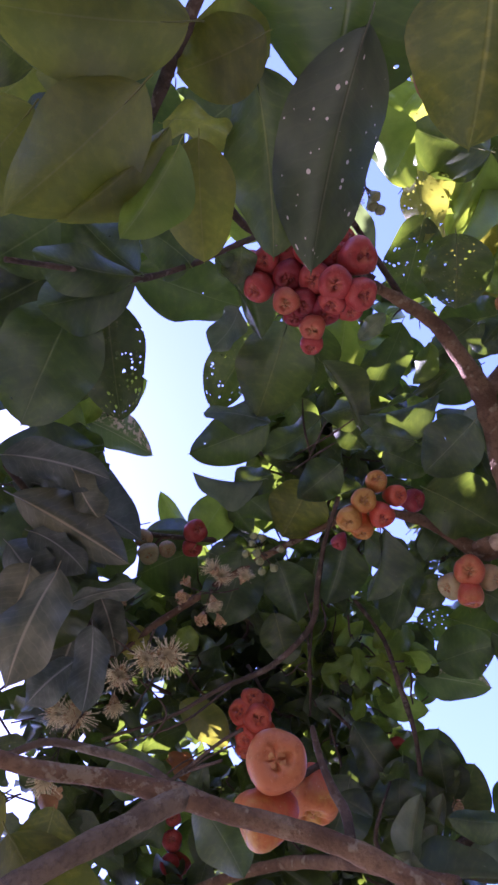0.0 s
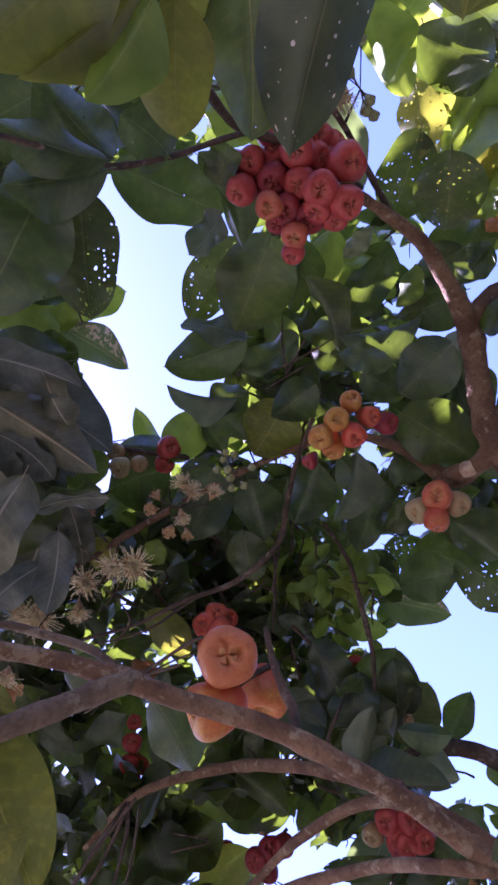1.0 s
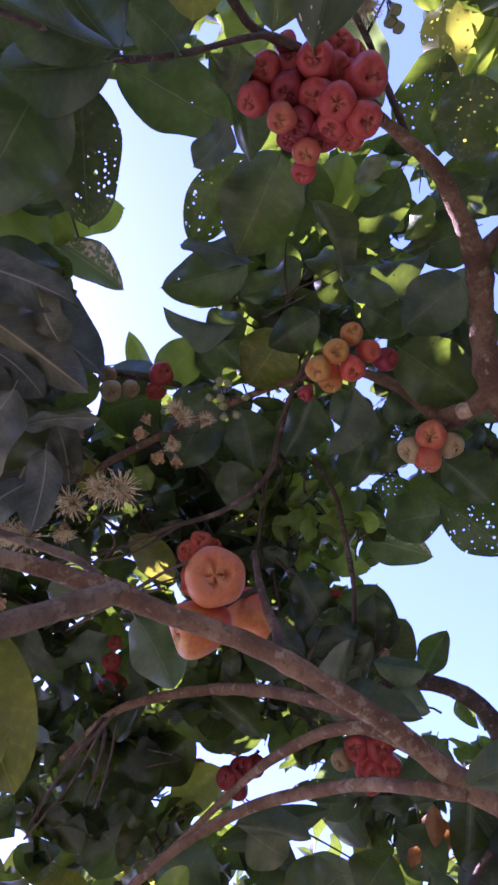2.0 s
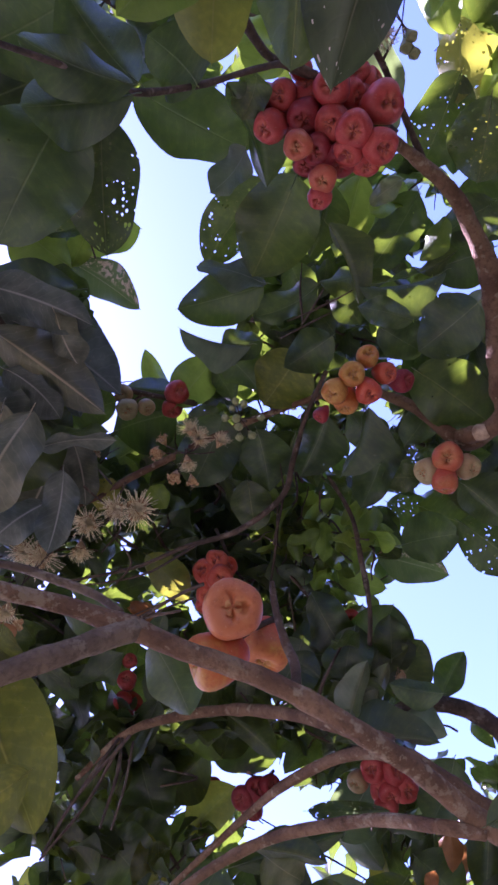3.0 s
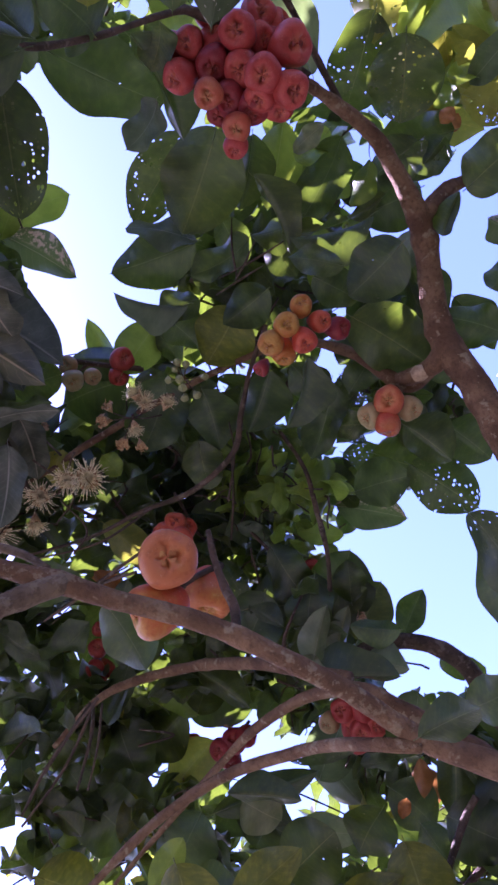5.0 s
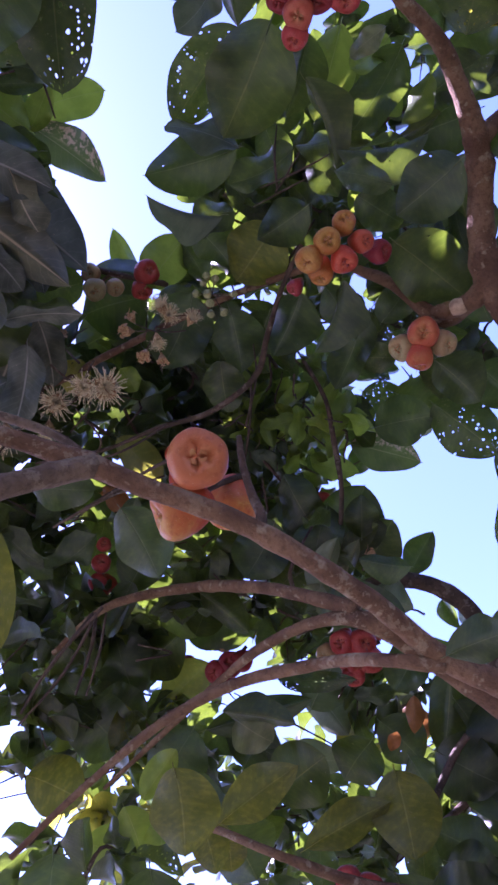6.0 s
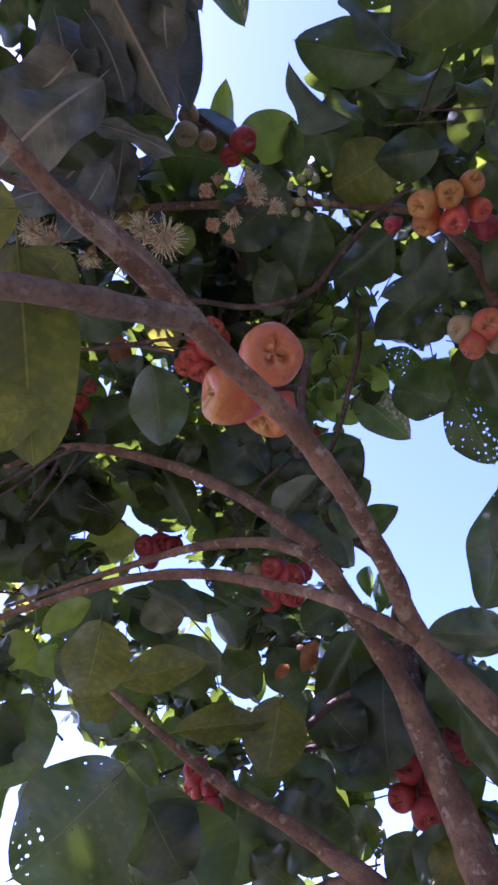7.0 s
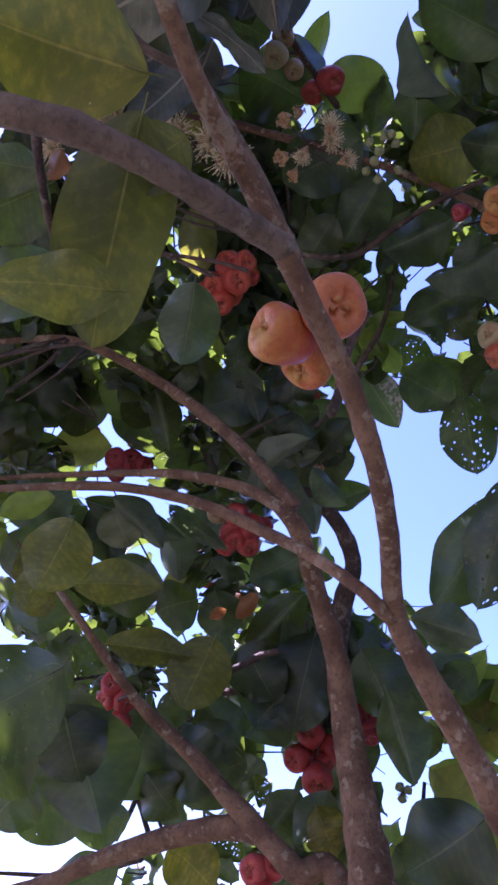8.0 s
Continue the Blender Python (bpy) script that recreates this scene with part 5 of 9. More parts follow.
leaf(stick, (0.549, 0.84, 2.858), (0.647, 0.917, 2.755), (-0.49, -0.41, -0.77), 0.096, "g")
leaf(stick, (0.548, 0.927, 2.863), (0.489, 0.886, 2.915), (-0.19, -0.65, -0.73), 0.085, "y")
leaf(stick, (0.536, 0.958, 2.975), (0.461, 1.049, 2.938), (-0.41, -0.62, -0.67), 0.105, "y")
leaf(stick, (0.531, 0.753, 2.731), (0.464, 0.691, 2.798), (-0.21, -0.59, -0.78), 0.075, "g")
leaf(stick, (0.662, 0.903, 2.825), (0.604, 0.854, 2.888), (-0.25, -0.63, -0.73), 0.085, "g")

# leaves of the middle branch
leaf(mid, (0.049, 1.088, 2.562), (0.126, 1.003, 2.628), (-0.02, -0.63, -0.78), 0.105, "g", 0)
leaf(mid, (0.038, 0.533, 2.181), (0.076, 0.595, 2.118), (-0.28, -0.6, -0.75), 0.071, "g", 0)
leaf(mid, (0.052, 0.752, 2.642), (0.126, 0.824, 2.578), (-0.21, -0.51, -0.83), 0.071, "o", 0)
leaf(mid, (0.126, 1.173, 2.604), (0.192, 1.228, 2.524), (-0.31, -0.65, -0.7), 0.075, "y")
leaf(mid, (0.192, 1.05, 2.495), (0.279, 1.094, 2.412), (-0.36, -0.61, -0.7), 0.070, "g")
leaf(mid, (0.184, 1.185, 2.499), (0.244, 1.112, 2.561), (-0.06, -0.68, -0.73), 0.100, "g")
leaf(mid, (0.275, 1.018, 2.777), (0.326, 1.077, 2.71), (-0.39, -0.52, -0.76), 0.066, "y")
leaf(mid, (0.018, 0.904, 2.687), (0.057, 0.957, 2.64), (-0.25, -0.53, -0.81), 0.042, "d")
leaf(mid, (0.009, 0.928, 2.695), (0.073, 0.946, 2.673), (-0.17, -0.47, -0.86), 0.036, "d")
leaf(mid, (-0.083, 0.635, 2.37), (0.008, 0.643, 2.356), (-0.09, -0.44, -0.89), 0.066, "g")
leaf(mid, (0.304, 0.924, 2.506), (0.436, 0.899, 2.461), (-0.36, -0.5, -0.79), 0.135, "g")
leaf(mid, (0.303, 0.99, 2.587), (0.261, 1.059, 2.537), (-0.41, -0.69, -0.6), 0.133, "g")
leaf(mid, (0.426, 0.821, 2.463), (0.391, 0.915, 2.396), (-0.54, -0.61, -0.58), 0.097, "g")
leaf(mid, (0.407, 0.912, 2.309), (0.455, 0.822, 2.37), (-0.12, -0.6, -0.79), 0.044, "p", 3)
leaf(mid, (0.029, 1.253, 2.607), (0.148, 1.308, 2.518), (-0.23, -0.66, -0.71), 0.120, "g")
leaf(mid, (0.015, 1.22, 2.57), (0.049, 1.31, 2.451), (-0.25, -0.74, -0.63), 0.129, "g")
leaf(mid, (0.11, 1.36, 2.455), (0.22, 1.298, 2.509), (-0.06, -0.72, -0.69), 0.106, "o")
leaf(mid, (-0.035, 1.271, 2.43), (0.068, 1.291, 2.387), (-0.15, -0.71, -0.69), 0.112, "g")
leaf(mid, (0.477, 0.853, 2.403), (0.484, 0.789, 2.454), (-0.29, -0.62, -0.73), 0.065, "g")
leaf(mid, (0.437, 0.887, 2.396), (0.508, 0.825, 2.407), (-0.35, -0.53, -0.77), 0.043, "g")
leaf(mid, (0.339, 0.899, 2.286), (0.493, 0.856, 2.222), (-0.43, -0.26, -0.87), 0.079, "g", 3)

# big leaves close by
leaf(side, (-0.111, 0.259, 1.957), (-0.205, 0.283, 1.93), (0.08, -0.6, -0.8), 0.080, "k", 1)
leaf(side, (-0.103, 0.261, 1.922), (-0.056, 0.359, 1.841), (0.05, -0.65, -0.76), 0.069, "k", 0)
leaf(side, (-0.06, 0.331, 1.869), (-0.123, 0.358, 1.845), (-0.15, -0.83, -0.53), 0.041, "k", 2)
leaf(side, (-0.075, 0.266, 1.941), (-0.09, 0.304, 1.918), (-0.29, -0.57, -0.77), 0.041, "k", 2)
leaf(nearTwig, (-0.128, 0.361, 1.95), (-0.161, 0.397, 1.915), (-0.06, -0.72, -0.69), 0.054, "g", 0)
leaf(nearTwig, (-0.132, 0.342, 1.939), (-0.175, 0.355, 1.923), (-0.04, -0.83, -0.55), 0.033, "g")
leaf(nearTwig, (-0.1, 0.402, 1.942), (-0.12, 0.446, 1.898), (-0.31, -0.75, -0.59), 0.050, "g")
leaf(nearTwig, (-0.157, 0.572, 2.29), (-0.152, 0.603, 2.267), (-0.28, -0.54, -0.79), 0.027, "d")

# leaves of the lower branches
leaf(low, (0.129, 0.879, 1.959), (0.238, 0.837, 1.993), (-0.15, -0.83, -0.54), 0.061, "k", 1)
leaf(low, (0.274, 1.078, 1.99), (0.41, 1.023, 2.009), (-0.26, -0.83, -0.49), 0.062, "k", 1)
leaf(low, (0.424, 1.001, 2.043), (0.42, 1.05, 1.93), (-0.45, -0.83, -0.34), 0.106, "k", 0)
leaf(low, (0.569, 1.096, 1.928), (0.487, 1.111, 1.998), (-0.33, -0.93, -0.19), 0.097, "g")
leaf(low, (0.498, 1.124, 1.949), (0.563, 1.108, 1.899), (-0.5, -0.77, -0.41), 0.086, "g")
leaf(low, (0.174, 1.17, 2.084), (0.111, 1.156, 2.133), (-0.02, -0.95, -0.3), 0.086, "k")
leaf(low, (0.17, 1.172, 2.081), (0.17, 1.195, 2.026), (-0.31, -0.88, -0.37), 0.065, "k")
leaf(low, (0.08, 1.248, 2.18), (0.064, 1.287, 2.095), (-0.23, -0.9, -0.38), 0.064, "y")
leaf(low, (0.008, 1.29, 2.213), (0.036, 1.331, 2.125), (-0.2, -0.87, -0.46), 0.072, "y")
leaf(low, (-0.07, 1.31, 2.171), (0.025, 1.327, 2.134), (-0.07, -0.83, -0.55), 0.084, "y")
leaf(low, (0.332, 1.324, 2.279), (0.457, 1.31, 2.23), (-0.31, -0.75, -0.58), 0.071, "p")
leaf(low, (0.417, 1.279, 2.41), (0.485, 1.326, 2.293), (-0.43, -0.72, -0.54), 0.106, "p")
leaf(low, (0.504, 1.327, 2.384), (0.549, 1.35, 2.313), (-0.46, -0.71, -0.53), 0.096, "g")
leaf(low, (0.582, 1.224, 2.391), (0.488, 1.28, 2.369), (-0.41, -0.84, -0.36), 0.080, "p")
leaf(low, (0.519, 1.215, 2.25), (0.576, 1.234, 2.163), (-0.5, -0.71, -0.49), 0.100, "g")
leaf(low, (0.644, 1.285, 2.448), (0.676, 1.328, 2.356), (-0.54, -0.67, -0.5), 0.085, "y")
leaf(low, (0.632, 1.304, 2.327), (0.638, 1.341, 2.254), (-0.55, -0.72, -0.42), 0.069, "d")
leaf(low, (0.621, 1.043, 2.233), (0.573, 1.137, 2.115), (-0.58, -0.74, -0.35), 0.099, "g")
leaf(low, (0.647, 1.096, 2.114), (0.637, 1.155, 1.991), (-0.62, -0.73, -0.3), 0.140, "g")
leaf(low, (0.496, 1.238, 2.226), (0.429, 1.286, 2.181), (-0.42, -0.86, -0.29), 0.112, "g")
leaf(low, (0.298, 1.255, 2.312), (0.242, 1.302, 2.251), (-0.33, -0.87, -0.37), 0.112, "g")
leaf(low, (0.218, 1.268, 2.319), (0.321, 1.288, 2.242), (-0.29, -0.76, -0.59), 0.100, "g")
leaf(low, (0.148, 1.184, 2.281), (0.068, 1.239, 2.197), (-0.22, -0.9, -0.38), 0.116, "g")
leaf(low, (0.083, 1.303, 2.29), (0.119, 1.325, 2.241), (-0.22, -0.81, -0.54), 0.062, "y")
leaf(low, (-0.071, 1.236, 2.402), (0.014, 1.289, 2.319), (-0.12, -0.77, -0.62), 0.137, "g")
leaf(low, (-0.144, 1.323, 2.445), (-0.069, 1.357, 2.399), (-0.05, -0.76, -0.65), 0.080, "y")
leaf(low, (-0.169, 1.288, 2.307), (-0.068, 1.324, 2.255), (-0.03, -0.79, -0.61), 0.112, "k")
leaf(low, (0.163, 1.235, 2.555), (0.042, 1.29, 2.499), (-0.17, -0.86, -0.48), 0.120, "g")
leaf(low, (0.173, 1.201, 2.594), (0.316, 1.236, 2.514), (-0.25, -0.65, -0.72), 0.133, "g")
leaf(low, (0.376, 1.128, 2.542), (0.305, 1.19, 2.494), (-0.35, -0.79, -0.5), 0.077, "g")
leaf(low, (0.049, 1.107, 2.708), (0.043, 1.179, 2.635), (-0.21, -0.71, -0.67), 0.106, "g")
leaf(low, (0.103, 1.276, 2.672), (0.173, 1.295, 2.639), (-0.17, -0.64, -0.75), 0.071, "y")
leaf(low, (-0.031, 1.11, 2.008), (-0.064, 1.136, 1.934), (-0.44, -0.89, -0.12), 0.068, "y")
leaf(low, (0.001, 1.02, 1.963), (-0.014, 1.05, 1.876), (-0.18, -0.94, -0.3), 0.101, "g")
leaf(low, (-0.087, 0.995, 2.016), (-0.097, 1.034, 1.916), (-0.11, -0.93, -0.36), 0.091, "g")
leaf(low, (0.184, 1.259, 2.13), (0.224, 1.288, 2.041), (-0.31, -0.85, -0.43), 0.128, "g")
leaf(low, (0.293, 1.279, 2.025), (0.252, 1.304, 1.981), (-0.34, -0.92, -0.2), 0.105, "g")
leaf(low, (0.72, 1.22, 2.014), (0.757, 1.172, 2.074), (-0.37, -0.82, -0.43), 0.075, "y")
leaf(low, (0.132, 0.795, 1.827), (0.04, 0.84, 1.72), (-0.28, -0.95, -0.16), 0.134, "m", 0)
leaf(low, (0.156, 0.908, 1.789), (0.108, 0.933, 1.721), (-0.31, -0.94, -0.12), 0.118, "g")
leaf(low, (0.241, 1.119, 1.91), (0.325, 1.123, 1.798), (-0.41, -0.85, -0.34), 0.120, "g")
leaf(low, (0.075, 1.171, 2.132), (0.183, 1.172, 2.092), (-0.2, -0.8, -0.57), 0.119, "g")
leaf(low, (0.04, 1.021, 1.984), (0.03, 1.064, 1.865), (-0.26, -0.92, -0.31), 0.101, "g")
leaf(low, (0.456, 1.152, 1.913), (0.574, 1.105, 1.865), (-0.47, -0.78, -0.41), 0.119, "g")
leaf(low, (0.556, 1.233, 1.857), (0.637, 1.165, 1.939), (-0.35, -0.86, -0.37), 0.116, "g")
leaf(low, (0.653, 1.108, 2.06), (0.618, 1.165, 1.973), (-0.63, -0.74, -0.23), 0.128, "g")
leaf(low, (0.563, 1.13, 2.127), (0.646, 1.12, 2.042), (-0.56, -0.68, -0.47), 0.116, "g")
leaf(low, (0.155, 0.96, 1.892), (0.171, 0.992, 1.77), (-0.4, -0.87, -0.28), 0.091, "g", 0)
leaf(low, (0.075, 0.778, 1.985), (0.076, 0.821, 1.901), (-0.34, -0.83, -0.43), 0.085, "k", 0)
leaf(low, (0.265, 1.167, 2.119), (0.36, 1.116, 2.147), (-0.26, -0.79, -0.56), 0.118, "g", 0)
leaf(low, (0.123, 1.065, 2.056), (0.135, 1.094, 1.986), (-0.33, -0.85, -0.41), 0.057, "k", 0)
leaf(low, (0.039, 1.102, 2.123), (0.102, 1.061, 2.176), (-0.04, -0.81, -0.58), 0.050, "y", 0)
leaf(low, (0.217, 1.116, 2.245), (0.277, 1.127, 2.194), (-0.35, -0.73, -0.58), 0.086, "p")
leaf(low, (0.186, 1.037, 2.214), (0.303, 1.03, 2.163), (-0.37, -0.56, -0.75), 0.053, "g")
leaf(low, (0.398, 1.244, 2.32), (0.475, 1.162, 2.386), (-0.23, -0.73, -0.64), 0.112, "p")
leaf(low, (0.457, 1.187, 1.862), (0.527, 1.163, 1.81), (-0.53, -0.78, -0.35), 0.086, "g")
leaf(low, (0.426, 1.17, 1.963), (0.424, 1.215, 1.811), (-0.56, -0.8, -0.23), 0.162, "g")
leaf(low, (0.247, 1.099, 1.883), (0.365, 1.089, 1.738), (-0.47, -0.82, -0.32), 0.163, "g")
leaf(low, (0.268, 1.17, 1.793), (0.235, 1.193, 1.723), (-0.44, -0.89, -0.08), 0.100, "g")
leaf(low, (0.613, 1.267, 2.073), (0.638, 1.322, 1.862), (-0.63, -0.73, -0.27), 0.125, "g")
leaf(low, (0.524, 1.173, 1.768), (0.6, 1.135, 1.723), (-0.56, -0.77, -0.29), 0.097, "k")
leaf(low, (0.761, 1.105, 1.89), (0.806, 1.086, 1.82), (-0.72, -0.62, -0.3), 0.081, "k")
leaf(low, (0.753, 1.13, 1.826), (0.814, 1.088, 1.781), (-0.68, -0.66, -0.32), 0.128, "g")
leaf(low, (0.618, 1.077, 2.184), (0.642, 1.129, 2.056), (-0.66, -0.64, -0.39), 0.151, "g")
leaf(low, (0.668, 1.048, 2.173), (0.697, 1.115, 1.999), (-0.69, -0.62, -0.36), 0.140, "g")
leaf(low, (0.681, 0.93, 2.113), (0.759, 0.917, 2.008), (-0.71, -0.53, -0.46), 0.119, "g")
leaf(low, (0.565, 0.981, 2.275), (0.504, 1.066, 2.213), (-0.59, -0.71, -0.38), 0.090, "g")
leaf(bent, (0.735, 0.922, 2.044), (0.801, 0.918, 1.934), (-0.8, -0.5, -0.2), 0.063, "g", 0)
leaf(bent, (0.917, 1.002, 2.169), (0.977, 0.925, 2.217), (-0.5, -0.6, -0.5), 0.060, "p", 3)
leaf(bent, (1.003, 0.914, 2.244), (0.949, 0.957, 2.137), (-0.7, -0.5, -0.4), 0.059, "y", 1)
leaf(bent, (1.087, 0.917, 2.242), (1.014, 0.977, 2.142), (-0.6, -0.5, -0.5), 0.070, "y", 3)
leaf(bent, (1.140, 0.997, 2.205), (1.045, 1.040, 2.136), (-0.4, -0.6, -0.6), 0.060, "y", 4)
leaf(bent, (1.132, 1.008, 2.167), (1.152, 0.994, 2.079), (-0.8, -0.4, -0.3), 0.066, "y", 0)
leaf(bent, (1.075, 1.066, 2.169), (1.167, 1.068, 2.116), (-0.6, -0.6, -0.4), 0.069, "o", 2)
leaf(bent, (0.953, 1.004, 2.209), (0.923, 1.044, 2.122), (-0.7, -0.5, -0.3), 0.046, "p", 5)
leaf(bent, (1.034, 1.091, 2.042), (1.127, 1.042, 1.979), (-0.5, -0.6, -0.5), 0.080, "o", 1)
leaf(bent, (1.116, 1.277, 1.926), (1.139, 1.328, 1.860), (-0.5, -0.7, -0.3), 0.056, "g", 2)
leaf(low, (0.304, 1.072, 2.281), (0.452, 1.074, 2.259), (-0.3, -0.8, -0.4), 0.043, "m", 1)
leaf(low, (0.163, 1.118, 2.234), (0.362, 1.081, 2.239), (-0.1, -0.85, -0.5), 0.063, "g", 3)
leaf(low, (0.523, 1.335, 1.884), (0.607, 1.276, 1.822), (-0.4, -0.8, -0.4), 0.054, "p", 4)
leaf(low, (0.565, 1.221, 1.980), (0.675, 1.209, 1.932), (-0.4, -0.8, -0.4), 0.066, "g", 1)
leaf(low, (0.527, 1.171, 2.146), (0.569, 1.222, 2.070), (-0.4, -0.8, -0.4), 0.067, "g", 5)
leaf(low, (0.514, 1.145, 2.182), (0.497, 1.172, 2.163), (-0.3, -0.8, -0.5), 0.024, "d", 4)
leaf(low, (0.565, 1.124, 2.237), (0.552, 1.163, 2.182), (-0.5, -0.7, -0.5), 0.036, "d", 1)

# fruit
big = cluster("three large salmon rose apples hanging behind the front limb", (0.165, 0.417, 2.08), [(0.1651, 0.4169, 2.0797, 0.004), (0.1369, 0.406, 2.0588, 0.0032), (0.1088, 0.3951, 2.0299, 0.002)])
apple(big, (0.104, 0.35, 2.026), (-0.09, -0.74, -0.67), 0.0560, "salmon")
apple(big, (0.079, 0.398, 2.012), (-0.97, 0.02, -0.24), 0.0535, "peach")
apple(big, (0.143, 0.437, 2.052), (-0.24, 0.25, -0.94), 0.0521, "peach")
redc = cluster("big bunch of glossy red rose apples", (0.41, -0.008, 2.536), [(0.4103, -0.0078, 2.5365, 0.004), (0.3642, -0.0181, 2.544, 0.0032), (0.3181, -0.0285, 2.5436, 0.002)])
apple(redc, (0.246, -0.057, 2.537), (-0.52, 0.00, -0.85), 0.0406, "red")
apple(redc, (0.227, -0.053, 2.556), (-0.92, -0.04, -0.39), 0.0380, "red")
apple(redc, (0.229, -0.019, 2.527), (-0.74, 0.22, -0.64), 0.0439, "red")
apple(redc, (0.258, -0.001, 2.484), (-0.36, 0.23, -0.90), 0.0382, "rose")
apple(redc, (0.286, -0.062, 2.547), (-0.46, -0.79, -0.40), 0.0475, "red")
apple(redc, (0.303, -0.069, 2.503), (-0.40, -0.15, -0.90), 0.0486, "red")
apple(redc, (0.339, -0.087, 2.536), (0.12, -0.52, -0.84), 0.0470, "red")
apple(redc, (0.336, -0.061, 2.518), (0.33, 0.13, -0.93), 0.0390, "red")
apple(redc, (0.368, -0.076, 2.540), (0.67, -0.41, -0.62), 0.0398, "red")
apple(redc, (0.368, -0.053, 2.484), (0.24, -0.12, -0.96), 0.0550, "red")
apple(redc, (0.323, -0.023, 2.458), (-0.36, 0.05, -0.93), 0.0479, "red")
apple(redc, (0.357, -0.005, 2.451), (0.22, 0.17, -0.96), 0.0469, "red")
apple(redc, (0.274, -0.033, 2.518), (-0.38, 0.34, -0.86), 0.0468, "red_shaded")
apple(redc, (0.306, -0.028, 2.497), (-0.53, 0.14, -0.83), 0.0479, "red")
apple(redc, (0.321, 0.003, 2.466), (-0.43, 0.45, -0.78), 0.0397, "red")
apple(redc, (0.315, 0.018, 2.481), (-0.28, 0.51, -0.81), 0.0437, "red_shaded")
apple(redc, (0.349, 0.017, 2.474), (-0.05, 0.53, -0.84), 0.0390, "red")
apple(redc, (0.280, 0.023, 2.514), (-0.54, 0.39, -0.75), 0.0384, "red_shaded")
apple(redc, (0.288, 0.005, 2.494), (-0.44, 0.37, -0.82), 0.0421, "red_shaded")
apple(redc, (0.290, 0.037, 2.466), (-0.30, 0.20, -0.93), 0.0371, "rose")
apple(redc, (0.289, 0.061, 2.470), (-0.29, 0.59, -0.75), 0.0329, "red")
apple(redc, (0.276, -0.087, 2.562), (-0.57, -0.77, -0.28), 0.0317, "red")
apple(redc, (0.316, -0.002, 2.508), (-0.27, 0.20, -0.94), 0.0475, "red_shaded")
apple(redc, (0.353, -0.050, 2.524), (-0.11, -0.02, -0.99), 0.0475, "red_shaded")
apple(redc, (0.301, -0.042, 2.532), (-0.28, -0.02, -0.96), 0.0443, "red_shaded")
apple(redc, (0.258, -0.027, 2.546), (-0.49, 0.15, -0.86), 0.0416, "red_shaded")
orc = cluster("bunch of orange and red rose apples", (0.409, 0.36, 2.531), [(0.4088, 0.3596, 2.5306, 0.004), (0.3958, 0.3496, 2.5094, 0.0032), (0.3827, 0.3396, 2.4802, 0.002)])
apple(orc, (0.361, 0.312, 2.465), (-0.21, -0.46, -0.86), 0.0394, "orange")
apple(orc, (0.391, 0.292, 2.486), (-0.15, -0.79, -0.6), 0.0348, "orange")
apple(orc, (0.335, 0.339, 2.463), (-0.59, 0.06, -0.8), 0.0403, "orange")
apple(orc, (0.419, 0.317, 2.475), (0.27, -0.32, -0.91), 0.0351, "scarlet")
apple(orc, (0.387, 0.338, 2.455), (-0.04, 0.13, -0.99), 0.0398, "scarlet")
apple(orc, (0.361, 0.366, 2.476), (-0.27, 0.48, -0.83), 0.0387, "orange")
apple(orc, (0.465, 0.346, 2.508), (0.45, -0.29, -0.84), 0.0390, "red_shaded")
apple(orc, (0.334, 0.403, 2.513), (-0.65, 0.31, -0.69), 0.0261, "red_shaded")
or2c = cluster("bunch of four pinkish rose apples by the sawn stub", (0.589, 0.462, 2.501), [(0.5893, 0.462, 2.5013, 0.004), (0.5629, 0.4714, 2.4775, 0.0032), (0.5365, 0.4808, 2.4456, 0.002)])
apple(or2c, (0.534, 0.457, 2.446), (-0.45, -0.37, -0.81), 0.0502, "pink")
apple(or2c, (0.511, 0.492, 2.463), (-0.89, -0.01, -0.45), 0.0452, "unripe")
apple(or2c, (0.526, 0.495, 2.427), (-0.28, 0.67, -0.69), 0.0425, "pink")
apple(or2c, (0.575, 0.479, 2.447), (0.24, -0.1, -0.97), 0.0436, "unripe")
rcl = cluster("small bunch of ribbed bright red rose apples", (0.154, 0.874, 2.661), [(0.1543, 0.8745, 2.6613, 0.004), (0.1714, 0.8537, 2.6522, 0.0032), (0.1886, 0.8329, 2.6352, 0.002)])
apple(rcl, (0.168, 0.813, 2.652), (-0.46, -0.7, -0.54), 0.0534, "scarlet")
apple(rcl, (0.192, 0.794, 2.659), (-0.11, -0.83, -0.55), 0.0468, "scarlet")
apple(rcl, (0.194, 0.81, 2.622), (-0.03, -0.61, -0.79), 0.0548, "scarlet")
apple(rcl, (0.171, 0.848, 2.626), (-0.46, -0.07, -0.89), 0.0512, "scarlet")
apple(rcl, (0.196, 0.862, 2.609), (-0.04, -0.02, -1), 0.0534, "scarlet")
apple(rcl, (0.168, 0.88, 2.628), (-0.37, 0.08, -0.93), 0.0452, "scarlet")
apple(rcl, (0.213, 0.809, 2.655), (0.18, -0.78, -0.6), 0.0449, "scarlet")
apple(rcl, (0.206, 0.848, 2.629), (0.24, -0.06, -0.97), 0.0471, "scarlet")
smr = cluster("pair of small red rose apples", (0.174, 0.543, 2.886), [(0.1742, 0.543, 2.8857, 0.004), (0.1538, 0.5437, 2.8969, 0.0032), (0.1334, 0.5443, 2.9001, 0.002)])
apple(smr, (0.139, 0.524, 2.898), (0.39, -0.53, -0.76), 0.0516, "red")
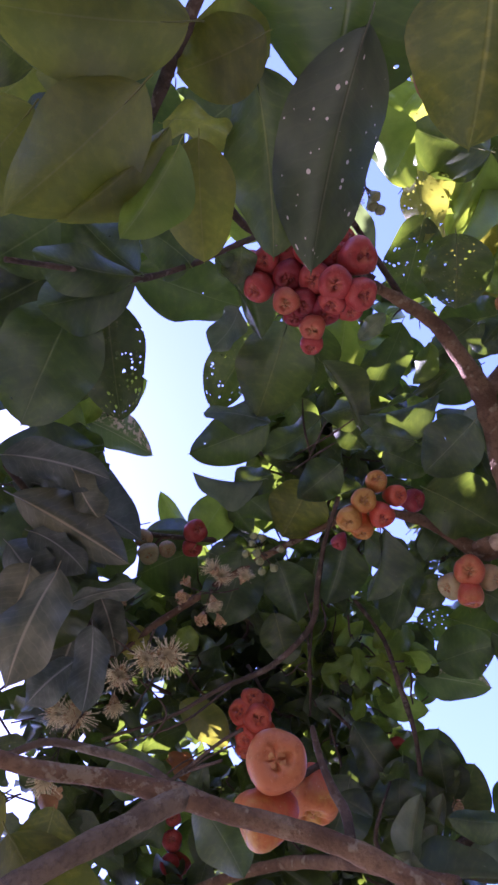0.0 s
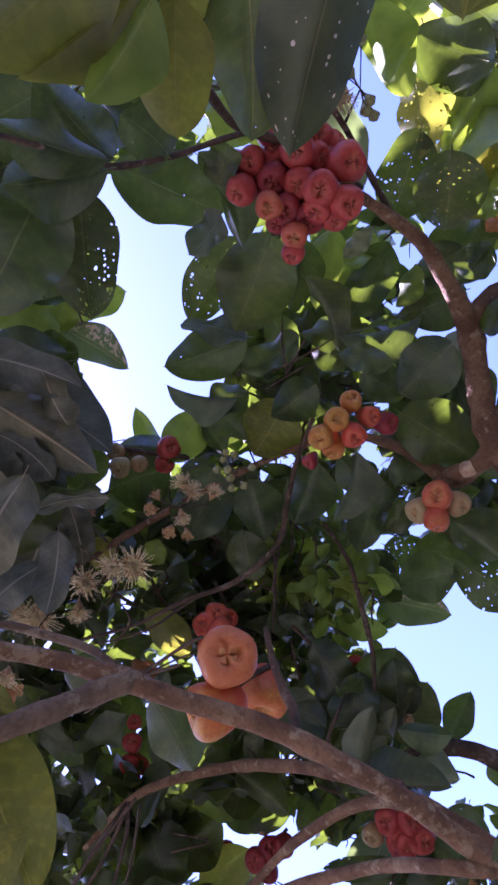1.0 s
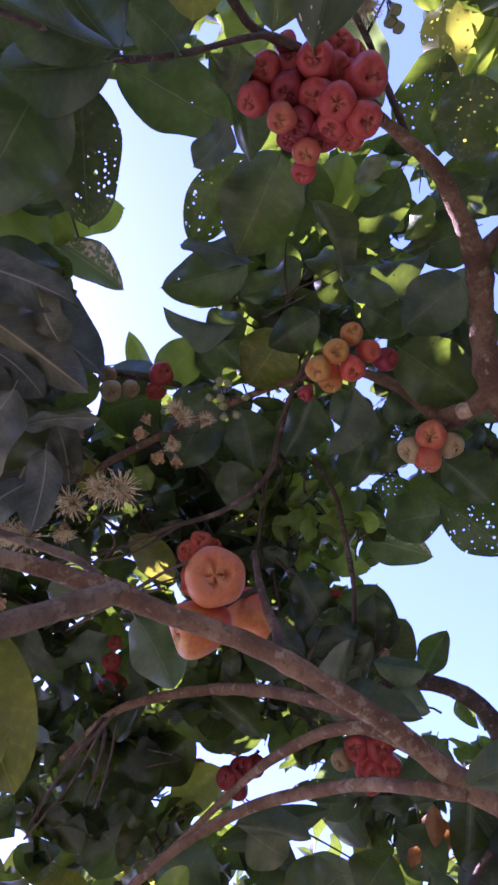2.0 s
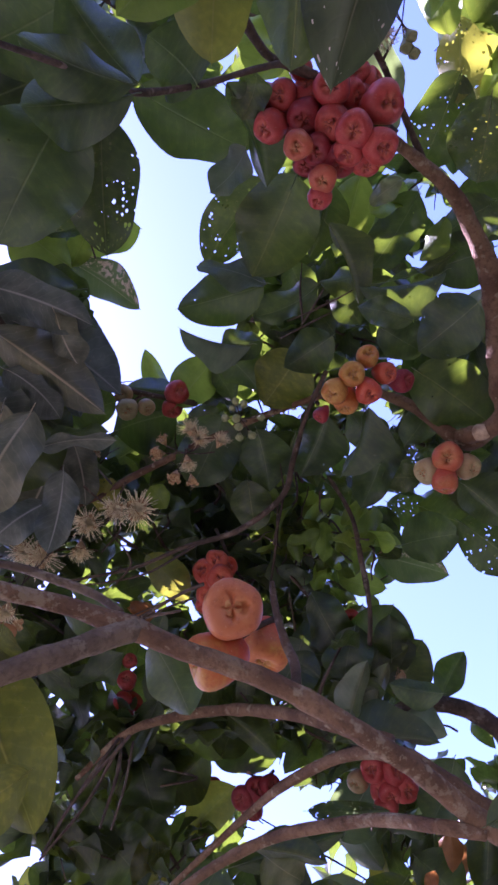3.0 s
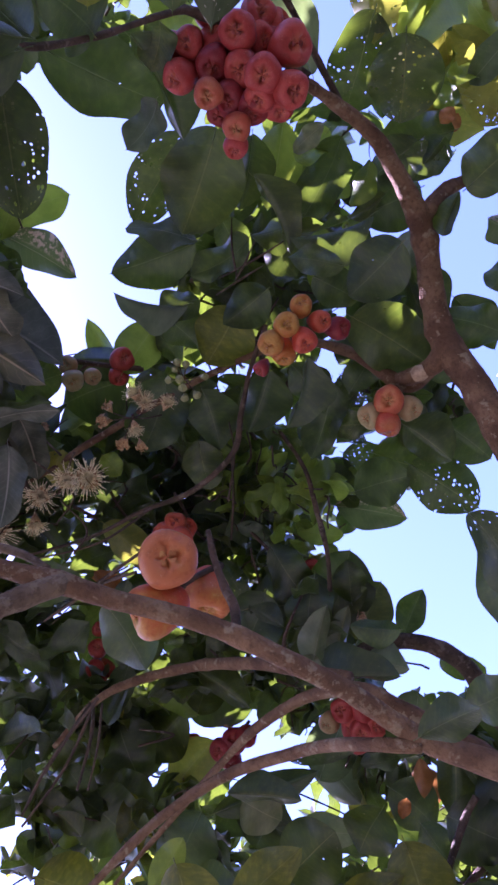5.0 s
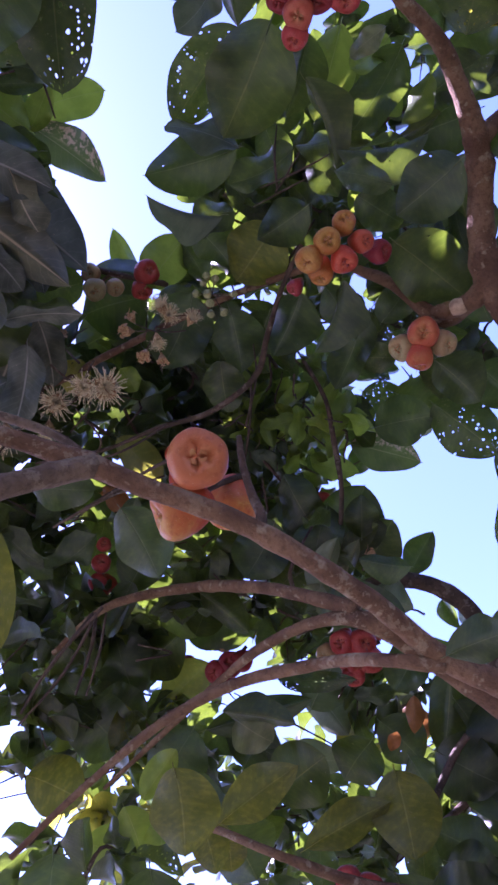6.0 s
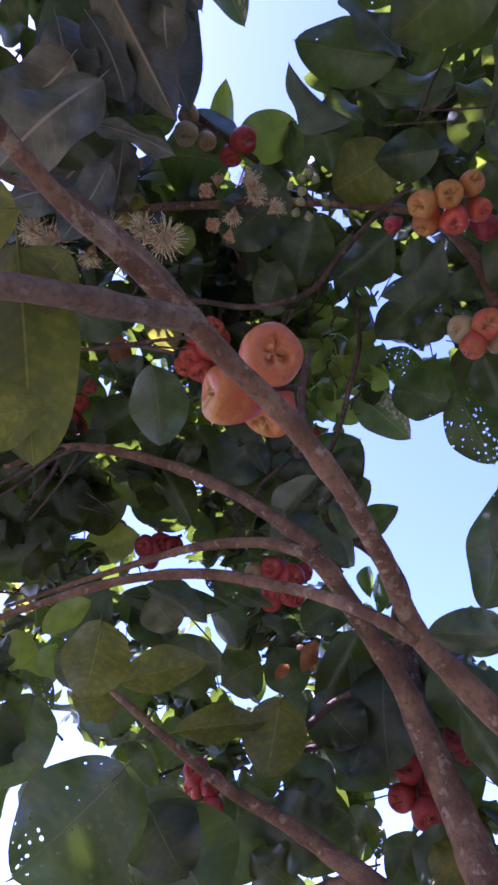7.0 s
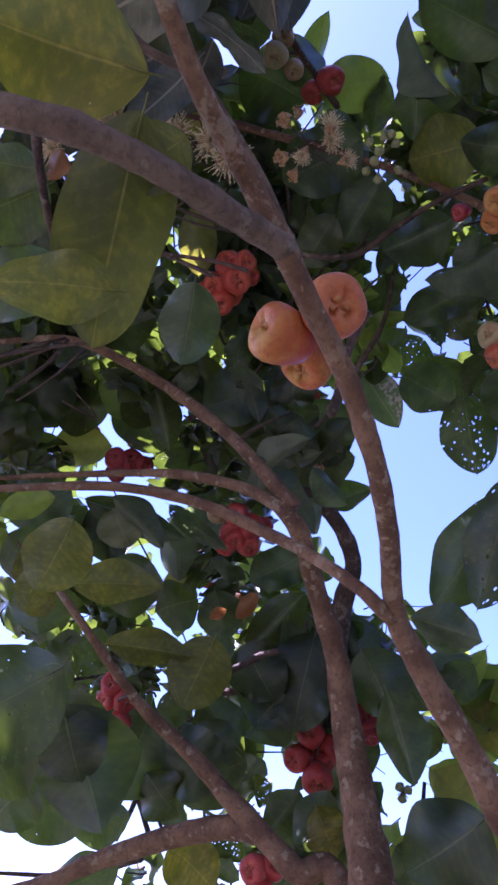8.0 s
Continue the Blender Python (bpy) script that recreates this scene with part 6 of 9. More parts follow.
apple(smr, (0.128, 0.564, 2.902), (-0.12, 0.25, -0.96), 0.0448, "red")
unr = cluster("three round unripe fruits", (0.068, 0.535, 2.919), [(0.0679, 0.5352, 2.9192, 0.004), (0.0558, 0.5407, 2.9135, 0.0032), (0.0436, 0.5461, 2.8999, 0.002)])
apple(unr, (0.026, 0.532, 2.922), (-0.41, -0.41, -0.82), 0.0398, "unripe")
apple(unr, (0.032, 0.555, 2.889), (-0.04, -0.15, -0.99), 0.0467, "unripe")
apple(unr, (0.073, 0.552, 2.889), (0.24, -0.09, -0.97), 0.0368, "unripe")
rlow = cluster("string of small red rose apples", (-0.007, 1.082, 2.52), [(-0.0066, 1.0818, 2.5203, 0.004), (-0.0033, 1.0783, 2.5659, 0.0032), (0, 1.0749, 2.6034, 0.002)])
apple(rlow, (0.008, 1.03, 2.646), (0.06, -0.9, -0.42), 0.0319, "red")
apple(rlow, (-0.001, 1.058, 2.619), (-0.03, -0.91, -0.41), 0.0417, "red")
apple(rlow, (-0.012, 1.078, 2.583), (-0.21, -0.32, -0.92), 0.0390, "red")
apple(rlow, (0.01, 1.105, 2.598), (0.18, 0, -0.98), 0.0373, "red")
apple(rlow, (-0.006, 1.103, 2.571), (-0.06, -0.14, -0.99), 0.0319, "red")
rq6 = cluster("bunch of red rose apples with a dry calyx", (0.516, 1.041, 2.358), [(0.5157, 1.0411, 2.3584, 0.004), (0.4903, 1.0566, 2.3467, 0.0032), (0.465, 1.072, 2.3271, 0.002)])
apple(rq6, (0.446, 1.064, 2.336), (-0.63, -0.66, -0.41), 0.0504, "red")
apple(rq6, (0.482, 1.057, 2.322), (0.14, -0.74, -0.65), 0.0550, "red")
apple(rq6, (0.467, 1.083, 2.297), (-0.18, -0.29, -0.94), 0.0458, "red")
apple(rq6, (0.51, 1.057, 2.34), (0.27, -0.77, -0.58), 0.0395, "red")
apple(rq6, (0.419, 1.098, 2.34), (-0.75, -0.31, -0.58), 0.0418, "unripe")
rb = cluster("red rose apples in the shade, shade put into their colour", (0.289, 1.196, 2.459), [(0.2891, 1.1964, 2.459, 0.004), (0.2674, 1.2132, 2.449, 0.0032), (0.2457, 1.23, 2.4311, 0.002)])
apple(rb, (0.219, 1.229, 2.43), (-0.58, -0.54, -0.61), 0.0498, "red_shaded")
apple(rb, (0.25, 1.219, 2.437), (0.06, -0.93, -0.37), 0.0550, "red_shaded")
apple(rb, (0.276, 1.214, 2.438), (0.34, -0.78, -0.53), 0.0472, "red_shaded")
apple(rb, (0.238, 1.258, 2.419), (-0.26, -0.11, -0.96), 0.0451, "red_shaded")
rl2 = cluster("single red rose apple on a thin twig", (0.685, 1.42, 2.397), [(0.6847, 1.42, 2.3972, 0.004), (0.6498, 1.4336, 2.4076, 0.0032), (0.615, 1.4471, 2.41, 0.002)])
apple(rl2, (0.615, 1.447, 2.41), (-0.3, -0.64, -0.71), 0.0501, "red")
rfar = cluster("single red rose apple beside dark leaves", (0.469, 0.921, 2.52), [(0.469, 0.9207, 2.5201, 0.004), (0.4591, 0.9003, 2.5334, 0.0032), (0.4492, 0.8799, 2.5388, 0.002)])
apple(rfar, (0.449, 0.88, 2.539), (-0.3, -0.4, -0.87), 0.0436, "red")
r8 = cluster("bunch of red rose apples behind the main stem", (0.793, 1.127, 2.101), [(0.7931, 1.1272, 2.1011, 0.004), (0.7914, 1.1416, 2.0513, 0.0032), (0.7897, 1.1559, 1.9935, 0.002)])
apple(r8, (0.767, 1.154, 2.029), (-0.79, -0.61, -0.04), 0.0557, "red")
apple(r8, (0.76, 1.179, 1.982), (-0.77, -0.2, -0.6), 0.0533, "red")
apple(r8, (0.788, 1.143, 1.948), (-0.35, -0.53, -0.77), 0.0598, "red")
apple(r8, (0.819, 1.144, 2.018), (-0.04, -0.97, -0.23), 0.0540, "red")
apple(r8, (0.814, 1.159, 1.991), (0.16, -0.64, -0.75), 0.0442, "red")
r9 = cluster("red rose apples between the stems, coloured darker for shade", (0.796, 1.049, 2.109), [(0.7959, 1.0492, 2.1093, 0.004), (0.8117, 1.0537, 2.0839, 0.0032), (0.8275, 1.0582, 2.0506, 0.002)])
apple(r9, (0.817, 1.054, 2.063), (-0.78, -0.61, -0.11), 0.0546, "red_shaded")
apple(r9, (0.838, 1.062, 2.039), (-0.11, -0.36, -0.93), 0.0478, "red_shaded")
r10 = cluster("shaded red rose apples by the lower branch", (0.318, 1.007, 1.909), [(0.3179, 1.0073, 1.9088, 0.004), (0.3444, 1.1035, 1.9359, 0.0032), (0.3708, 1.1997, 1.955, 0.002)])
apple(r10, (0.354, 1.195, 1.979), (-0.63, -0.78, -0.07), 0.0447, "red")
apple(r10, (0.383, 1.19, 1.96), (0.14, -0.94, -0.31), 0.0447, "red")
apple(r10, (0.358, 1.213, 1.956), (-0.77, -0.28, -0.58), 0.0386, "red")
apple(r10, (0.389, 1.2, 1.925), (0.01, -0.55, -0.83), 0.0383, "red")
r11 = cluster("red rose apples in the lower crown, coloured darker for shade", (0.749, 1.371, 2.213), [(0.7488, 1.3709, 2.2131, 0.004), (0.7495, 1.3873, 2.1804, 0.0032), (0.7502, 1.4038, 2.1396, 0.002)])
apple(r11, (0.746, 1.394, 2.169), (-0.51, -0.86, -0.02), 0.0501, "red_shaded")
apple(r11, (0.755, 1.414, 2.11), (-0.25, -0.35, -0.9), 0.0473, "red_shaded")
r12 = cluster("red rose apples at the lower branch", (0.671, 1.07, 1.802), [(0.6707, 1.07, 1.8017, 0.004), (0.663, 1.0805, 1.7835, 0.0032), (0.6552, 1.0909, 1.7572, 0.002)])
apple(r12, (0.643, 1.099, 1.763), (-0.92, -0.33, -0.2), 0.0490, "red")
apple(r12, (0.666, 1.08, 1.773), (-0.17, -0.99, -0.01), 0.0426, "red")
apple(r12, (0.657, 1.094, 1.736), (-0.34, -0.44, -0.83), 0.0426, "red")
r13 = cluster("green and red fruits on the middle branch", (0.28, 1.219, 2.42), [(0.2796, 1.2189, 2.4205, 0.004), (0.2659, 1.2498, 2.4742, 0.0032), (0.2521, 1.2808, 2.5199, 0.002)])
apple(r13, (0.234, 1.273, 2.537), (-0.56, -0.74, -0.37), 0.0288, "unripe")
apple(r13, (0.257, 1.273, 2.528), (0.08, -0.93, -0.36), 0.0314, "unripe")
apple(r13, (0.266, 1.296, 2.495), (0.06, -0.25, -0.97), 0.0367, "red")
r14 = cluster("red rose apples against the sky", (0.219, 1.363, 2.541), [(0.2188, 1.3634, 2.5413, 0.004), (0.1902, 1.3627, 2.5522, 0.0032), (0.1617, 1.3621, 2.555, 0.002)])
apple(r14, (0.145, 1.365, 2.554), (-0.57, -0.44, -0.69), 0.0473, "red")
apple(r14, (0.178, 1.359, 2.556), (0.44, -0.65, -0.62), 0.0417, "red")
r15 = cluster("ribbed red rose apples", (0.515, 1.054, 2.318), [(0.5149, 1.0537, 2.3176, 0.004), (0.4926, 1.0715, 2.3197, 0.0032), (0.4702, 1.0892, 2.3138, 0.002)])
apple(r15, (0.463, 1.089, 2.311), (-0.62, -0.44, -0.65), 0.0573, "red")
apple(r15, (0.496, 1.08, 2.298), (0.12, -0.59, -0.8), 0.0504, "red")
apple(r15, (0.46, 1.106, 2.289), (-0.39, -0.2, -0.9), 0.0458, "red")
apple(r15, (0.462, 1.082, 2.357), (-0.53, -0.83, -0.19), 0.0418, "red")

# flowers
fl1 = flower_head("cream flower tufts and empty cups on the bough", (0.128, 0.504, 2.607), [(0.1278, 0.5042, 2.6065, 0.0022), (0.128, 0.5152, 2.6207, 0.0018), (0.1281, 0.5262, 2.6349, 0.0012)])
branch(fl1, [(0.1281, 0.5262, 2.6349, 0.0011), (0.1457, 0.5271, 2.6463, 0.001), (0.1591, 0.5213, 2.6574, 0.0012)], TWIG, sides=5, lump=0, steps=3, name="stalk")
flower(fl1, (0.141, 0.493, 2.657), (-0.53, -0.85, -0.02), 0.0509, 1)
branch(fl1, [(0.1281, 0.5262, 2.6349, 0.0011), (0.1363, 0.5334, 2.6503, 0.001), (0.1464, 0.5335, 2.6625, 0.0012)], TWIG, sides=5, lump=0, steps=3, name="stalk")
flower(fl1, (0.154, 0.505, 2.649), (0.23, -0.88, -0.41), 0.0495)
branch(fl1, [(0.1281, 0.5262, 2.6349, 0.0011), (0.1539, 0.5343, 2.6426, 0.001), (0.1825, 0.5352, 2.6481, 0.0012)], TWIG, sides=5, lump=0, steps=3, name="stalk")
flower(fl1, (0.192, 0.51, 2.641), (0.35, -0.9, -0.26), 0.0424, 1)
branch(fl1, [(0.1281, 0.5262, 2.6349, 0.0011), (0.1278, 0.5237, 2.6441, 0.001), (0.1281, 0.525, 2.6462, 0.0012)], TWIG, sides=5, lump=0, steps=3, name="stalk")
flower(fl1, (0.13, 0.538, 2.622), (0.07, 0.47, -0.88), 0.0421, 1)
branch(fl1, [(0.1281, 0.5262, 2.6349, 0.0011), (0.1142, 0.5302, 2.6432, 0.001), (0.0943, 0.5315, 2.6468, 0.0012)], TWIG, sides=5, lump=0, steps=3, name="stalk")
spent(fl1, (0.077, 0.524, 2.634), (-0.75, -0.34, -0.57), 0.0505)
branch(fl1, [(0.1281, 0.5262, 2.6349, 0.0011), (0.1213, 0.5423, 2.6373, 0.001), (0.112, 0.5592, 2.6321, 0.0012)], TWIG, sides=5, lump=0, steps=3, name="stalk")
spent(fl1, (0.105, 0.561, 2.611), (-0.31, 0.09, -0.95), 0.0505)
branch(fl1, [(0.1281, 0.5262, 2.6349, 0.0011), (0.1315, 0.5421, 2.6318, 0.001), (0.1353, 0.5611, 2.6213, 0.0012)], TWIG, sides=5, lump=0, steps=3, name="stalk")
spent(fl1, (0.136, 0.568, 2.603), (0.05, 0.38, -0.93), 0.0433)
branch(fl1, [(0.1281, 0.5262, 2.6349, 0.0011), (0.1138, 0.5303, 2.6521, 0.001), (0.0964, 0.5274, 2.6675, 0.0012)], TWIG, sides=5, lump=0, steps=3, name="stalk")
spent(fl1, (0.089, 0.511, 2.663), (-0.39, -0.89, -0.23), 0.0419)
fl2 = flower_head("cluster of round green flower buds", (0.227, 0.445, 2.589), [(0.2272, 0.4452, 2.5886, 0.0022), (0.2268, 0.4539, 2.6119, 0.0018), (0.2263, 0.4626, 2.6352, 0.0012)])
branch(fl2, [(0.2263, 0.4626, 2.6352, 0.0011), (0.2249, 0.4565, 2.6446, 0.001), (0.2213, 0.4429, 2.6522, 0.0012)], TWIG, sides=5, lump=0, steps=3, name="stalk")
bud(fl2, (0.219, 0.436, 2.651), (-0.28, -0.93, -0.22), 0.0153)
branch(fl2, [(0.2263, 0.4626, 2.6352, 0.0011), (0.2291, 0.4582, 2.643, 0.001), (0.2325, 0.4462, 2.6486, 0.0012)], TWIG, sides=5, lump=0, steps=3, name="stalk")
bud(fl2, (0.233, 0.44, 2.647), (0.08, -0.96, -0.27), 0.0153)
branch(fl2, [(0.2263, 0.4626, 2.6352, 0.0011), (0.2196, 0.4648, 2.6415, 0.001), (0.2061, 0.4647, 2.6443, 0.0012)], TWIG, sides=5, lump=0, steps=3, name="stalk")
bud(fl2, (0.2, 0.463, 2.641), (-0.86, -0.3, -0.43), 0.0153)
branch(fl2, [(0.2263, 0.4626, 2.6352, 0.0011), (0.2259, 0.4638, 2.6379, 0.001), (0.2214, 0.4618, 2.6345, 0.0012)], TWIG, sides=5, lump=0, steps=3, name="stalk")
bud(fl2, (0.218, 0.459, 2.629), (-0.51, -0.41, -0.76), 0.0162)
branch(fl2, [(0.2263, 0.4626, 2.6352, 0.0011), (0.2258, 0.4665, 2.6359, 0.001), (0.2231, 0.4711, 2.6289, 0.0012)], TWIG, sides=5, lump=0, steps=3, name="stalk")
bud(fl2, (0.221, 0.472, 2.622), (-0.28, 0.09, -0.96), 0.0162)
branch(fl2, [(0.2263, 0.4626, 2.6352, 0.0011), (0.2336, 0.474, 2.6344, 0.001), (0.2431, 0.4875, 2.6262, 0.0012)], TWIG, sides=5, lump=0, steps=3, name="stalk")
bud(fl2, (0.245, 0.489, 2.619), (0.28, 0.26, -0.92), 0.0164)
branch(fl2, [(0.2263, 0.4626, 2.6352, 0.0011), (0.226, 0.4747, 2.6354, 0.001), (0.2241, 0.4899, 2.6283, 0.0012)], TWIG, sides=5, lump=0, steps=3, name="stalk")
bud(fl2, (0.223, 0.493, 2.622), (-0.19, 0.39, -0.9), 0.0153)
branch(fl2, [(0.2263, 0.4626, 2.6352, 0.0011), (0.2401, 0.4658, 2.6416, 0.001), (0.2598, 0.4667, 2.6432, 0.0012)], TWIG, sides=5, lump=0, steps=3, name="stalk")
bud(fl2, (0.265, 0.465, 2.639), (0.74, -0.29, -0.6), 0.0144)
branch(fl2, [(0.2263, 0.4626, 2.6352, 0.0011), (0.2235, 0.4606, 2.6425, 0.001), (0.2163, 0.4522, 2.648, 0.0012)], TWIG, sides=5, lump=0, steps=3, name="stalk")
bud(fl2, (0.213, 0.447, 2.647), (-0.55, -0.8, -0.22), 0.0133)
fl3 = flower_head("open starry cream flowers", (0.019, 0.565, 2.612), [(0.0193, 0.5647, 2.6118, 0.0022), (-0.0006, 0.5961, 2.5967, 0.0018), (-0.0205, 0.6275, 2.5817, 0.0012)])
branch(fl3, [(-0.0205, 0.6275, 2.5817, 0.0011), (0.0056, 0.6211, 2.5947, 0.001), (0.0322, 0.6112, 2.6006, 0.0012)], TWIG, sides=5, lump=0, steps=3, name="stalk")
flower(fl3, (0.035, 0.595, 2.569), (0.08, -0.45, -0.89), 0.0792)
branch(fl3, [(-0.0205, 0.6275, 2.5817, 0.0011), (-0.0039, 0.6221, 2.6004, 0.001), (0.0099, 0.6139, 2.6121, 0.0012)], TWIG, sides=5, lump=0, steps=3, name="stalk")
flower(fl3, (0, 0.604, 2.587), (-0.35, -0.35, -0.87), 0.0640)
branch(fl3, [(-0.0205, 0.6275, 2.5817, 0.0011), (-0.0291, 0.6368, 2.6032, 0.001), (-0.0402, 0.6431, 2.6178, 0.0012)], TWIG, sides=5, lump=0, steps=3, name="stalk")
flower(fl3, (-0.05, 0.631, 2.591), (-0.31, -0.37, -0.87), 0.0692)
branch(fl3, [(-0.0205, 0.6275, 2.5817, 0.0011), (-0.043, 0.6476, 2.5957, 0.001), (-0.0659, 0.6706, 2.6023, 0.0012)], TWIG, sides=5, lump=0, steps=3, name="stalk")
flower(fl3, (-0.067, 0.679, 2.58), (-0.04, 0.37, -0.93), 0.0532, 1)
fl4 = flower_head("pale flowers below the bough", (-0.094, 0.659, 2.592), [(-0.094, 0.659, 2.5922, 0.0022), (-0.1271, 0.672, 2.5486, 0.0018), (-0.1602, 0.6851, 2.505, 0.0012)])
branch(fl4, [(-0.1602, 0.6851, 2.505, 0.0011), (-0.1456, 0.6959, 2.556, 0.001), (-0.1317, 0.7019, 2.6008, 0.0012)], TWIG, sides=5, lump=0, steps=3, name="stalk")
flower(fl4, (-0.134, 0.68, 2.572), (-0.08, -0.61, -0.79), 0.0809)
branch(fl4, [(-0.1602, 0.6851, 2.505, 0.0011), (-0.1549, 0.693, 2.5618, 0.001), (-0.1528, 0.6969, 2.6126, 0.0012)], TWIG, sides=5, lump=0, steps=3, name="stalk")
flower(fl4, (-0.165, 0.682, 2.591), (-0.41, -0.51, -0.76), 0.0648)
branch(fl4, [(-0.1602, 0.6851, 2.505, 0.0011), (-0.166, 0.6975, 2.475, 0.001), (-0.1691, 0.7064, 2.4382, 0.0012)], TWIG, sides=5, lump=0, steps=3, name="stalk")
spent(fl4, (-0.163, 0.698, 2.423), (0.32, -0.44, -0.84), 0.0413)
branch(fl4, [(-0.1602, 0.6851, 2.505, 0.0011), (-0.1668, 0.6823, 2.4869, 0.001), (-0.1746, 0.6798, 2.4608, 0.0012)], TWIG, sides=5, lump=0, steps=3, name="stalk")
flower(fl4, (-0.179, 0.681, 2.435), (-0.15, 0.03, -0.99), 0.0589, 1)
fl5 = flower_head("pale flower hanging above the red fruit", (0.391, -0.102, 2.568), [(0.3912, -0.1019, 2.5678, 0.0022), (0.4032, -0.1246, 2.5711, 0.0018), (0.4153, -0.1473, 2.5743, 0.0012)])
branch(fl5, [(0.4153, -0.1473, 2.5743, 0.0011), (0.4024, -0.1597, 2.5827, 0.001), (0.3883, -0.1658, 2.5865, 0.0012)], TWIG, sides=5, lump=0, steps=3, name="stalk")
flower(fl5, (0.383, -0.142, 2.569), (-0.17, 0.8, -0.58), 0.0666, 1)
branch(fl5, [(0.4153, -0.1473, 2.5743, 0.0011), (0.4164, -0.1724, 2.5791, 0.001), (0.4153, -0.2033, 2.5787, 0.0012)], TWIG, sides=5, lump=0, steps=3, name="stalk")
bud(fl5, (0.413, -0.209, 2.574), (-0.27, -0.71, -0.65), 0.0165)
branch(fl5, [(0.4153, -0.1473, 2.5743, 0.0011), (0.4201, -0.1449, 2.5797, 0.001), (0.4276, -0.1377, 2.5794, 0.0012)], TWIG, sides=5, lump=0, steps=3, name="stalk")
bud(fl5, (0.43, -0.133, 2.573), (0.33, 0.61, -0.72), 0.0183)
branch(fl5, [(0.4153, -0.1473, 2.5743, 0.0011), (0.4202, -0.1404, 2.5804, 0.001), (0.4256, -0.1273, 2.5814, 0.0012)], TWIG, sides=5, lump=0, steps=3, name="stalk")
bud(fl5, (0.426, -0.12, 2.576), (0.04, 0.78, -0.63), 0.0202)
branch(fl5, [(0.4153, -0.1473, 2.5743, 0.0011), (0.4248, -0.1356, 2.5787, 0.001), (0.4356, -0.1184, 2.5774, 0.0012)], TWIG, sides=5, lump=0, steps=3, name="stalk")
bud(fl5, (0.437, -0.113, 2.572), (0.16, 0.69, -0.7), 0.0183)
branch(fl5, [(0.4153, -0.1473, 2.5743, 0.0011), (0.4138, -0.1528, 2.5815, 0.001), (0.4069, -0.1631, 2.5853, 0.0012)], TWIG, sides=5, lump=0, steps=3, name="stalk")
bud(fl5, (0.402, -0.168, 2.582), (-0.68, -0.6, -0.42), 0.0165)
fl6 = flower_head("dried brown flower cups", (0.477, 0.908, 2.374), [(0.4773, 0.9083, 2.3741, 0.0022), (0.4847, 0.8915, 2.3718, 0.0018), (0.4921, 0.8747, 2.3696, 0.0012)])
branch(fl6, [(0.4921, 0.8747, 2.3696, 0.0011), (0.4985, 0.8838, 2.3707, 0.001), (0.5002, 0.8866, 2.373, 0.0012)], TWIG, sides=5, lump=0, steps=3, name="stalk")
spent(fl6, (0.488, 0.871, 2.376), (-0.6, -0.78, 0.17), 0.0447)
branch(fl6, [(0.4921, 0.8747, 2.3696, 0.0011), (0.4913, 0.883, 2.3775, 0.001), (0.4922, 0.8874, 2.3785, 0.0012)], TWIG, sides=5, lump=0, steps=3, name="stalk")
spent(fl6, (0.496, 0.879, 2.363), (0.21, -0.48, -0.85), 0.0404)
fl7 = flower_head("dry flower cups by the leaves", (-0.006, 0.587, 2.645), [(-0.0064, 0.5868, 2.6449, 0.0022), (-0.026, 0.592, 2.6989, 0.0018), (-0.0456, 0.5971, 2.753, 0.0012)])
branch(fl7, [(-0.0456, 0.5971, 2.753, 0.0011), (-0.0401, 0.6083, 2.7577, 0.001), (-0.0381, 0.6127, 2.7601, 0.0012)], TWIG, sides=5, lump=0, steps=3, name="stalk")
spent(fl7, (-0.047, 0.595, 2.754), (-0.45, -0.84, -0.3), 0.0458)
branch(fl7, [(-0.0456, 0.5971, 2.753, 0.0011), (-0.0475, 0.6028, 2.7598, 0.001), (-0.0452, 0.602, 2.7644, 0.0012)], TWIG, sides=5, lump=0, steps=3, name="stalk")
spent(fl7, (-0.035, 0.587, 2.759), (0.52, -0.81, -0.28), 0.0413)
branch(fl7, [(-0.0456, 0.5971, 2.753, 0.0011), (-0.0451, 0.6, 2.7615, 0.001), (-0.0474, 0.6047, 2.7627, 0.0012)], TWIG, sides=5, lump=0, steps=3, name="stalk")
spent(fl7, (-0.054, 0.609, 2.746), (-0.36, 0.22, -0.9), 0.0413)
fl8 = flower_head("tiny green buds on a thin twig", (0.946, 1.039, 1.982), [(0.9461, 1.0388, 1.9822, 0.0022), (0.939, 1.0505, 1.9719, 0.0018), (0.9319, 1.0621, 1.9617, 0.0012)])
branch(fl8, [(0.9319, 1.0621, 1.9617, 0.0011), (0.9366, 1.0654, 1.9622, 0.001), (0.934, 1.0671, 1.9655, 0.0012)], TWIG, sides=5, lump=0, steps=3, name="stalk")
bud(fl8, (0.926, 1.065, 1.969), (-0.92, -0.19, 0.36), 0.0196)
branch(fl8, [(0.9319, 1.0621, 1.9617, 0.0011), (0.9348, 1.0668, 1.9625, 0.001), (0.9373, 1.0636, 1.9646, 0.0012)], TWIG, sides=5, lump=0, steps=3, name="stalk")
bud(fl8, (0.937, 1.055, 1.966), (-0.06, -0.99, 0.16), 0.0184)
branch(fl8, [(0.9319, 1.0621, 1.9617, 0.0011), (0.9356, 1.0657, 1.9635, 0.001), (0.9362, 1.0674, 1.9581, 0.0012)], TWIG, sides=5, lump=0, steps=3, name="stalk")
bud(fl8, (0.933, 1.065, 1.951), (-0.39, -0.23, -0.89), 0.0184)

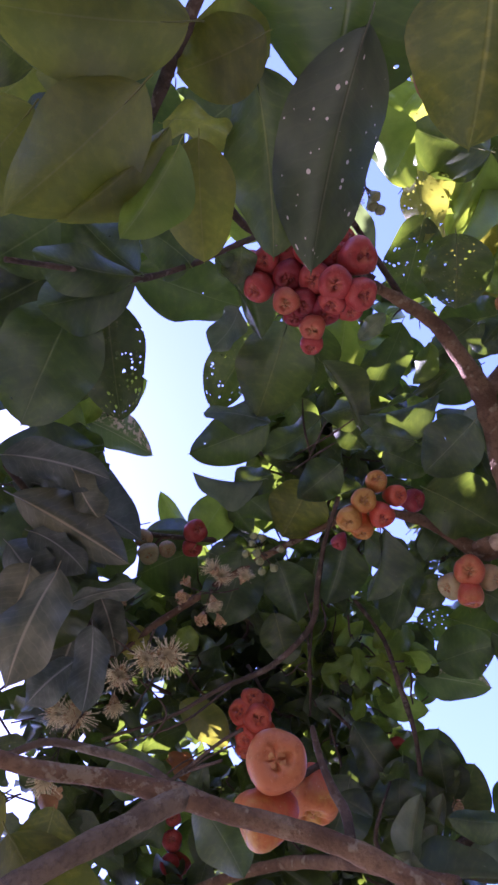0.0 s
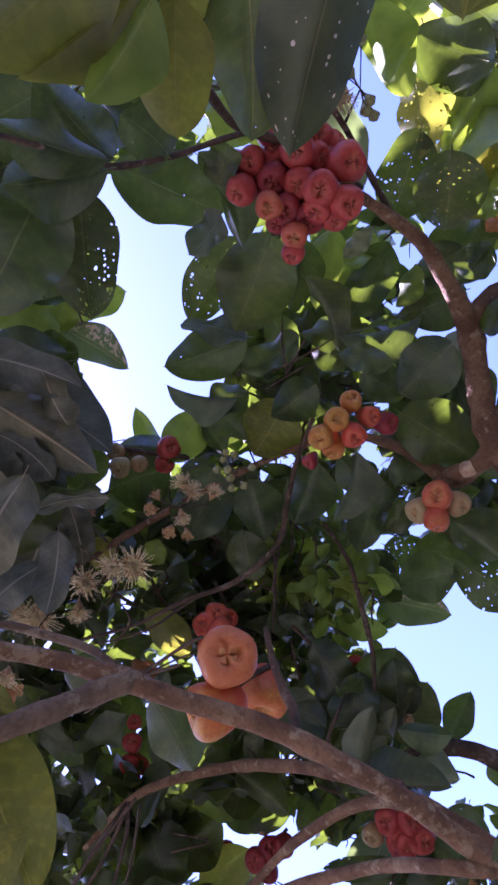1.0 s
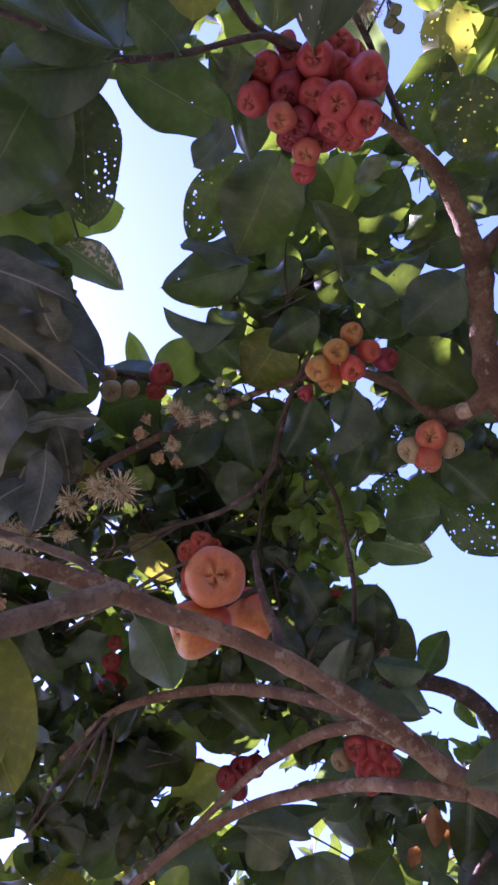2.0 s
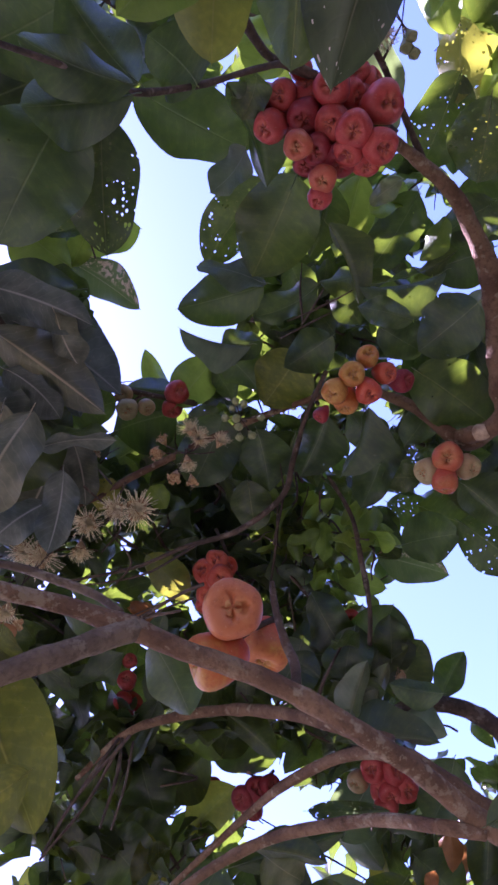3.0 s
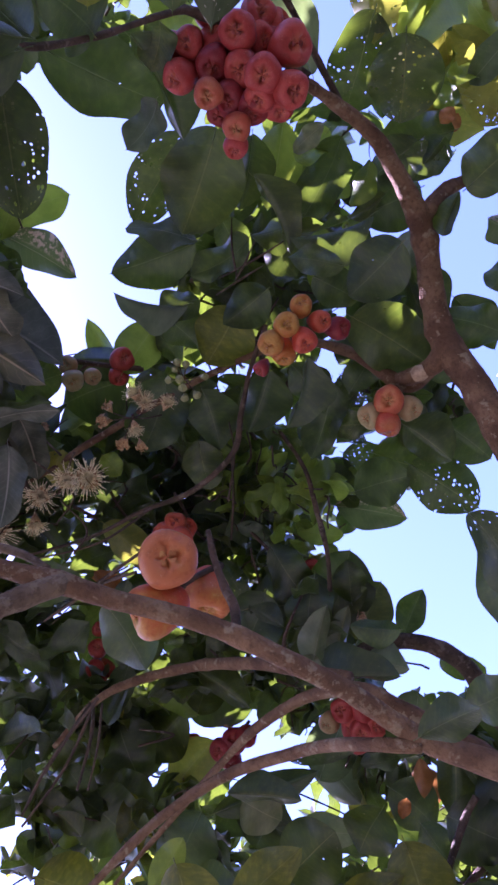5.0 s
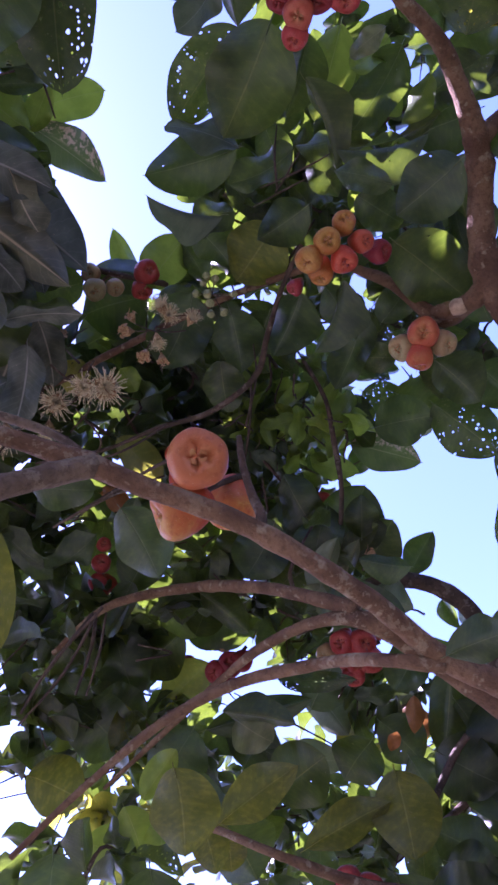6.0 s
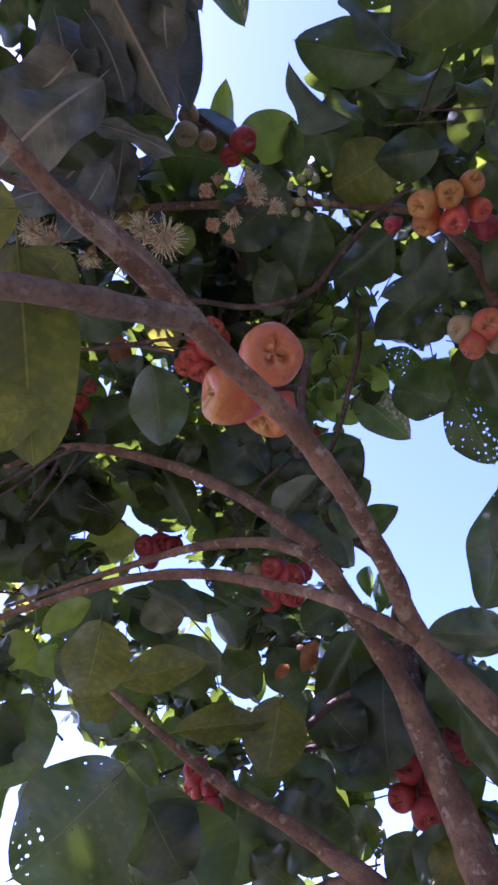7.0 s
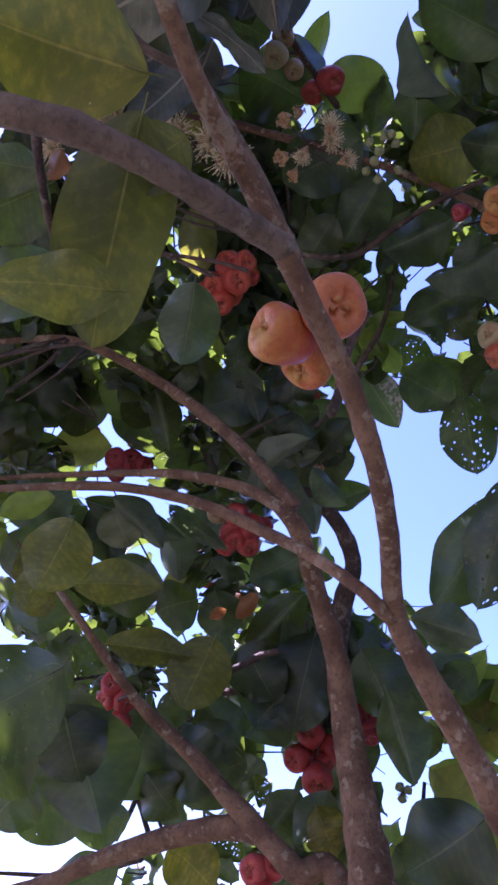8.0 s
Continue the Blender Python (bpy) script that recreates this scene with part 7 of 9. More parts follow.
# crown further off
spray(bough, (0.299, 0.378, 2.931), (0.423, 0.459, 2.871), 6, 0.105, "gggm", 163)
spray(bough, (0.456, 0.333, 2.906), (0.574, 0.409, 2.836), 6, 0.105, "gggm", 780)
spray(bough, (0.334, 0.616, 2.821), (0.452, 0.687, 2.744), 8, 0.105, "gggm", 816)
spray(bough, (0.193, 0.726, 2.9), (0.322, 0.806, 2.826), 8, 0.105, "gggm", 142)
spray(bough, (0.058, 0.782, 2.876), (0.186, 0.864, 2.809), 8, 0.105, "gggm", 632)
spray(bough, (0.216, 0.835, 2.826), (0.341, 0.907, 2.746), 8, 0.105, "gggm", 632)
spray(bough, (-0.011, 0.837, 2.84), (0.115, 0.918, 2.775), 8, 0.105, "gggm", 455)
spray(bough, (0.344, 0.844, 2.664), (0.453, 0.899, 2.578), 6, 0.105, "gggm", 129)
spray(bough, (0.53, 0.334, 2.767), (0.634, 0.401, 2.693), 6, 0.105, "gggm", 135)
spray(bough, (0.577, 0.487, 2.682), (0.673, 0.545, 2.598), 6, 0.105, "gggm", 1)
spray(bough, (-0.196, 0.461, 2.967), (-0.078, 0.555, 2.94), 6, 0.105, "gggm", 892)
spray(bough, (0.28, 0.747, 2.814), (0.401, 0.817, 2.734), 8, 0.105, "gggm", 5)
spray(bough, (0.108, 0.879, 2.806), (0.234, 0.953, 2.731), 8, 0.105, "gggm", 214)
spray(bough, (-0.005, -0.185, 2.728), (0.081, -0.131, 2.73), 6, 0.105, "gggm", 792)
spray(bough, (-0.105, -0.071, 2.676), (-0.025, -0.014, 2.679), 6, 0.105, "gggm", 220)
spray(low, (-0.096, 1.254, 2.545), (0.045, 1.196, 2.616), 8, 0.11, "gggmo", 983)
spray(low, (0.282, 1.069, 2.487), (0.415, 0.984, 2.528), 8, 0.11, "gggmo", 893)
spray(low, (0.389, 1.146, 2.433), (0.523, 1.055, 2.472), 8, 0.11, "gggmo", 170)
spray(low, (-0.018, 1.3, 2.301), (0.113, 1.255, 2.364), 8, 0.11, "gggmo", 296)
spray(low, (0.437, 1.368, 2.245), (0.578, 1.288, 2.291), 8, 0.11, "gggmo", 984)
spray(low, (0.313, 1.389, 2.006), (0.441, 1.337, 2.051), 8, 0.11, "gggmo", 694)
spray(low, (0.447, 1.312, 1.955), (0.566, 1.25, 1.993), 8, 0.11, "gggmo", 640)
spray(low, (-0.093, 1.258, 2.034), (0.013, 1.239, 2.086), 6, 0.11, "gggmo", 209)
spray(low, (0.156, 0.855, 2.917), (0.223, 0.715, 2.977), 6, 0.11, "gggm", 963)
spray(low, (0.309, 0.782, 2.801), (0.367, 0.646, 2.853), 8, 0.11, "gggm", 991)
spray(low, (0.405, 0.713, 2.805), (0.456, 0.576, 2.847), 8, 0.11, "gggm", 707)
spray(low, (0.349, 0.947, 2.387), (0.41, 0.835, 2.461), 6, 0.11, "gggm", 201)
spray(low, (0.281, 1.015, 2.572), (0.348, 0.89, 2.652), 6, 0.11, "gggm", 989)
spray(low, (0.686, 1.175, 2.166), (0.761, 1.062, 2.256), 8, 0.11, "gggm", 988)
spray(low, (0.736, 1.326, 2.045), (0.822, 1.221, 2.143), 6, 0.11, "gggm", 915)
spray(low, (0.781, 1.133, 2.109), (0.852, 1.019, 2.195), 6, 0.11, "gggm", 392)
spray(low, (-0.037, 1.346, 2.497), (0.039, 1.248, 2.611), 6, 0.11, "gggm", 22)
spray(low, (0.657, 1.324, 1.8), (0.743, 1.249, 1.886), 5, 0.11, "gggm", 369)
spray(low, (0.796, 1.228, 1.813), (0.875, 1.14, 1.896), 6, 0.11, "gggm", 424)
spray(low, (0.488, 0.636, 2.807), (0.532, 0.5, 2.841), 6, 0.11, "gggm", 169)
spray(low, (0.414, 0.51, 2.775), (0.452, 0.389, 2.798), 5, 0.11, "gggm", 958)
leaf(front, (0.362, 0.489, 1.894), (0.403, 0.452, 1.881), (-0.64, -0.51, -0.57), 0.045, "g")
leaf(low, (0.708, 1.051, 2.229), (0.8, 1.039, 2.12), (-0.65, -0.58, -0.49), 0.120, "g")
leaf(low, (0.734, 1.18, 2.089), (0.763, 1.12, 2.159), (-0.46, -0.77, -0.45), 0.099, "g")
leaf(low, (0.839, 1.175, 2.203), (0.847, 1.236, 2.069), (-0.7, -0.64, -0.33), 0.119, "g")
leaf(low, (0.759, 1.236, 1.89), (0.829, 1.202, 1.811), (-0.66, -0.69, -0.29), 0.112, "g")
leaf(front, (1.128, 0.983, 2.274), (1.09, 1.079, 2.202), (-0.79, -0.53, -0.3), 0.098, "y")
leaf(front, (1.106, 1.093, 2.148), (1.179, 1.035, 2.093), (-0.74, -0.51, -0.44), 0.098, "y")
leaf(front, (0.757, 0.935, 2.113), (0.826, 0.902, 2.049), (-0.7, -0.54, -0.48), 0.078, "g")
leaf(front, (0.961, 0.996, 2.038), (0.909, 1.036, 2.07), (-0.67, -0.71, -0.21), 0.074, "g")
leaf(front, (0.701, 0.673, 1.831), (0.675, 0.734, 1.745), (-0.83, -0.54, -0.14), 0.130, "y")
leaf(front, (0.961, 1.01, 2.009), (1.02, 0.954, 1.981), (-0.72, -0.55, -0.41), 0.062, "y")
leaf(front, (0.96, 1.199, 1.903), (0.876, 1.252, 1.967), (-0.59, -0.8, -0.12), 0.079, "g")
leaf(low, (0.728, 1.271, 2.181), (0.717, 1.34, 2.041), (-0.63, -0.71, -0.3), 0.106, "g")
leaf(low, (0.483, 1.257, 1.736), (0.388, 1.306, 1.667), (-0.47, -0.88, 0.01), 0.089, "g", 1)
leaf(low, (0.496, 1.292, 1.82), (0.412, 1.338, 1.773), (-0.46, -0.89, -0.05), 0.081, "g", 1)
leaf(low, (0.769, 1.088, 1.919), (0.756, 1.131, 1.809), (-0.72, -0.67, -0.18), 0.093, "g", 1)
leaf(low, (0.807, 1.095, 1.883), (0.853, 1.076, 1.797), (-0.73, -0.63, -0.26), 0.094, "g", 1)
leaf(low, (0.761, 1.16, 1.923), (0.732, 1.205, 1.842), (-0.68, -0.71, -0.15), 0.084, "g", 1)
leaf(low, (0.845, 1.164, 2.08), (0.91, 1.154, 1.967), (-0.71, -0.61, -0.36), 0.115, "g", 1)
leaf(low, (0.721, 1.161, 1.793), (0.791, 1.115, 1.75), (-0.64, -0.71, -0.27), 0.104, "g", 1)
leaf(low, (0.696, 1.409, 2.201), (0.804, 1.374, 2.127), (-0.54, -0.7, -0.46), 0.112, "g", 1)
leaf(front, (0.836, 0.982, 1.841), (0.88, 0.948, 1.796), (-0.75, -0.59, -0.3), 0.100, "g", 1)
leaf(low, (0.882, 1.218, 2.043), (0.94, 1.213, 1.918), (-0.72, -0.62, -0.31), 0.106, "g", 1)
leaf(bent, (0.627, 0.576, 2.756), (0.568, 0.656, 2.737), (-0.42, -0.49, -0.76), 0.057, "m", 0)
leaf(bent, (0.53, 0.654, 2.753), (0.622, 0.692, 2.69), (-0.39, -0.43, -0.82), 0.052, "m", 1)
leaf(bent, (0.594, 0.591, 2.763), (0.644, 0.551, 2.761), (-0.33, -0.37, -0.87), 0.049, "g", 0)
leaf(uptwig, (0.01, -0.155, 2.447), (-0.119, -0.089, 2.44), (0.01, -0.09, -1), 0.119, "g", 0)
leaf(uptwig, (-0.073, -0.132, 2.495), (-0.136, -0.012, 2.485), (-0, -0.08, -1), 0.110, "g", 0)
branch(tree, [(-0.0192, 0.6537, 2.6012, 0.0016), (0.02, 0.691, 2.5501, 0.0021), (-0.0083, 0.7155, 2.5177, 0.0016)], TWIG, sides=6, name="twig")
branch(tree, [(-0.0915, 0.7294, 2.5393, 0.0016), (0.0371, 0.7122, 2.5335, 0.0021), (0.137, 0.6676, 2.5485, 0.0026)], TWIG, sides=6, name="twig")
branch(tree, [(-0.1287, 0.9173, 2.1871, 0.002), (-0.0806, 0.8848, 2.2436, 0.0025), (0.0027, 0.8269, 2.2923, 0.0029)], TWIG, sides=6, name="twig")
branch(tree, [(-0.0352, 0.9578, 2.2298, 0.0015), (-0.0102, 0.9008, 2.2612, 0.002), (0.0064, 0.8478, 2.2981, 0.002)], TWIG, sides=6, name="twig")
branch(tree, [(-0.1567, 1.0741, 2.2729, 0.0021), (-0.0788, 1.0367, 2.3364, 0.0027), (-0.0165, 0.9681, 2.3921, 0.0031)], TWIG, sides=6, name="twig")
branch(tree, [(-0.0682, 0.87, 2.5203, 0.0011), (0.009, 0.8309, 2.5552, 0.0016), (0.0831, 0.7951, 2.5538, 0.0016)], TWIG, sides=6, name="twig")
branch(tree, [(0.3576, 0.8367, 2.8671, 0.0013), (0.4153, 0.888, 2.8142, 0.0026), (0.4034, 0.9537, 2.7692, 0.002)], TWIG, sides=6, name="twig")
branch(tree, [(0.0589, 1.1229, 2.4457, 0.0017), (0.1237, 1.1317, 2.4207, 0.0023), (0.0521, 1.1426, 2.4228, 0.0023)], TWIG, sides=6, name="twig")
branch(tree, [(-0.0104, 0.7294, 2.4196, 0.0014), (0.0726, 0.7003, 2.4291, 0.0018), (0.1169, 0.6863, 2.4293, 0.0018)], TWIG, sides=6, name="twig")
branch(tree, [(0.3295, 0.6963, 2.7269, 0.0024), (0.3211, 0.7649, 2.6817, 0.003), (0.3008, 0.8385, 2.629, 0.0024)], TWIG, sides=6, name="twig")
branch(tree, [(0.3847, 0.8846, 2.7675, 0.002), (0.4463, 0.8332, 2.7885, 0.0026), (0.478, 0.801, 2.8012, 0.002)], TWIG, sides=6, name="twig")
leaf(low, (0.375, 1.181, 1.81), (0.268, 1.233, 1.743), (-0.38, -0.92, -0.1), 0.113, "g", 0)
spots = []
clump(spots, 0.011, -0.228, 3.026, 0.196, 26)
clump(spots, 0.299, -0.187, 3.105, 0.157, 14)
clump(spots, -0.084, 0.078, 2.919, 0.126, 18)
clump(spots, -0.183, 0.662, 3.268, 0.156, 22)
clump(spots, -0.204, 0.87, 3.159, 0.187, 13)
clump(spots, 0.419, 0.415, 3.107, 0.153, 22)
clump(spots, 0.624, 0.463, 3.024, 0.167, 24)
clump(spots, 0.718, 0.517, 2.84, 0.105, 14)
clump(spots, 0.4, 0.732, 3.032, 0.186, 28)
clump(spots, 0.592, 0.714, 2.98, 0.158, 11)
clump(spots, 0.19, 0.916, 3.138, 0.187, 26)
clump(spots, -0.024, 1.067, 3.042, 0.249, 36)
clump(spots, 0.303, 1.069, 3.015, 0.202, 28)
clump(spots, 0.453, 1.131, 2.787, 0.162, 26)
clump(spots, 0.541, 1.179, 2.703, 0.133, 18)
clump(spots, 0.862, 0.889, 2.93, 0.109, 10)
clump(spots, 0.793, 0.663, 2.717, 0.079, 10)
clump(spots, 0.108, 1.17, 2.956, 0.187, 26)
clump(spots, 0.339, 0.414, 3.126, 0.097, 8)
clump(spots, -0.167, 1.509, 2.859, 0.18, 11)
clump(spots, 0.047, 1.517, 2.856, 0.147, 18)
clump(spots, 0.368, 1.309, 2.877, 0.156, 20)
clump(spots, -0.091, 1.632, 2.707, 0.164, 20)
clump(spots, 0.554, 1.492, 2.757, 0.18, 22)
clump(spots, 0.041, 1.667, 2.463, 0.218, 28)
clump(spots, 0.491, 1.75, 2.376, 0.213, 26)
clump(spots, 0.722, 1.715, 2.265, 0.213, 13)
clump(spots, 0.857, 1.518, 2.285, 0.14, 18)
clump(spots, -0.069, 1.681, 2.192, 0.192, 24)
clump(spots, 0.557, 1.72, 2.116, 0.218, 28)
clump(spots, 0.803, 1.624, 2.095, 0.171, 20)
clump(spots, 0.252, 1.596, 2.068, 0.167, 9)
clump(spots, 0.344, 1.816, 2.307, 0.131, 12)
clump(spots, 0.039, 1.552, 2.717, 0.187, 12)
clump(spots, 0.254, 1.744, 2.564, 0.164, 16)
clump(spots, 0.859, 1.524, 2.513, 0.18, 24)
clump(spots, 0.985, 1.449, 2.251, 0.171, 22)
clump(spots, 0.428, 1.611, 1.984, 0.181, 24)
clump(spots, 0.798, 1.766, 2.063, 0.147, 12)
clump(spots, 1.211, 1.507, 1.961, 0.131, 12)
clump(spots, 1.102, 1.272, 2.378, 0.124, 14)
clump(spots, 1.517, 1.41, 2.174, 0.108, 4)
clump(spots, -0.161, 1.145, 2.539, 0.17, 34)
clump(spots, -0.091, 1.327, 2.477, 0.167, 28)
clump(spots, -0.129, 1.096, 2.746, 0.125, 20)
clump(spots, -0.002, 1.376, 2.592, 0.133, 18)
clump(spots, -0.103, 0.741, 2.895, 0.118, 20)
clump(spots, -0.244, 0.816, 2.804, 0.157, 20)
clump(spots, -0.084, 0.864, 2.914, 0.167, 40)
clump(spots, -0.148, 0.961, 2.559, 0.111, 12)
clump(spots, -0.248, 0.649, 2.911, 0.17, 34)
clump(spots, -0.21, 0.472, 3.111, 0.139, 22)
clump(spots, -0.212, 1.081, 2.713, 0.167, 26)
clump(spots, -0.179, 0.131, 3, 0.111, 16)
tagged(foliage("far_foliage", "", spots, 0.13, GREEN, 18), "dense dark green crown leaves higher up", "foliage", kind="stuff")
spots = []
clump(spots, 1.493, 1.323, 2.384, 0.126, 14)
tagged(foliage("far_foliage", "", spots, 0.12, YOUNG_LIT, 33), "crown leaves higher up, sunlight put into their yellow-green", "foliage", kind="stuff")
spots = []
clump(spots, 0.589, 1.222, 3.208, 0.198, 80)
clump(spots, 0.672, 1.134, 3.244, 0.108, 30)
clump(spots, 0.47, 1.318, 3.166, 0.126, 36)
tagged(foliage("far_foliage", "", spots, 0.085, PALE, 8), "small pale green leaves far up in the crown", "foliage", kind="stuff")
spots = []
clump(spots, 0.871, -0.131, 3.118, 0.147, 22)
clump(spots, 0.868, 0.018, 3.002, 0.111, 16)
clump(spots, 0.846, -0.344, 3.224, 0.14, 12)
clump(spots, -0.13, 1.745, 2.523, 0.18, 10)
clump(spots, 0.052, 1.81, 2.4, 0.131, 14)
tagged(foliage("far_foliage", "", spots, 0.14, OLIVE, 42), "olive crown leaves deeper in the tree", "foliage", kind="stuff")
spots = []
clump(spots, 0.37, 0.568, 3.068, 0.045, 5)
clump(spots, 1.272, 0.861, 3.074, 0.045, 5)
clump(spots, 0.465, 0.168, 2.955, 0.045, 5)
clump(spots, -0.186, 1.327, 2.359, 0.045, 5)
clump(spots, 0.34, 1.662, 2.306, 0.045, 5)
clump(spots, 0.729, 1.976, 1.893, 0.045, 5)
clump(spots, 0.792, 0.628, 2.677, 0.045, 5)
clump(spots, 0.734, 0.496, 3.529, 0.045, 5)
clump(spots, 0.006, -0.307, 3.267, 0.045, 5)
clump(spots, 0.167, 1.274, 2.687, 0.045, 5)
clump(spots, -0.192, 1.023, 2.664, 0.045, 5)
clump(spots, 1.113, 0.972, 3.163, 0.045, 5)
clump(spots, 0.506, 1.642, 2.205, 0.045, 5)
clump(spots, 0.976, 1.286, 1.896, 0.045, 5)
clump(spots, 0.44, 1.954, 2.07, 0.045, 5)
clump(spots, 0.062, 0.932, 2.878, 0.045, 5)
clump(spots, 0.521, 1.033, 3.066, 0.045, 5)
clump(spots, -0.284, 1.764, 2.785, 0.045, 5)
clump(spots, 0.113, -0.077, 3.093, 0.045, 5)
clump(spots, 0.347, 0.863, 2.679, 0.045, 5)
clump(spots, 0.615, -0.369, 3.291, 0.045, 5)
clump(spots, 0.217, 1.666, 2.418, 0.045, 5)
clump(spots, 0.125, 1.144, 2.81, 0.045, 5)
clump(spots, 0.536, 1.129, 2.463, 0.045, 5)
clump(spots, 0.873, 0.666, 2.872, 0.045, 5)
clump(spots, 1.017, 1.645, 1.902, 0.045, 5)
clump(spots, -0.453, 0.993, 3.244, 0.045, 5)
clump(spots, -0.083, 0.976, 3.288, 0.045, 5)
clump(spots, 0.449, 1.644, 2.898, 0.045, 5)
clump(spots, -0.16, -0.311, 3.276, 0.045, 5)
clump(spots, 1.265, 1.213, 2.295, 0.045, 5)
clump(spots, 1.145, 1.5, 2.115, 0.045, 5)
clump(spots, -0.032, -0.273, 3.64, 0.045, 5)
clump(spots, 0.565, 0.978, 3.225, 0.045, 5)
clump(spots, 0.955, -0.245, 3.061, 0.045, 5)
clump(spots, 0.893, 0.716, 2.738, 0.045, 5)
clump(spots, 0.06, 1.152, 3.38, 0.045, 5)
clump(spots, 0.431, 1.416, 2.87, 0.045, 5)
clump(spots, -0.083, 0.922, 2.972, 0.045, 5)
clump(spots, 1.046, 0.167, 2.95, 0.045, 5)
clump(spots, 0.504, 1.088, 2.911, 0.045, 5)
clump(spots, -0.301, 0.83, 3.258, 0.045, 5)
clump(spots, 0.279, -0.403, 3.549, 0.045, 5)
clump(spots, 0.627, 0.66, 3.206, 0.045, 5)
clump(spots, 0.008, 1.691, 2.839, 0.045, 5)
clump(spots, -0.123, 0.426, 3.581, 0.045, 5)
clump(spots, 0.636, 1.344, 2.858, 0.045, 5)
clump(spots, 0.101, 0.713, 3.148, 0.045, 5)
clump(spots, 0.454, 0.216, 3.556, 0.045, 5)
clump(spots, -0.22, 1.333, 2.998, 0.045, 5)
clump(spots, -0.04, 0.171, 3.259, 0.045, 5)
clump(spots, 0.211, 1.027, 2.856, 0.045, 5)
clump(spots, 0.391, 0.201, 3.256, 0.045, 5)
clump(spots, 0.602, 1.94, 2.015, 0.045, 5)
clump(spots, 0.596, 0.619, 3.406, 0.045, 5)
clump(spots, -0.127, 1.588, 2.876, 0.045, 5)
clump(spots, 0.096, 0.742, 3.019, 0.045, 5)
clump(spots, 1.154, 1.328, 2.346, 0.045, 5)
clump(spots, 0.744, 0.092, 3.169, 0.045, 5)
clump(spots, 0.84, 1.713, 2.625, 0.045, 5)
clump(spots, -0.391, 1, 3.345, 0.045, 5)
clump(spots, 0.65, 1.642, 2.032, 0.045, 5)
clump(spots, 0.573, 1.868, 2.285, 0.045, 5)
clump(spots, 0.477, 0.694, 3.071, 0.045, 5)
clump(spots, 0.66, 0.224, 3.118, 0.045, 5)
clump(spots, -0.094, 1.855, 2.646, 0.045, 5)
clump(spots, 0.669, 0.1, 3.358, 0.045, 5)
clump(spots, -0.194, 1.533, 2.263, 0.045, 5)
clump(spots, -0.126, 1.023, 3.046, 0.045, 5)
clump(spots, -0.205, 0.994, 2.975, 0.045, 5)
clump(spots, 0.691, 0.845, 3.431, 0.045, 5)
clump(spots, -0.213, 1.101, 3.182, 0.045, 5)
clump(spots, 0.224, -0.042, 3.395, 0.045, 5)
clump(spots, 0.493, -0.34, 3.027, 0.045, 5)
clump(spots, 0.07, 0.825, 2.937, 0.045, 5)
clump(spots, 0.174, 1.331, 2.27, 0.045, 5)
clump(spots, -0.067, 1.647, 2.868, 0.045, 5)
clump(spots, 0.763, 1.428, 2.477, 0.045, 5)
clump(spots, 0.558, 1.26, 3.1, 0.045, 5)
clump(spots, 0.807, 0.04, 3.07, 0.045, 5)
clump(spots, -0.066, 1.576, 2.045, 0.045, 5)
clump(spots, 0.543, 0.245, 3.397, 0.045, 5)
clump(spots, -0.012, 1.163, 3.384, 0.045, 5)
clump(spots, 0.358, 0.847, 2.977, 0.045, 5)
clump(spots, 0.503, 0.528, 3.138, 0.045, 5)
clump(spots, 0.096, 1.355, 2.909, 0.045, 5)
clump(spots, 0.142, 1.157, 3.401, 0.045, 5)
clump(spots, 0.84, -0.183, 3.264, 0.045, 5)
clump(spots, 0.744, 1.644, 2.576, 0.045, 5)
clump(spots, -0.177, 1.214, 3.343, 0.045, 5)
clump(spots, 0.387, 0.782, 2.883, 0.045, 5)
clump(spots, 0.263, 1.063, 2.538, 0.045, 5)
clump(spots, 0.546, 1.357, 3.047, 0.045, 5)
clump(spots, 0.403, 1.944, 2.273, 0.045, 5)
clump(spots, 0.653, 0.334, 3.129, 0.045, 5)
clump(spots, -0.059, 0.038, 3.173, 0.045, 5)
clump(spots, -0.105, -0.548, 3.204, 0.045, 5)
clump(spots, 0.53, 1.847, 2.369, 0.045, 5)
clump(spots, 0.901, 0.624, 3.271, 0.045, 5)
clump(spots, 0.645, 1.298, 2.37, 0.045, 5)
clump(spots, 0.058, 1.832, 2.444, 0.045, 5)
clump(spots, 1.288, -0.069, 3.325, 0.045, 5)
clump(spots, 0.669, 0.547, 2.794, 0.045, 5)
clump(spots, 0.457, 0.461, 3.434, 0.045, 5)
clump(spots, 0.611, -0.628, 3.41, 0.045, 5)
clump(spots, 0.668, 1.558, 2.736, 0.045, 5)
clump(spots, 0.5, 0.156, 3.371, 0.045, 5)
clump(spots, 0.534, 1.481, 2.109, 0.045, 5)
clump(spots, 1.055, -0.331, 3.389, 0.045, 5)
clump(spots, 0.705, 1.769, 2.058, 0.045, 5)
clump(spots, -0.066, 1.086, 3.152, 0.045, 5)
clump(spots, -0.123, 1.058, 2.762, 0.045, 5)
clump(spots, 0.457, 1.272, 2.559, 0.045, 5)
clump(spots, 1.126, 0.981, 2.194, 0.045, 5)
clump(spots, 1.3, 1.576, 1.87, 0.045, 5)
clump(spots, 0.484, 1.595, 2.282, 0.045, 5)
clump(spots, 0.392, 1.259, 2.606, 0.045, 5)
clump(spots, 0.572, 0.708, 3.337, 0.045, 5)
clump(spots, 0.307, 0.201, 3.045, 0.045, 5)
clump(spots, 0.389, 1.723, 2.295, 0.045, 5)
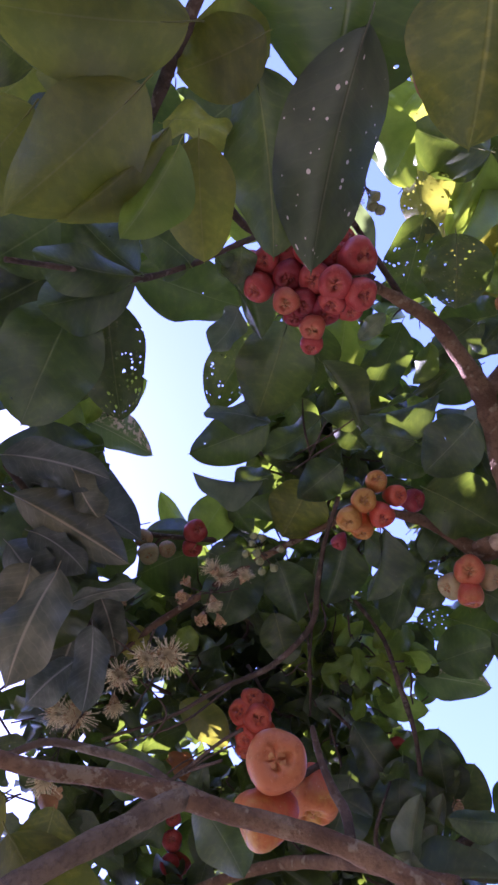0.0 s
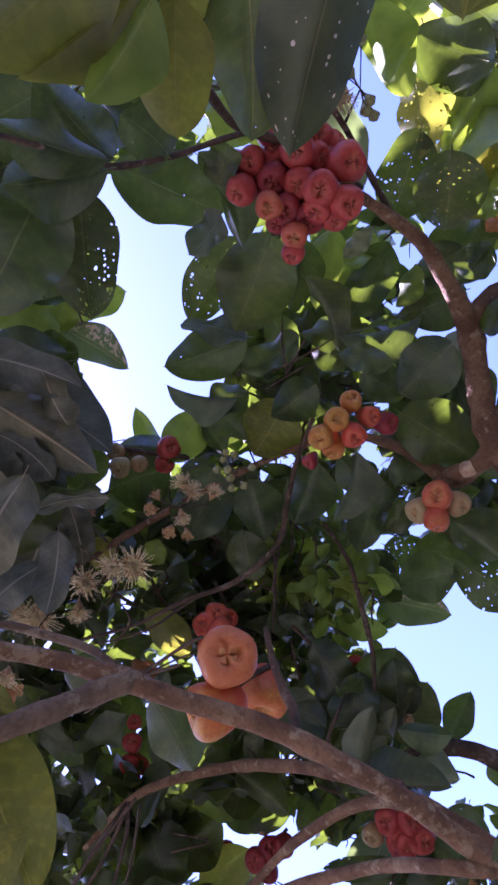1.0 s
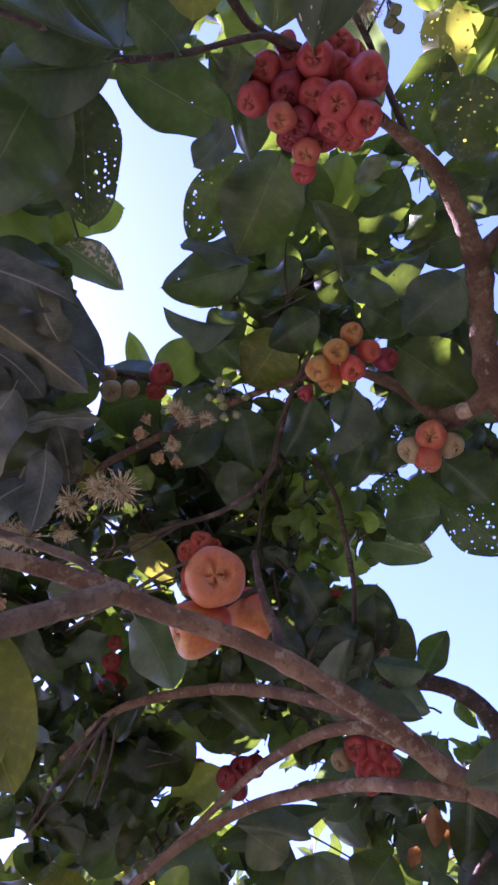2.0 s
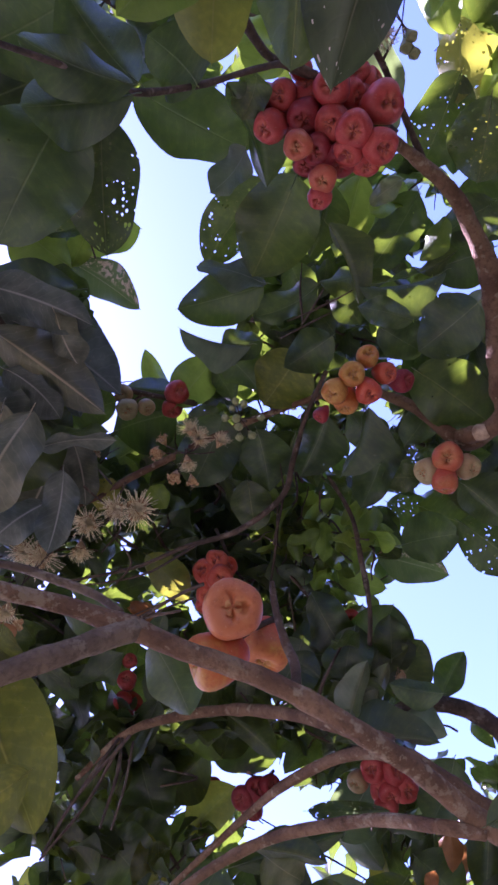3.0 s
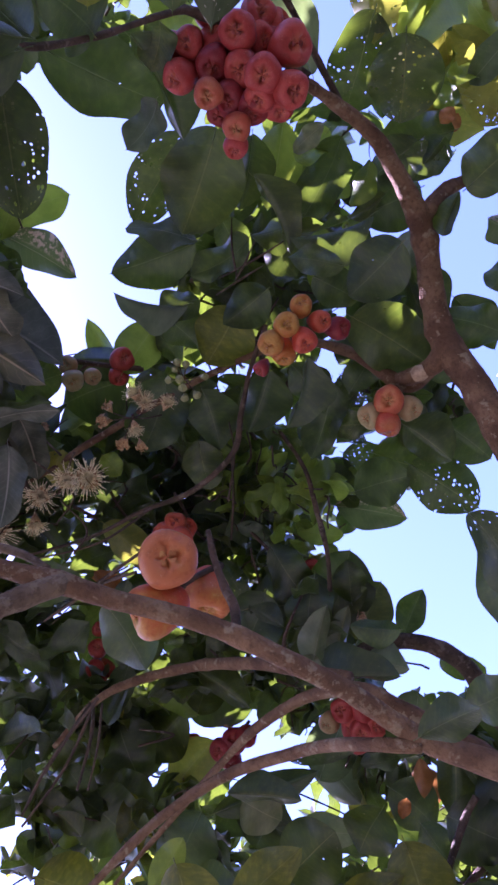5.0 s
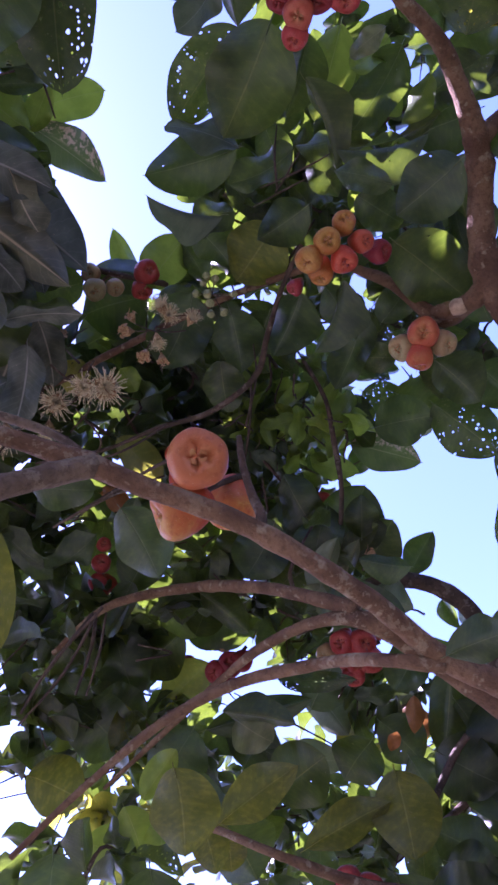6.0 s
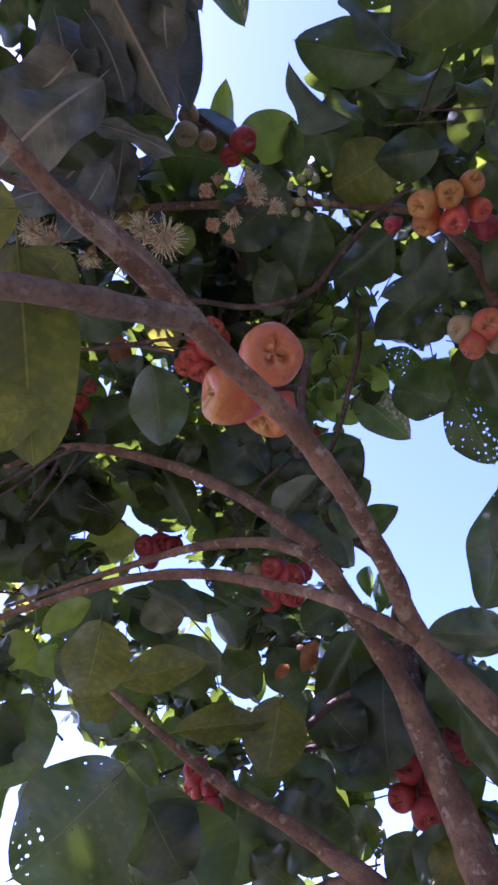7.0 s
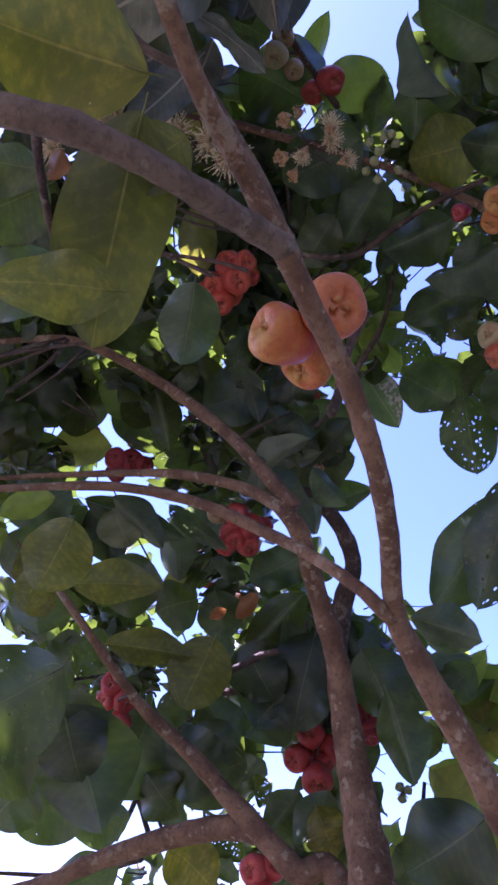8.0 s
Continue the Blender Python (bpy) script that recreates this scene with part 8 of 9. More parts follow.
clump(spots, 1.126, -0.316, 3.364, 0.045, 5)
clump(spots, -0.155, 0.145, 3.465, 0.045, 5)
clump(spots, 0.801, 0.216, 3.409, 0.045, 5)
clump(spots, 0.182, 0.778, 3.248, 0.045, 5)
clump(spots, 0.187, -0.43, 3.276, 0.045, 5)
clump(spots, 0.282, 1.053, 2.853, 0.045, 5)
clump(spots, 0.614, 1.003, 2.939, 0.045, 5)
clump(spots, 0.559, 0.342, 3.48, 0.045, 5)
clump(spots, 0.277, 1.393, 3.211, 0.045, 5)
clump(spots, -0.245, 0.503, 3.322, 0.045, 5)
clump(spots, 0.191, 1.047, 2.683, 0.045, 5)
clump(spots, 0.664, 1.396, 3.079, 0.045, 5)
clump(spots, -0.15, 1.165, 3.287, 0.045, 5)
clump(spots, 0.008, 1.081, 2.503, 0.045, 5)
clump(spots, 0.298, 0.642, 2.965, 0.045, 5)
clump(spots, -0.179, 0.937, 3.246, 0.045, 5)
clump(spots, 0.709, 1.164, 2.218, 0.045, 5)
clump(spots, -0.315, 0.885, 2.629, 0.045, 5)
clump(spots, 0.12, 1.334, 2.412, 0.045, 5)
clump(spots, 1.047, -0.055, 3.222, 0.045, 5)
clump(spots, -0.121, 1.92, 2.16, 0.045, 5)
clump(spots, 0.56, 0.497, 3.25, 0.045, 5)
clump(spots, 1.1, 0.968, 1.908, 0.045, 5)
clump(spots, 0.298, -0.178, 3.462, 0.045, 5)
clump(spots, 0.507, 1.169, 3.022, 0.045, 5)
clump(spots, 0.796, -0.321, 3.074, 0.045, 5)
clump(spots, 0.424, 0.831, 3.036, 0.045, 5)
clump(spots, 0.02, 1.461, 2.27, 0.045, 5)
clump(spots, 0.744, 0.192, 3.45, 0.045, 5)
clump(spots, 0.127, 1.747, 2.391, 0.045, 5)
clump(spots, 0.536, 0.499, 3.532, 0.045, 5)
clump(spots, 0.33, 0.922, 2.808, 0.045, 5)
clump(spots, 0.843, 0.705, 2.792, 0.045, 5)
clump(spots, 0.152, -0.547, 3.145, 0.045, 5)
clump(spots, 0.435, 0.586, 3.113, 0.045, 5)
clump(spots, 1.029, 0.986, 3.172, 0.045, 5)
clump(spots, 0.312, 0.83, 3.386, 0.045, 5)
clump(spots, -0.136, 1.014, 3.349, 0.045, 5)
clump(spots, 0.255, 0.632, 3.052, 0.045, 5)
clump(spots, 0.986, 0.651, 3.031, 0.045, 5)
clump(spots, -0.186, 0.713, 3.465, 0.045, 5)
clump(spots, -0.087, 0.918, 3.077, 0.045, 5)
clump(spots, -0.275, 1.207, 2.926, 0.045, 5)
clump(spots, 0.483, -0.494, 3.077, 0.045, 5)
clump(spots, -0.166, 1.657, 2.047, 0.045, 5)
clump(spots, -0.005, -0.471, 3.095, 0.045, 5)
clump(spots, -0.155, 1.485, 2.627, 0.045, 5)
clump(spots, 0.264, 1.006, 3.154, 0.045, 5)
clump(spots, -0.132, 1.408, 2.441, 0.045, 5)
clump(spots, 0.414, 1.861, 2.081, 0.045, 5)
clump(spots, 0.031, -0.191, 3.382, 0.045, 5)
clump(spots, 0.272, 1.264, 2.714, 0.045, 5)
clump(spots, -0.023, 1.44, 2.759, 0.045, 5)
clump(spots, 0.424, 0.601, 3.012, 0.045, 5)
clump(spots, 0.402, 0.221, 2.983, 0.045, 5)
clump(spots, 0.458, 0.066, 3.325, 0.045, 5)
clump(spots, 0.419, 0.419, 3.08, 0.045, 5)
clump(spots, 0.203, 1.815, 2.536, 0.045, 5)
clump(spots, 0.661, 1.461, 3.038, 0.045, 5)
clump(spots, 1.086, 0.05, 3.443, 0.045, 5)
clump(spots, 0.64, 0.439, 3.143, 0.045, 5)
clump(spots, 0.112, -0.159, 3.056, 0.045, 5)
clump(spots, -0.178, 1.452, 2.18, 0.045, 5)
clump(spots, 0.712, 0.498, 3.341, 0.045, 5)
clump(spots, 0.183, 1.52, 3.114, 0.045, 5)
clump(spots, 0.601, 1.372, 2.597, 0.045, 5)
clump(spots, 0.499, 1.184, 2.315, 0.045, 5)
clump(spots, 0.467, 1.02, 3.255, 0.045, 5)
clump(spots, 1.125, 0.111, 3.34, 0.045, 5)
clump(spots, 0.207, 0.947, 2.915, 0.045, 5)
clump(spots, 0.127, -0.663, 3.525, 0.045, 5)
clump(spots, -0.338, 0.807, 3.059, 0.045, 5)
clump(spots, 0.439, 1.495, 3.047, 0.045, 5)
clump(spots, -0.103, 1.236, 2.385, 0.045, 5)
clump(spots, 0.423, 0.835, 2.748, 0.045, 5)
clump(spots, 0.71, 0.329, 3.37, 0.045, 5)
clump(spots, 0.007, 1.777, 2.907, 0.045, 5)
clump(spots, 0.173, 1.104, 2.501, 0.045, 5)
clump(spots, -0.025, 1.407, 2.568, 0.045, 5)
clump(spots, 0.924, -0.014, 3.246, 0.045, 5)
clump(spots, 0.462, 0.948, 2.819, 0.045, 5)
clump(spots, 0.819, 1.648, 2.038, 0.045, 5)
clump(spots, 0.732, 0.604, 3.114, 0.045, 5)
clump(spots, 0.094, 1.041, 3.099, 0.045, 5)
clump(spots, 0.583, 0.165, 2.951, 0.045, 5)
clump(spots, 0.401, 1.531, 2.894, 0.045, 5)
clump(spots, 0.813, 1.903, 2.029, 0.045, 5)
clump(spots, 0.281, 0.372, 3.021, 0.045, 5)
clump(spots, 0.701, -0.438, 2.977, 0.045, 5)
clump(spots, 0.413, 0.323, 3.129, 0.045, 5)
clump(spots, 0.946, 1.22, 1.946, 0.045, 5)
clump(spots, 0.129, -0.283, 3.284, 0.045, 5)
clump(spots, -0.1, 1.605, 2.799, 0.045, 5)
clump(spots, 0.599, 0.565, 3.568, 0.045, 5)
clump(spots, 0.336, 1.131, 2.487, 0.045, 5)
clump(spots, -0.242, 0.241, 3.303, 0.045, 5)
clump(spots, 0.239, 1.118, 2.592, 0.045, 5)
clump(spots, 0.258, 1.702, 2.694, 0.045, 5)
clump(spots, 0.442, 1.278, 3.201, 0.045, 5)
clump(spots, -0.12, 1.757, 2.817, 0.045, 5)
clump(spots, 0.435, 1.224, 2.439, 0.045, 5)
clump(spots, 0.128, 1.949, 2.501, 0.045, 5)
clump(spots, -0.243, 1.012, 2.83, 0.045, 5)
clump(spots, 0.744, 1.366, 2.189, 0.045, 5)
clump(spots, -0.285, 1.145, 3.107, 0.045, 5)
clump(spots, -0.176, 1.145, 2.53, 0.045, 5)
clump(spots, 0.527, 1.628, 2.079, 0.045, 5)
clump(spots, 0.421, 0.691, 2.971, 0.045, 5)
clump(spots, 0.578, 0.275, 3.034, 0.045, 5)
clump(spots, 0.1, 1.426, 2.428, 0.045, 5)
clump(spots, 1.49, 1.329, 2.317, 0.045, 5)
clump(spots, 0.339, 1.133, 2.639, 0.045, 5)
clump(spots, 0.349, 0.2, 3.146, 0.045, 5)
clump(spots, 0.74, 1.222, 2.264, 0.045, 5)
clump(spots, -0.005, 1.736, 2.744, 0.045, 5)
clump(spots, 1.202, 1.469, 1.932, 0.045, 5)
clump(spots, 0.602, 1.617, 2.724, 0.045, 5)
clump(spots, 0.915, 1.408, 2.26, 0.045, 5)
clump(spots, 0.18, 0.911, 3.557, 0.045, 5)
clump(spots, 0.18, 1.547, 2.375, 0.045, 5)
clump(spots, 0.573, 0.438, 3.403, 0.045, 5)
clump(spots, 0.391, 0.884, 3.339, 0.045, 5)
clump(spots, 0.899, 0.634, 3.021, 0.045, 5)
clump(spots, 0.642, 0.216, 3.458, 0.045, 5)
clump(spots, 0.463, 0.824, 2.825, 0.045, 5)
clump(spots, 0.377, 0.898, 3.128, 0.045, 5)
clump(spots, 0.325, 0.907, 3.253, 0.045, 5)
clump(spots, 0.137, 0.769, 2.956, 0.045, 5)
clump(spots, 0.551, 1.258, 2.316, 0.045, 5)
clump(spots, 0.596, 0.225, 2.913, 0.045, 5)
clump(spots, -0.184, 1.057, 2.802, 0.045, 5)
clump(spots, -0.175, 1.721, 2.38, 0.045, 5)
clump(spots, 0.215, 1.159, 2.687, 0.045, 5)
clump(spots, -0.062, 1.988, 2.298, 0.045, 5)
clump(spots, 0.504, 0.376, 2.994, 0.045, 5)
clump(spots, 0.257, 1.235, 3.124, 0.045, 5)
clump(spots, 1.043, -0.407, 3.377, 0.045, 5)
clump(spots, 0.8, 1.45, 2.241, 0.045, 5)
clump(spots, -0.268, 0.854, 3.459, 0.045, 5)
clump(spots, 0.893, 0.059, 3.047, 0.045, 5)
clump(spots, -0.326, 0.963, 3.328, 0.045, 5)
clump(spots, 0.672, -0.329, 3.505, 0.045, 5)
clump(spots, 1.373, 1.389, 2.305, 0.045, 5)
clump(spots, 0.723, 0.344, 3.487, 0.045, 5)
clump(spots, 0.123, 1.511, 3.059, 0.045, 5)
clump(spots, 0.768, 1.403, 1.772, 0.045, 5)
clump(spots, 0.467, 0.469, 3.549, 0.045, 5)
clump(spots, 0.146, -0.102, 3.351, 0.045, 5)
clump(spots, 0.463, 0.601, 3.366, 0.045, 5)
clump(spots, 0.856, 0.168, 3.328, 0.045, 5)
clump(spots, 0.254, 0.797, 3.487, 0.045, 5)
clump(spots, 0.809, -0.128, 3.08, 0.045, 5)
clump(spots, 0.317, 1.461, 2.839, 0.045, 5)
clump(spots, 0.624, 1.657, 2.656, 0.045, 5)
clump(spots, 0.714, 0.244, 3.592, 0.045, 5)
clump(spots, 0.9, 1.555, 2.6, 0.045, 5)
clump(spots, 0.479, 1.148, 2.548, 0.045, 5)
clump(spots, -0.346, 1.035, 3.458, 0.045, 5)
clump(spots, 0.33, 0.979, 3.062, 0.045, 5)
clump(spots, 0.75, 0.678, 2.855, 0.045, 5)
clump(spots, 0.735, 0.261, 3.116, 0.045, 5)
clump(spots, 0.321, 1.311, 2.643, 0.045, 5)
clump(spots, 0.449, 1.483, 2.672, 0.045, 5)
clump(spots, 0.751, 1.554, 2.229, 0.045, 5)
clump(spots, 0.206, 1.428, 2.942, 0.045, 5)
clump(spots, 0.375, 1.577, 1.971, 0.045, 5)
clump(spots, 0.093, 0.956, 2.637, 0.045, 5)
clump(spots, 0, -0.032, 3.174, 0.045, 5)
clump(spots, 0.489, 1.51, 2.745, 0.045, 5)
clump(spots, 0.4, 0.944, 2.768, 0.045, 5)
clump(spots, 0.942, 1.561, 2.315, 0.045, 5)
clump(spots, 0.113, 0.82, 2.854, 0.045, 5)
clump(spots, 0.91, 1.229, 1.876, 0.045, 5)
clump(spots, 0.12, 1.446, 2.984, 0.045, 5)
clump(spots, 0.461, 0.457, 3.013, 0.045, 5)
clump(spots, 0.089, 1.835, 2.524, 0.045, 5)
clump(spots, 0.115, 1.622, 2.952, 0.045, 5)
clump(spots, 1.252, 1.067, 2.74, 0.045, 5)
clump(spots, 1.037, 1.566, 1.895, 0.045, 5)
clump(spots, 0.916, 1.533, 2.409, 0.045, 5)
clump(spots, 0.415, 0.199, 3.422, 0.045, 5)
clump(spots, 0.87, 1.515, 1.91, 0.045, 5)
clump(spots, 0.249, -0.082, 3.474, 0.045, 5)
clump(spots, -0.07, 1.53, 2.751, 0.045, 5)
clump(spots, 0.458, 0.947, 3.244, 0.045, 5)
clump(spots, 0.871, 1.441, 2.413, 0.045, 5)
clump(spots, 0.566, 0.135, 3.074, 0.045, 5)
clump(spots, 0.628, 0.324, 3.477, 0.045, 5)
clump(spots, 1.257, 1.744, 1.876, 0.045, 5)
clump(spots, 0.65, 1.62, 2.82, 0.045, 5)
clump(spots, 0.978, 0.887, 2.975, 0.045, 5)
clump(spots, 0.817, 1.792, 1.826, 0.045, 5)
clump(spots, 0.837, 0.756, 3.248, 0.045, 5)
clump(spots, 0.577, 0.466, 2.976, 0.045, 5)
clump(spots, 1.068, 1.223, 1.829, 0.045, 5)
clump(spots, -0.113, 0.332, 3.633, 0.045, 5)
clump(spots, 0.104, -0.205, 3.265, 0.045, 5)
clump(spots, 0.161, 1.395, 2.229, 0.045, 5)
clump(spots, 0.741, 1.195, 2.161, 0.045, 5)
clump(spots, 0.068, 0.911, 3.168, 0.045, 5)
clump(spots, 0.311, 0.719, 3.37, 0.045, 5)
clump(spots, 0.908, 0.156, 3.075, 0.045, 5)
clump(spots, 0.252, 0.751, 2.947, 0.045, 5)
clump(spots, 0.483, 1.439, 1.899, 0.045, 5)
clump(spots, -0.166, 1.263, 2.437, 0.045, 5)
clump(spots, 0.345, 0.228, 3.308, 0.045, 5)
clump(spots, 0.487, 1.705, 2.18, 0.045, 5)
clump(spots, 0.381, 0.941, 2.92, 0.045, 5)
clump(spots, 0.293, 1.438, 2.209, 0.045, 5)
clump(spots, 0.506, 1.472, 2.888, 0.045, 5)
clump(spots, 0.626, 1.483, 2.636, 0.045, 5)
clump(spots, 1.136, 0.713, 3.217, 0.045, 5)
clump(spots, 0.568, 1.073, 3.213, 0.045, 5)
clump(spots, 0.215, 1.8, 2.659, 0.045, 5)
clump(spots, 0.902, 1.489, 2.17, 0.045, 5)
clump(spots, 0.563, 1.117, 3.052, 0.045, 5)
clump(spots, 0.05, -0.622, 3.498, 0.045, 5)
clump(spots, 0.804, -0.08, 2.948, 0.045, 5)
clump(spots, 0.209, 0.943, 3.413, 0.045, 5)
clump(spots, 0.052, 1.278, 3.194, 0.045, 5)
clump(spots, 0.604, 1.401, 2.71, 0.045, 5)
clump(spots, 0.528, 0.086, 3.489, 0.045, 5)
clump(spots, 0.519, 0.512, 3.401, 0.045, 5)
clump(spots, 0.189, -0.166, 3.075, 0.045, 5)
clump(spots, 0.404, 1.1, 2.671, 0.045, 5)
clump(spots, -0.13, 0.353, 3.502, 0.045, 5)
clump(spots, -0.029, 1.658, 2.747, 0.045, 5)
clump(spots, 0.588, -0.512, 3.146, 0.045, 5)
clump(spots, 0.349, 1.941, 2.338, 0.045, 5)
clump(spots, -0.239, 1.342, 2.832, 0.045, 5)
clump(spots, 0.958, 0.652, 3.393, 0.045, 5)
clump(spots, 0.605, 0.316, 2.906, 0.045, 5)
clump(spots, 1.365, 1.206, 2.199, 0.045, 5)
clump(spots, -0.256, 1.149, 2.889, 0.045, 5)
clump(spots, 0.728, 0.374, 3.253, 0.045, 5)
clump(spots, 0.703, 1.42, 2.03, 0.045, 5)
clump(spots, 0.829, 1.263, 2.196, 0.045, 5)
clump(spots, 0.073, 1.324, 2.707, 0.045, 5)
clump(spots, 0.971, 0.778, 3.116, 0.045, 5)
clump(spots, 0.411, 0.552, 3.26, 0.045, 5)
clump(spots, 0.22, -0.206, 3.171, 0.045, 5)
clump(spots, 0.065, 1.508, 2.453, 0.045, 5)
clump(spots, 0.344, 1.431, 2.993, 0.045, 5)
clump(spots, -0.033, 1.162, 2.506, 0.045, 5)
clump(spots, 0.57, 1.215, 2.702, 0.045, 5)
clump(spots, 0.486, -0.006, 3.433, 0.045, 5)
clump(spots, -0.311, 1.308, 3.27, 0.045, 5)
clump(spots, 0.556, 0.567, 3.469, 0.045, 5)
clump(spots, -0.309, 0.587, 3.311, 0.045, 5)
clump(spots, 0.371, -0.151, 3.409, 0.045, 5)
clump(spots, 0.766, 0.51, 2.833, 0.045, 5)
clump(spots, 0.413, 1.025, 3.006, 0.045, 5)
clump(spots, -0.154, -0.227, 3.105, 0.045, 5)
clump(spots, 0.585, 0.209, 3.277, 0.045, 5)
clump(spots, 0.166, -0.456, 3.087, 0.045, 5)
clump(spots, 0.114, 0.864, 3.09, 0.045, 5)
clump(spots, -0.254, 1.468, 3.055, 0.045, 5)
clump(spots, 0.303, 1.8, 2.45, 0.045, 5)
clump(spots, 0.206, 0.952, 3.07, 0.045, 5)
clump(spots, 0.366, 0.431, 3.363, 0.045, 5)
clump(spots, 1.02, 1.411, 1.93, 0.103, 12)
clump(spots, 1.004, 1.348, 2.141, 0.088, 10)
clump(spots, 0.917, 1.385, 2.212, 0.103, 12)
clump(spots, 1.015, 1.258, 2.294, 0.088, 10)
tagged(foliage("far_foliage", "", spots, 0.105, GREEN, 38), "dark green leaves closing the crown behind the fruit", "foliage", kind="stuff")
# unseen leaf clumps added above and around the view to block sun and sky
spots = []
clump(spots, -1, -0.029, 3.357, 0.4, 36)
clump(spots, -0.898, 0.612, 3.377, 0.4, 36)
clump(spots, -1.02, 0.936, 3.242, 0.4, 36)
clump(spots, -1.221, 1.48, 4.244, 0.4, 36)
clump(spots, -1.608, 1.034, 4.879, 0.4, 36)
clump(spots, -1.672, 0.839, 3.902, 0.4, 36)
clump(spots, -1.536, 0.865, 4.372, 0.4, 36)
clump(spots, -1.636, 1.578, 4.475, 0.4, 36)
clump(spots, -1.238, 1.13, 3.912, 0.4, 36)
clump(spots, -0.808, 0.161, 3.62, 0.4, 36)
clump(spots, -1.795, 1.299, 5.095, 0.4, 36)
clump(spots, -0.917, 0.521, 3.027, 0.4, 36)
clump(spots, -1.333, 0.654, 4.003, 0.4, 36)
clump(spots, -1.766, 1.03, 4.17, 0.4, 36)
clump(spots, -1.284, 0.286, 4.166, 0.4, 36)
clump(spots, -1.263, 1.138, 4.783, 0.4, 36)
clump(spots, -1.824, 1.402, 4.766, 0.4, 36)
clump(spots, -1.464, 0.338, 3.912, 0.4, 36)
clump(spots, -1.054, 0.729, 3.627, 0.4, 36)
clump(spots, -1.696, 1.323, 4.105, 0.4, 36)
clump(spots, -0.858, 0.722, 2.725, 0.4, 36)
clump(spots, -1.149, 1.398, 4.549, 0.4, 36)
clump(spots, -1.174, 0.95, 4.383, 0.4, 36)
clump(spots, -1.111, 0.338, 3.627, 0.4, 36)
clump(spots, -1.117, 1.876, 3.966, 0.4, 36)
clump(spots, -1.224, 1.538, 3.713, 0.4, 36)
clump(spots, -1.527, 1.212, 4.339, 0.4, 36)
clump(spots, -1.28, -0.052, 4.012, 0.4, 36)
clump(spots, -0.667, -0.206, 3.558, 0.4, 36)
clump(spots, -0.993, 0.898, 3.88, 0.4, 36)
clump(spots, -1.377, 1.202, 5.247, 0.4, 36)
clump(spots, -0.687, 0.256, 3.283, 0.4, 36)
clump(spots, -1.062, 1.804, 3.519, 0.4, 36)
clump(spots, -1.407, 0.917, 3.687, 0.4, 36)
clump(spots, -0.857, 0.995, 2.963, 0.4, 36)
clump(spots, -1.286, 1.217, 3.426, 0.4, 36)
clump(spots, -1.339, 2.033, 4.448, 0.4, 36)
clump(spots, -1.096, 0.461, 3.975, 0.4, 36)
clump(spots, -1.043, 1.538, 3.35, 0.4, 36)
clump(spots, -1.555, 0.501, 4.286, 0.4, 36)
clump(spots, -0.611, 0.115, 2.784, 0.4, 36)
clump(spots, -1.007, 1.176, 4.215, 0.4, 36)
clump(spots, -1.484, 0.023, 3.674, 0.4, 36)
clump(spots, -1.483, 1.652, 3.958, 0.4, 36)
clump(spots, -1.648, 0.018, 3.954, 0.4, 36)
clump(spots, -1.54, 0.209, 4.364, 0.4, 36)
clump(spots, -1.079, 1.956, 3.155, 0.4, 36)
clump(spots, 0.142, -1.503, 2.601, 0.45, 40)
clump(spots, 1.641, -0.836, 2.338, 0.45, 40)
clump(spots, 1.759, 0.156, 2.066, 0.45, 40)
clump(spots, 1.533, -0.436, 2.403, 0.45, 40)
clump(spots, -1.231, -0.634, 3.073, 0.45, 40)
clump(spots, -1.079, 1.401, 2.267, 0.45, 40)
clump(spots, 0.512, -1.712, 2.194, 0.45, 40)
clump(spots, -1.558, 1.567, 2.004, 0.45, 40)
clump(spots, 0.412, -1.149, 2.799, 0.45, 40)
clump(spots, -1.524, -0.141, 2.435, 0.45, 40)
clump(spots, 1.859, -1.164, 2.239, 0.45, 40)
clump(spots, 0.206, -0.804, 2.204, 0.45, 40)
clump(spots, -0.481, -0.662, 2.405, 0.45, 40)
clump(spots, -0.28, -1.028, 2.686, 0.45, 40)
clump(spots, -1.411, 0.244, 3.078, 0.45, 40)
clump(spots, 0.747, -1.29, 3.364, 0.45, 40)
clump(spots, -0.827, 0.144, 2.293, 0.45, 40)
clump(spots, -0.931, 1.965, 2.284, 0.45, 40)
clump(spots, -0.884, -0.574, 3.492, 0.45, 40)
clump(spots, 1.251, -0.898, 2.523, 0.45, 40)
clump(spots, -0.131, -0.875, 1.984, 0.45, 40)
clump(spots, 1.081, -1.386, 2.761, 0.45, 40)
clump(spots, 1.87, -0.758, 3.081, 0.45, 40)
clump(spots, 1.608, 0.077, 2.637, 0.45, 40)
clump(spots, 2.325, 0.166, 1.908, 0.45, 40)
clump(spots, -1.589, 0.28, 2.476, 0.45, 40)
clump(spots, -1.034, 0.111, 2.677, 0.45, 40)
clump(spots, -0.895, -1.012, 3.038, 0.45, 40)
clump(spots, 2.383, 1.332, 1.906, 0.45, 40)
clump(spots, 1.517, -0.202, 2.026, 0.45, 40)
clump(spots, -1.342, 0.698, 2.664, 0.45, 40)
clump(spots, 1.473, -1.385, 2.294, 0.45, 40)
clump(spots, -0.842, -0.227, 2.475, 0.45, 40)
clump(spots, -0.338, -1.313, 2.391, 0.45, 40)
clump(spots, -1.56, 0.14, 2.032, 0.45, 40)
clump(spots, -0.839, -1.275, 1.957, 0.45, 40)
clump(spots, -1.463, 1.084, 2.831, 0.45, 40)
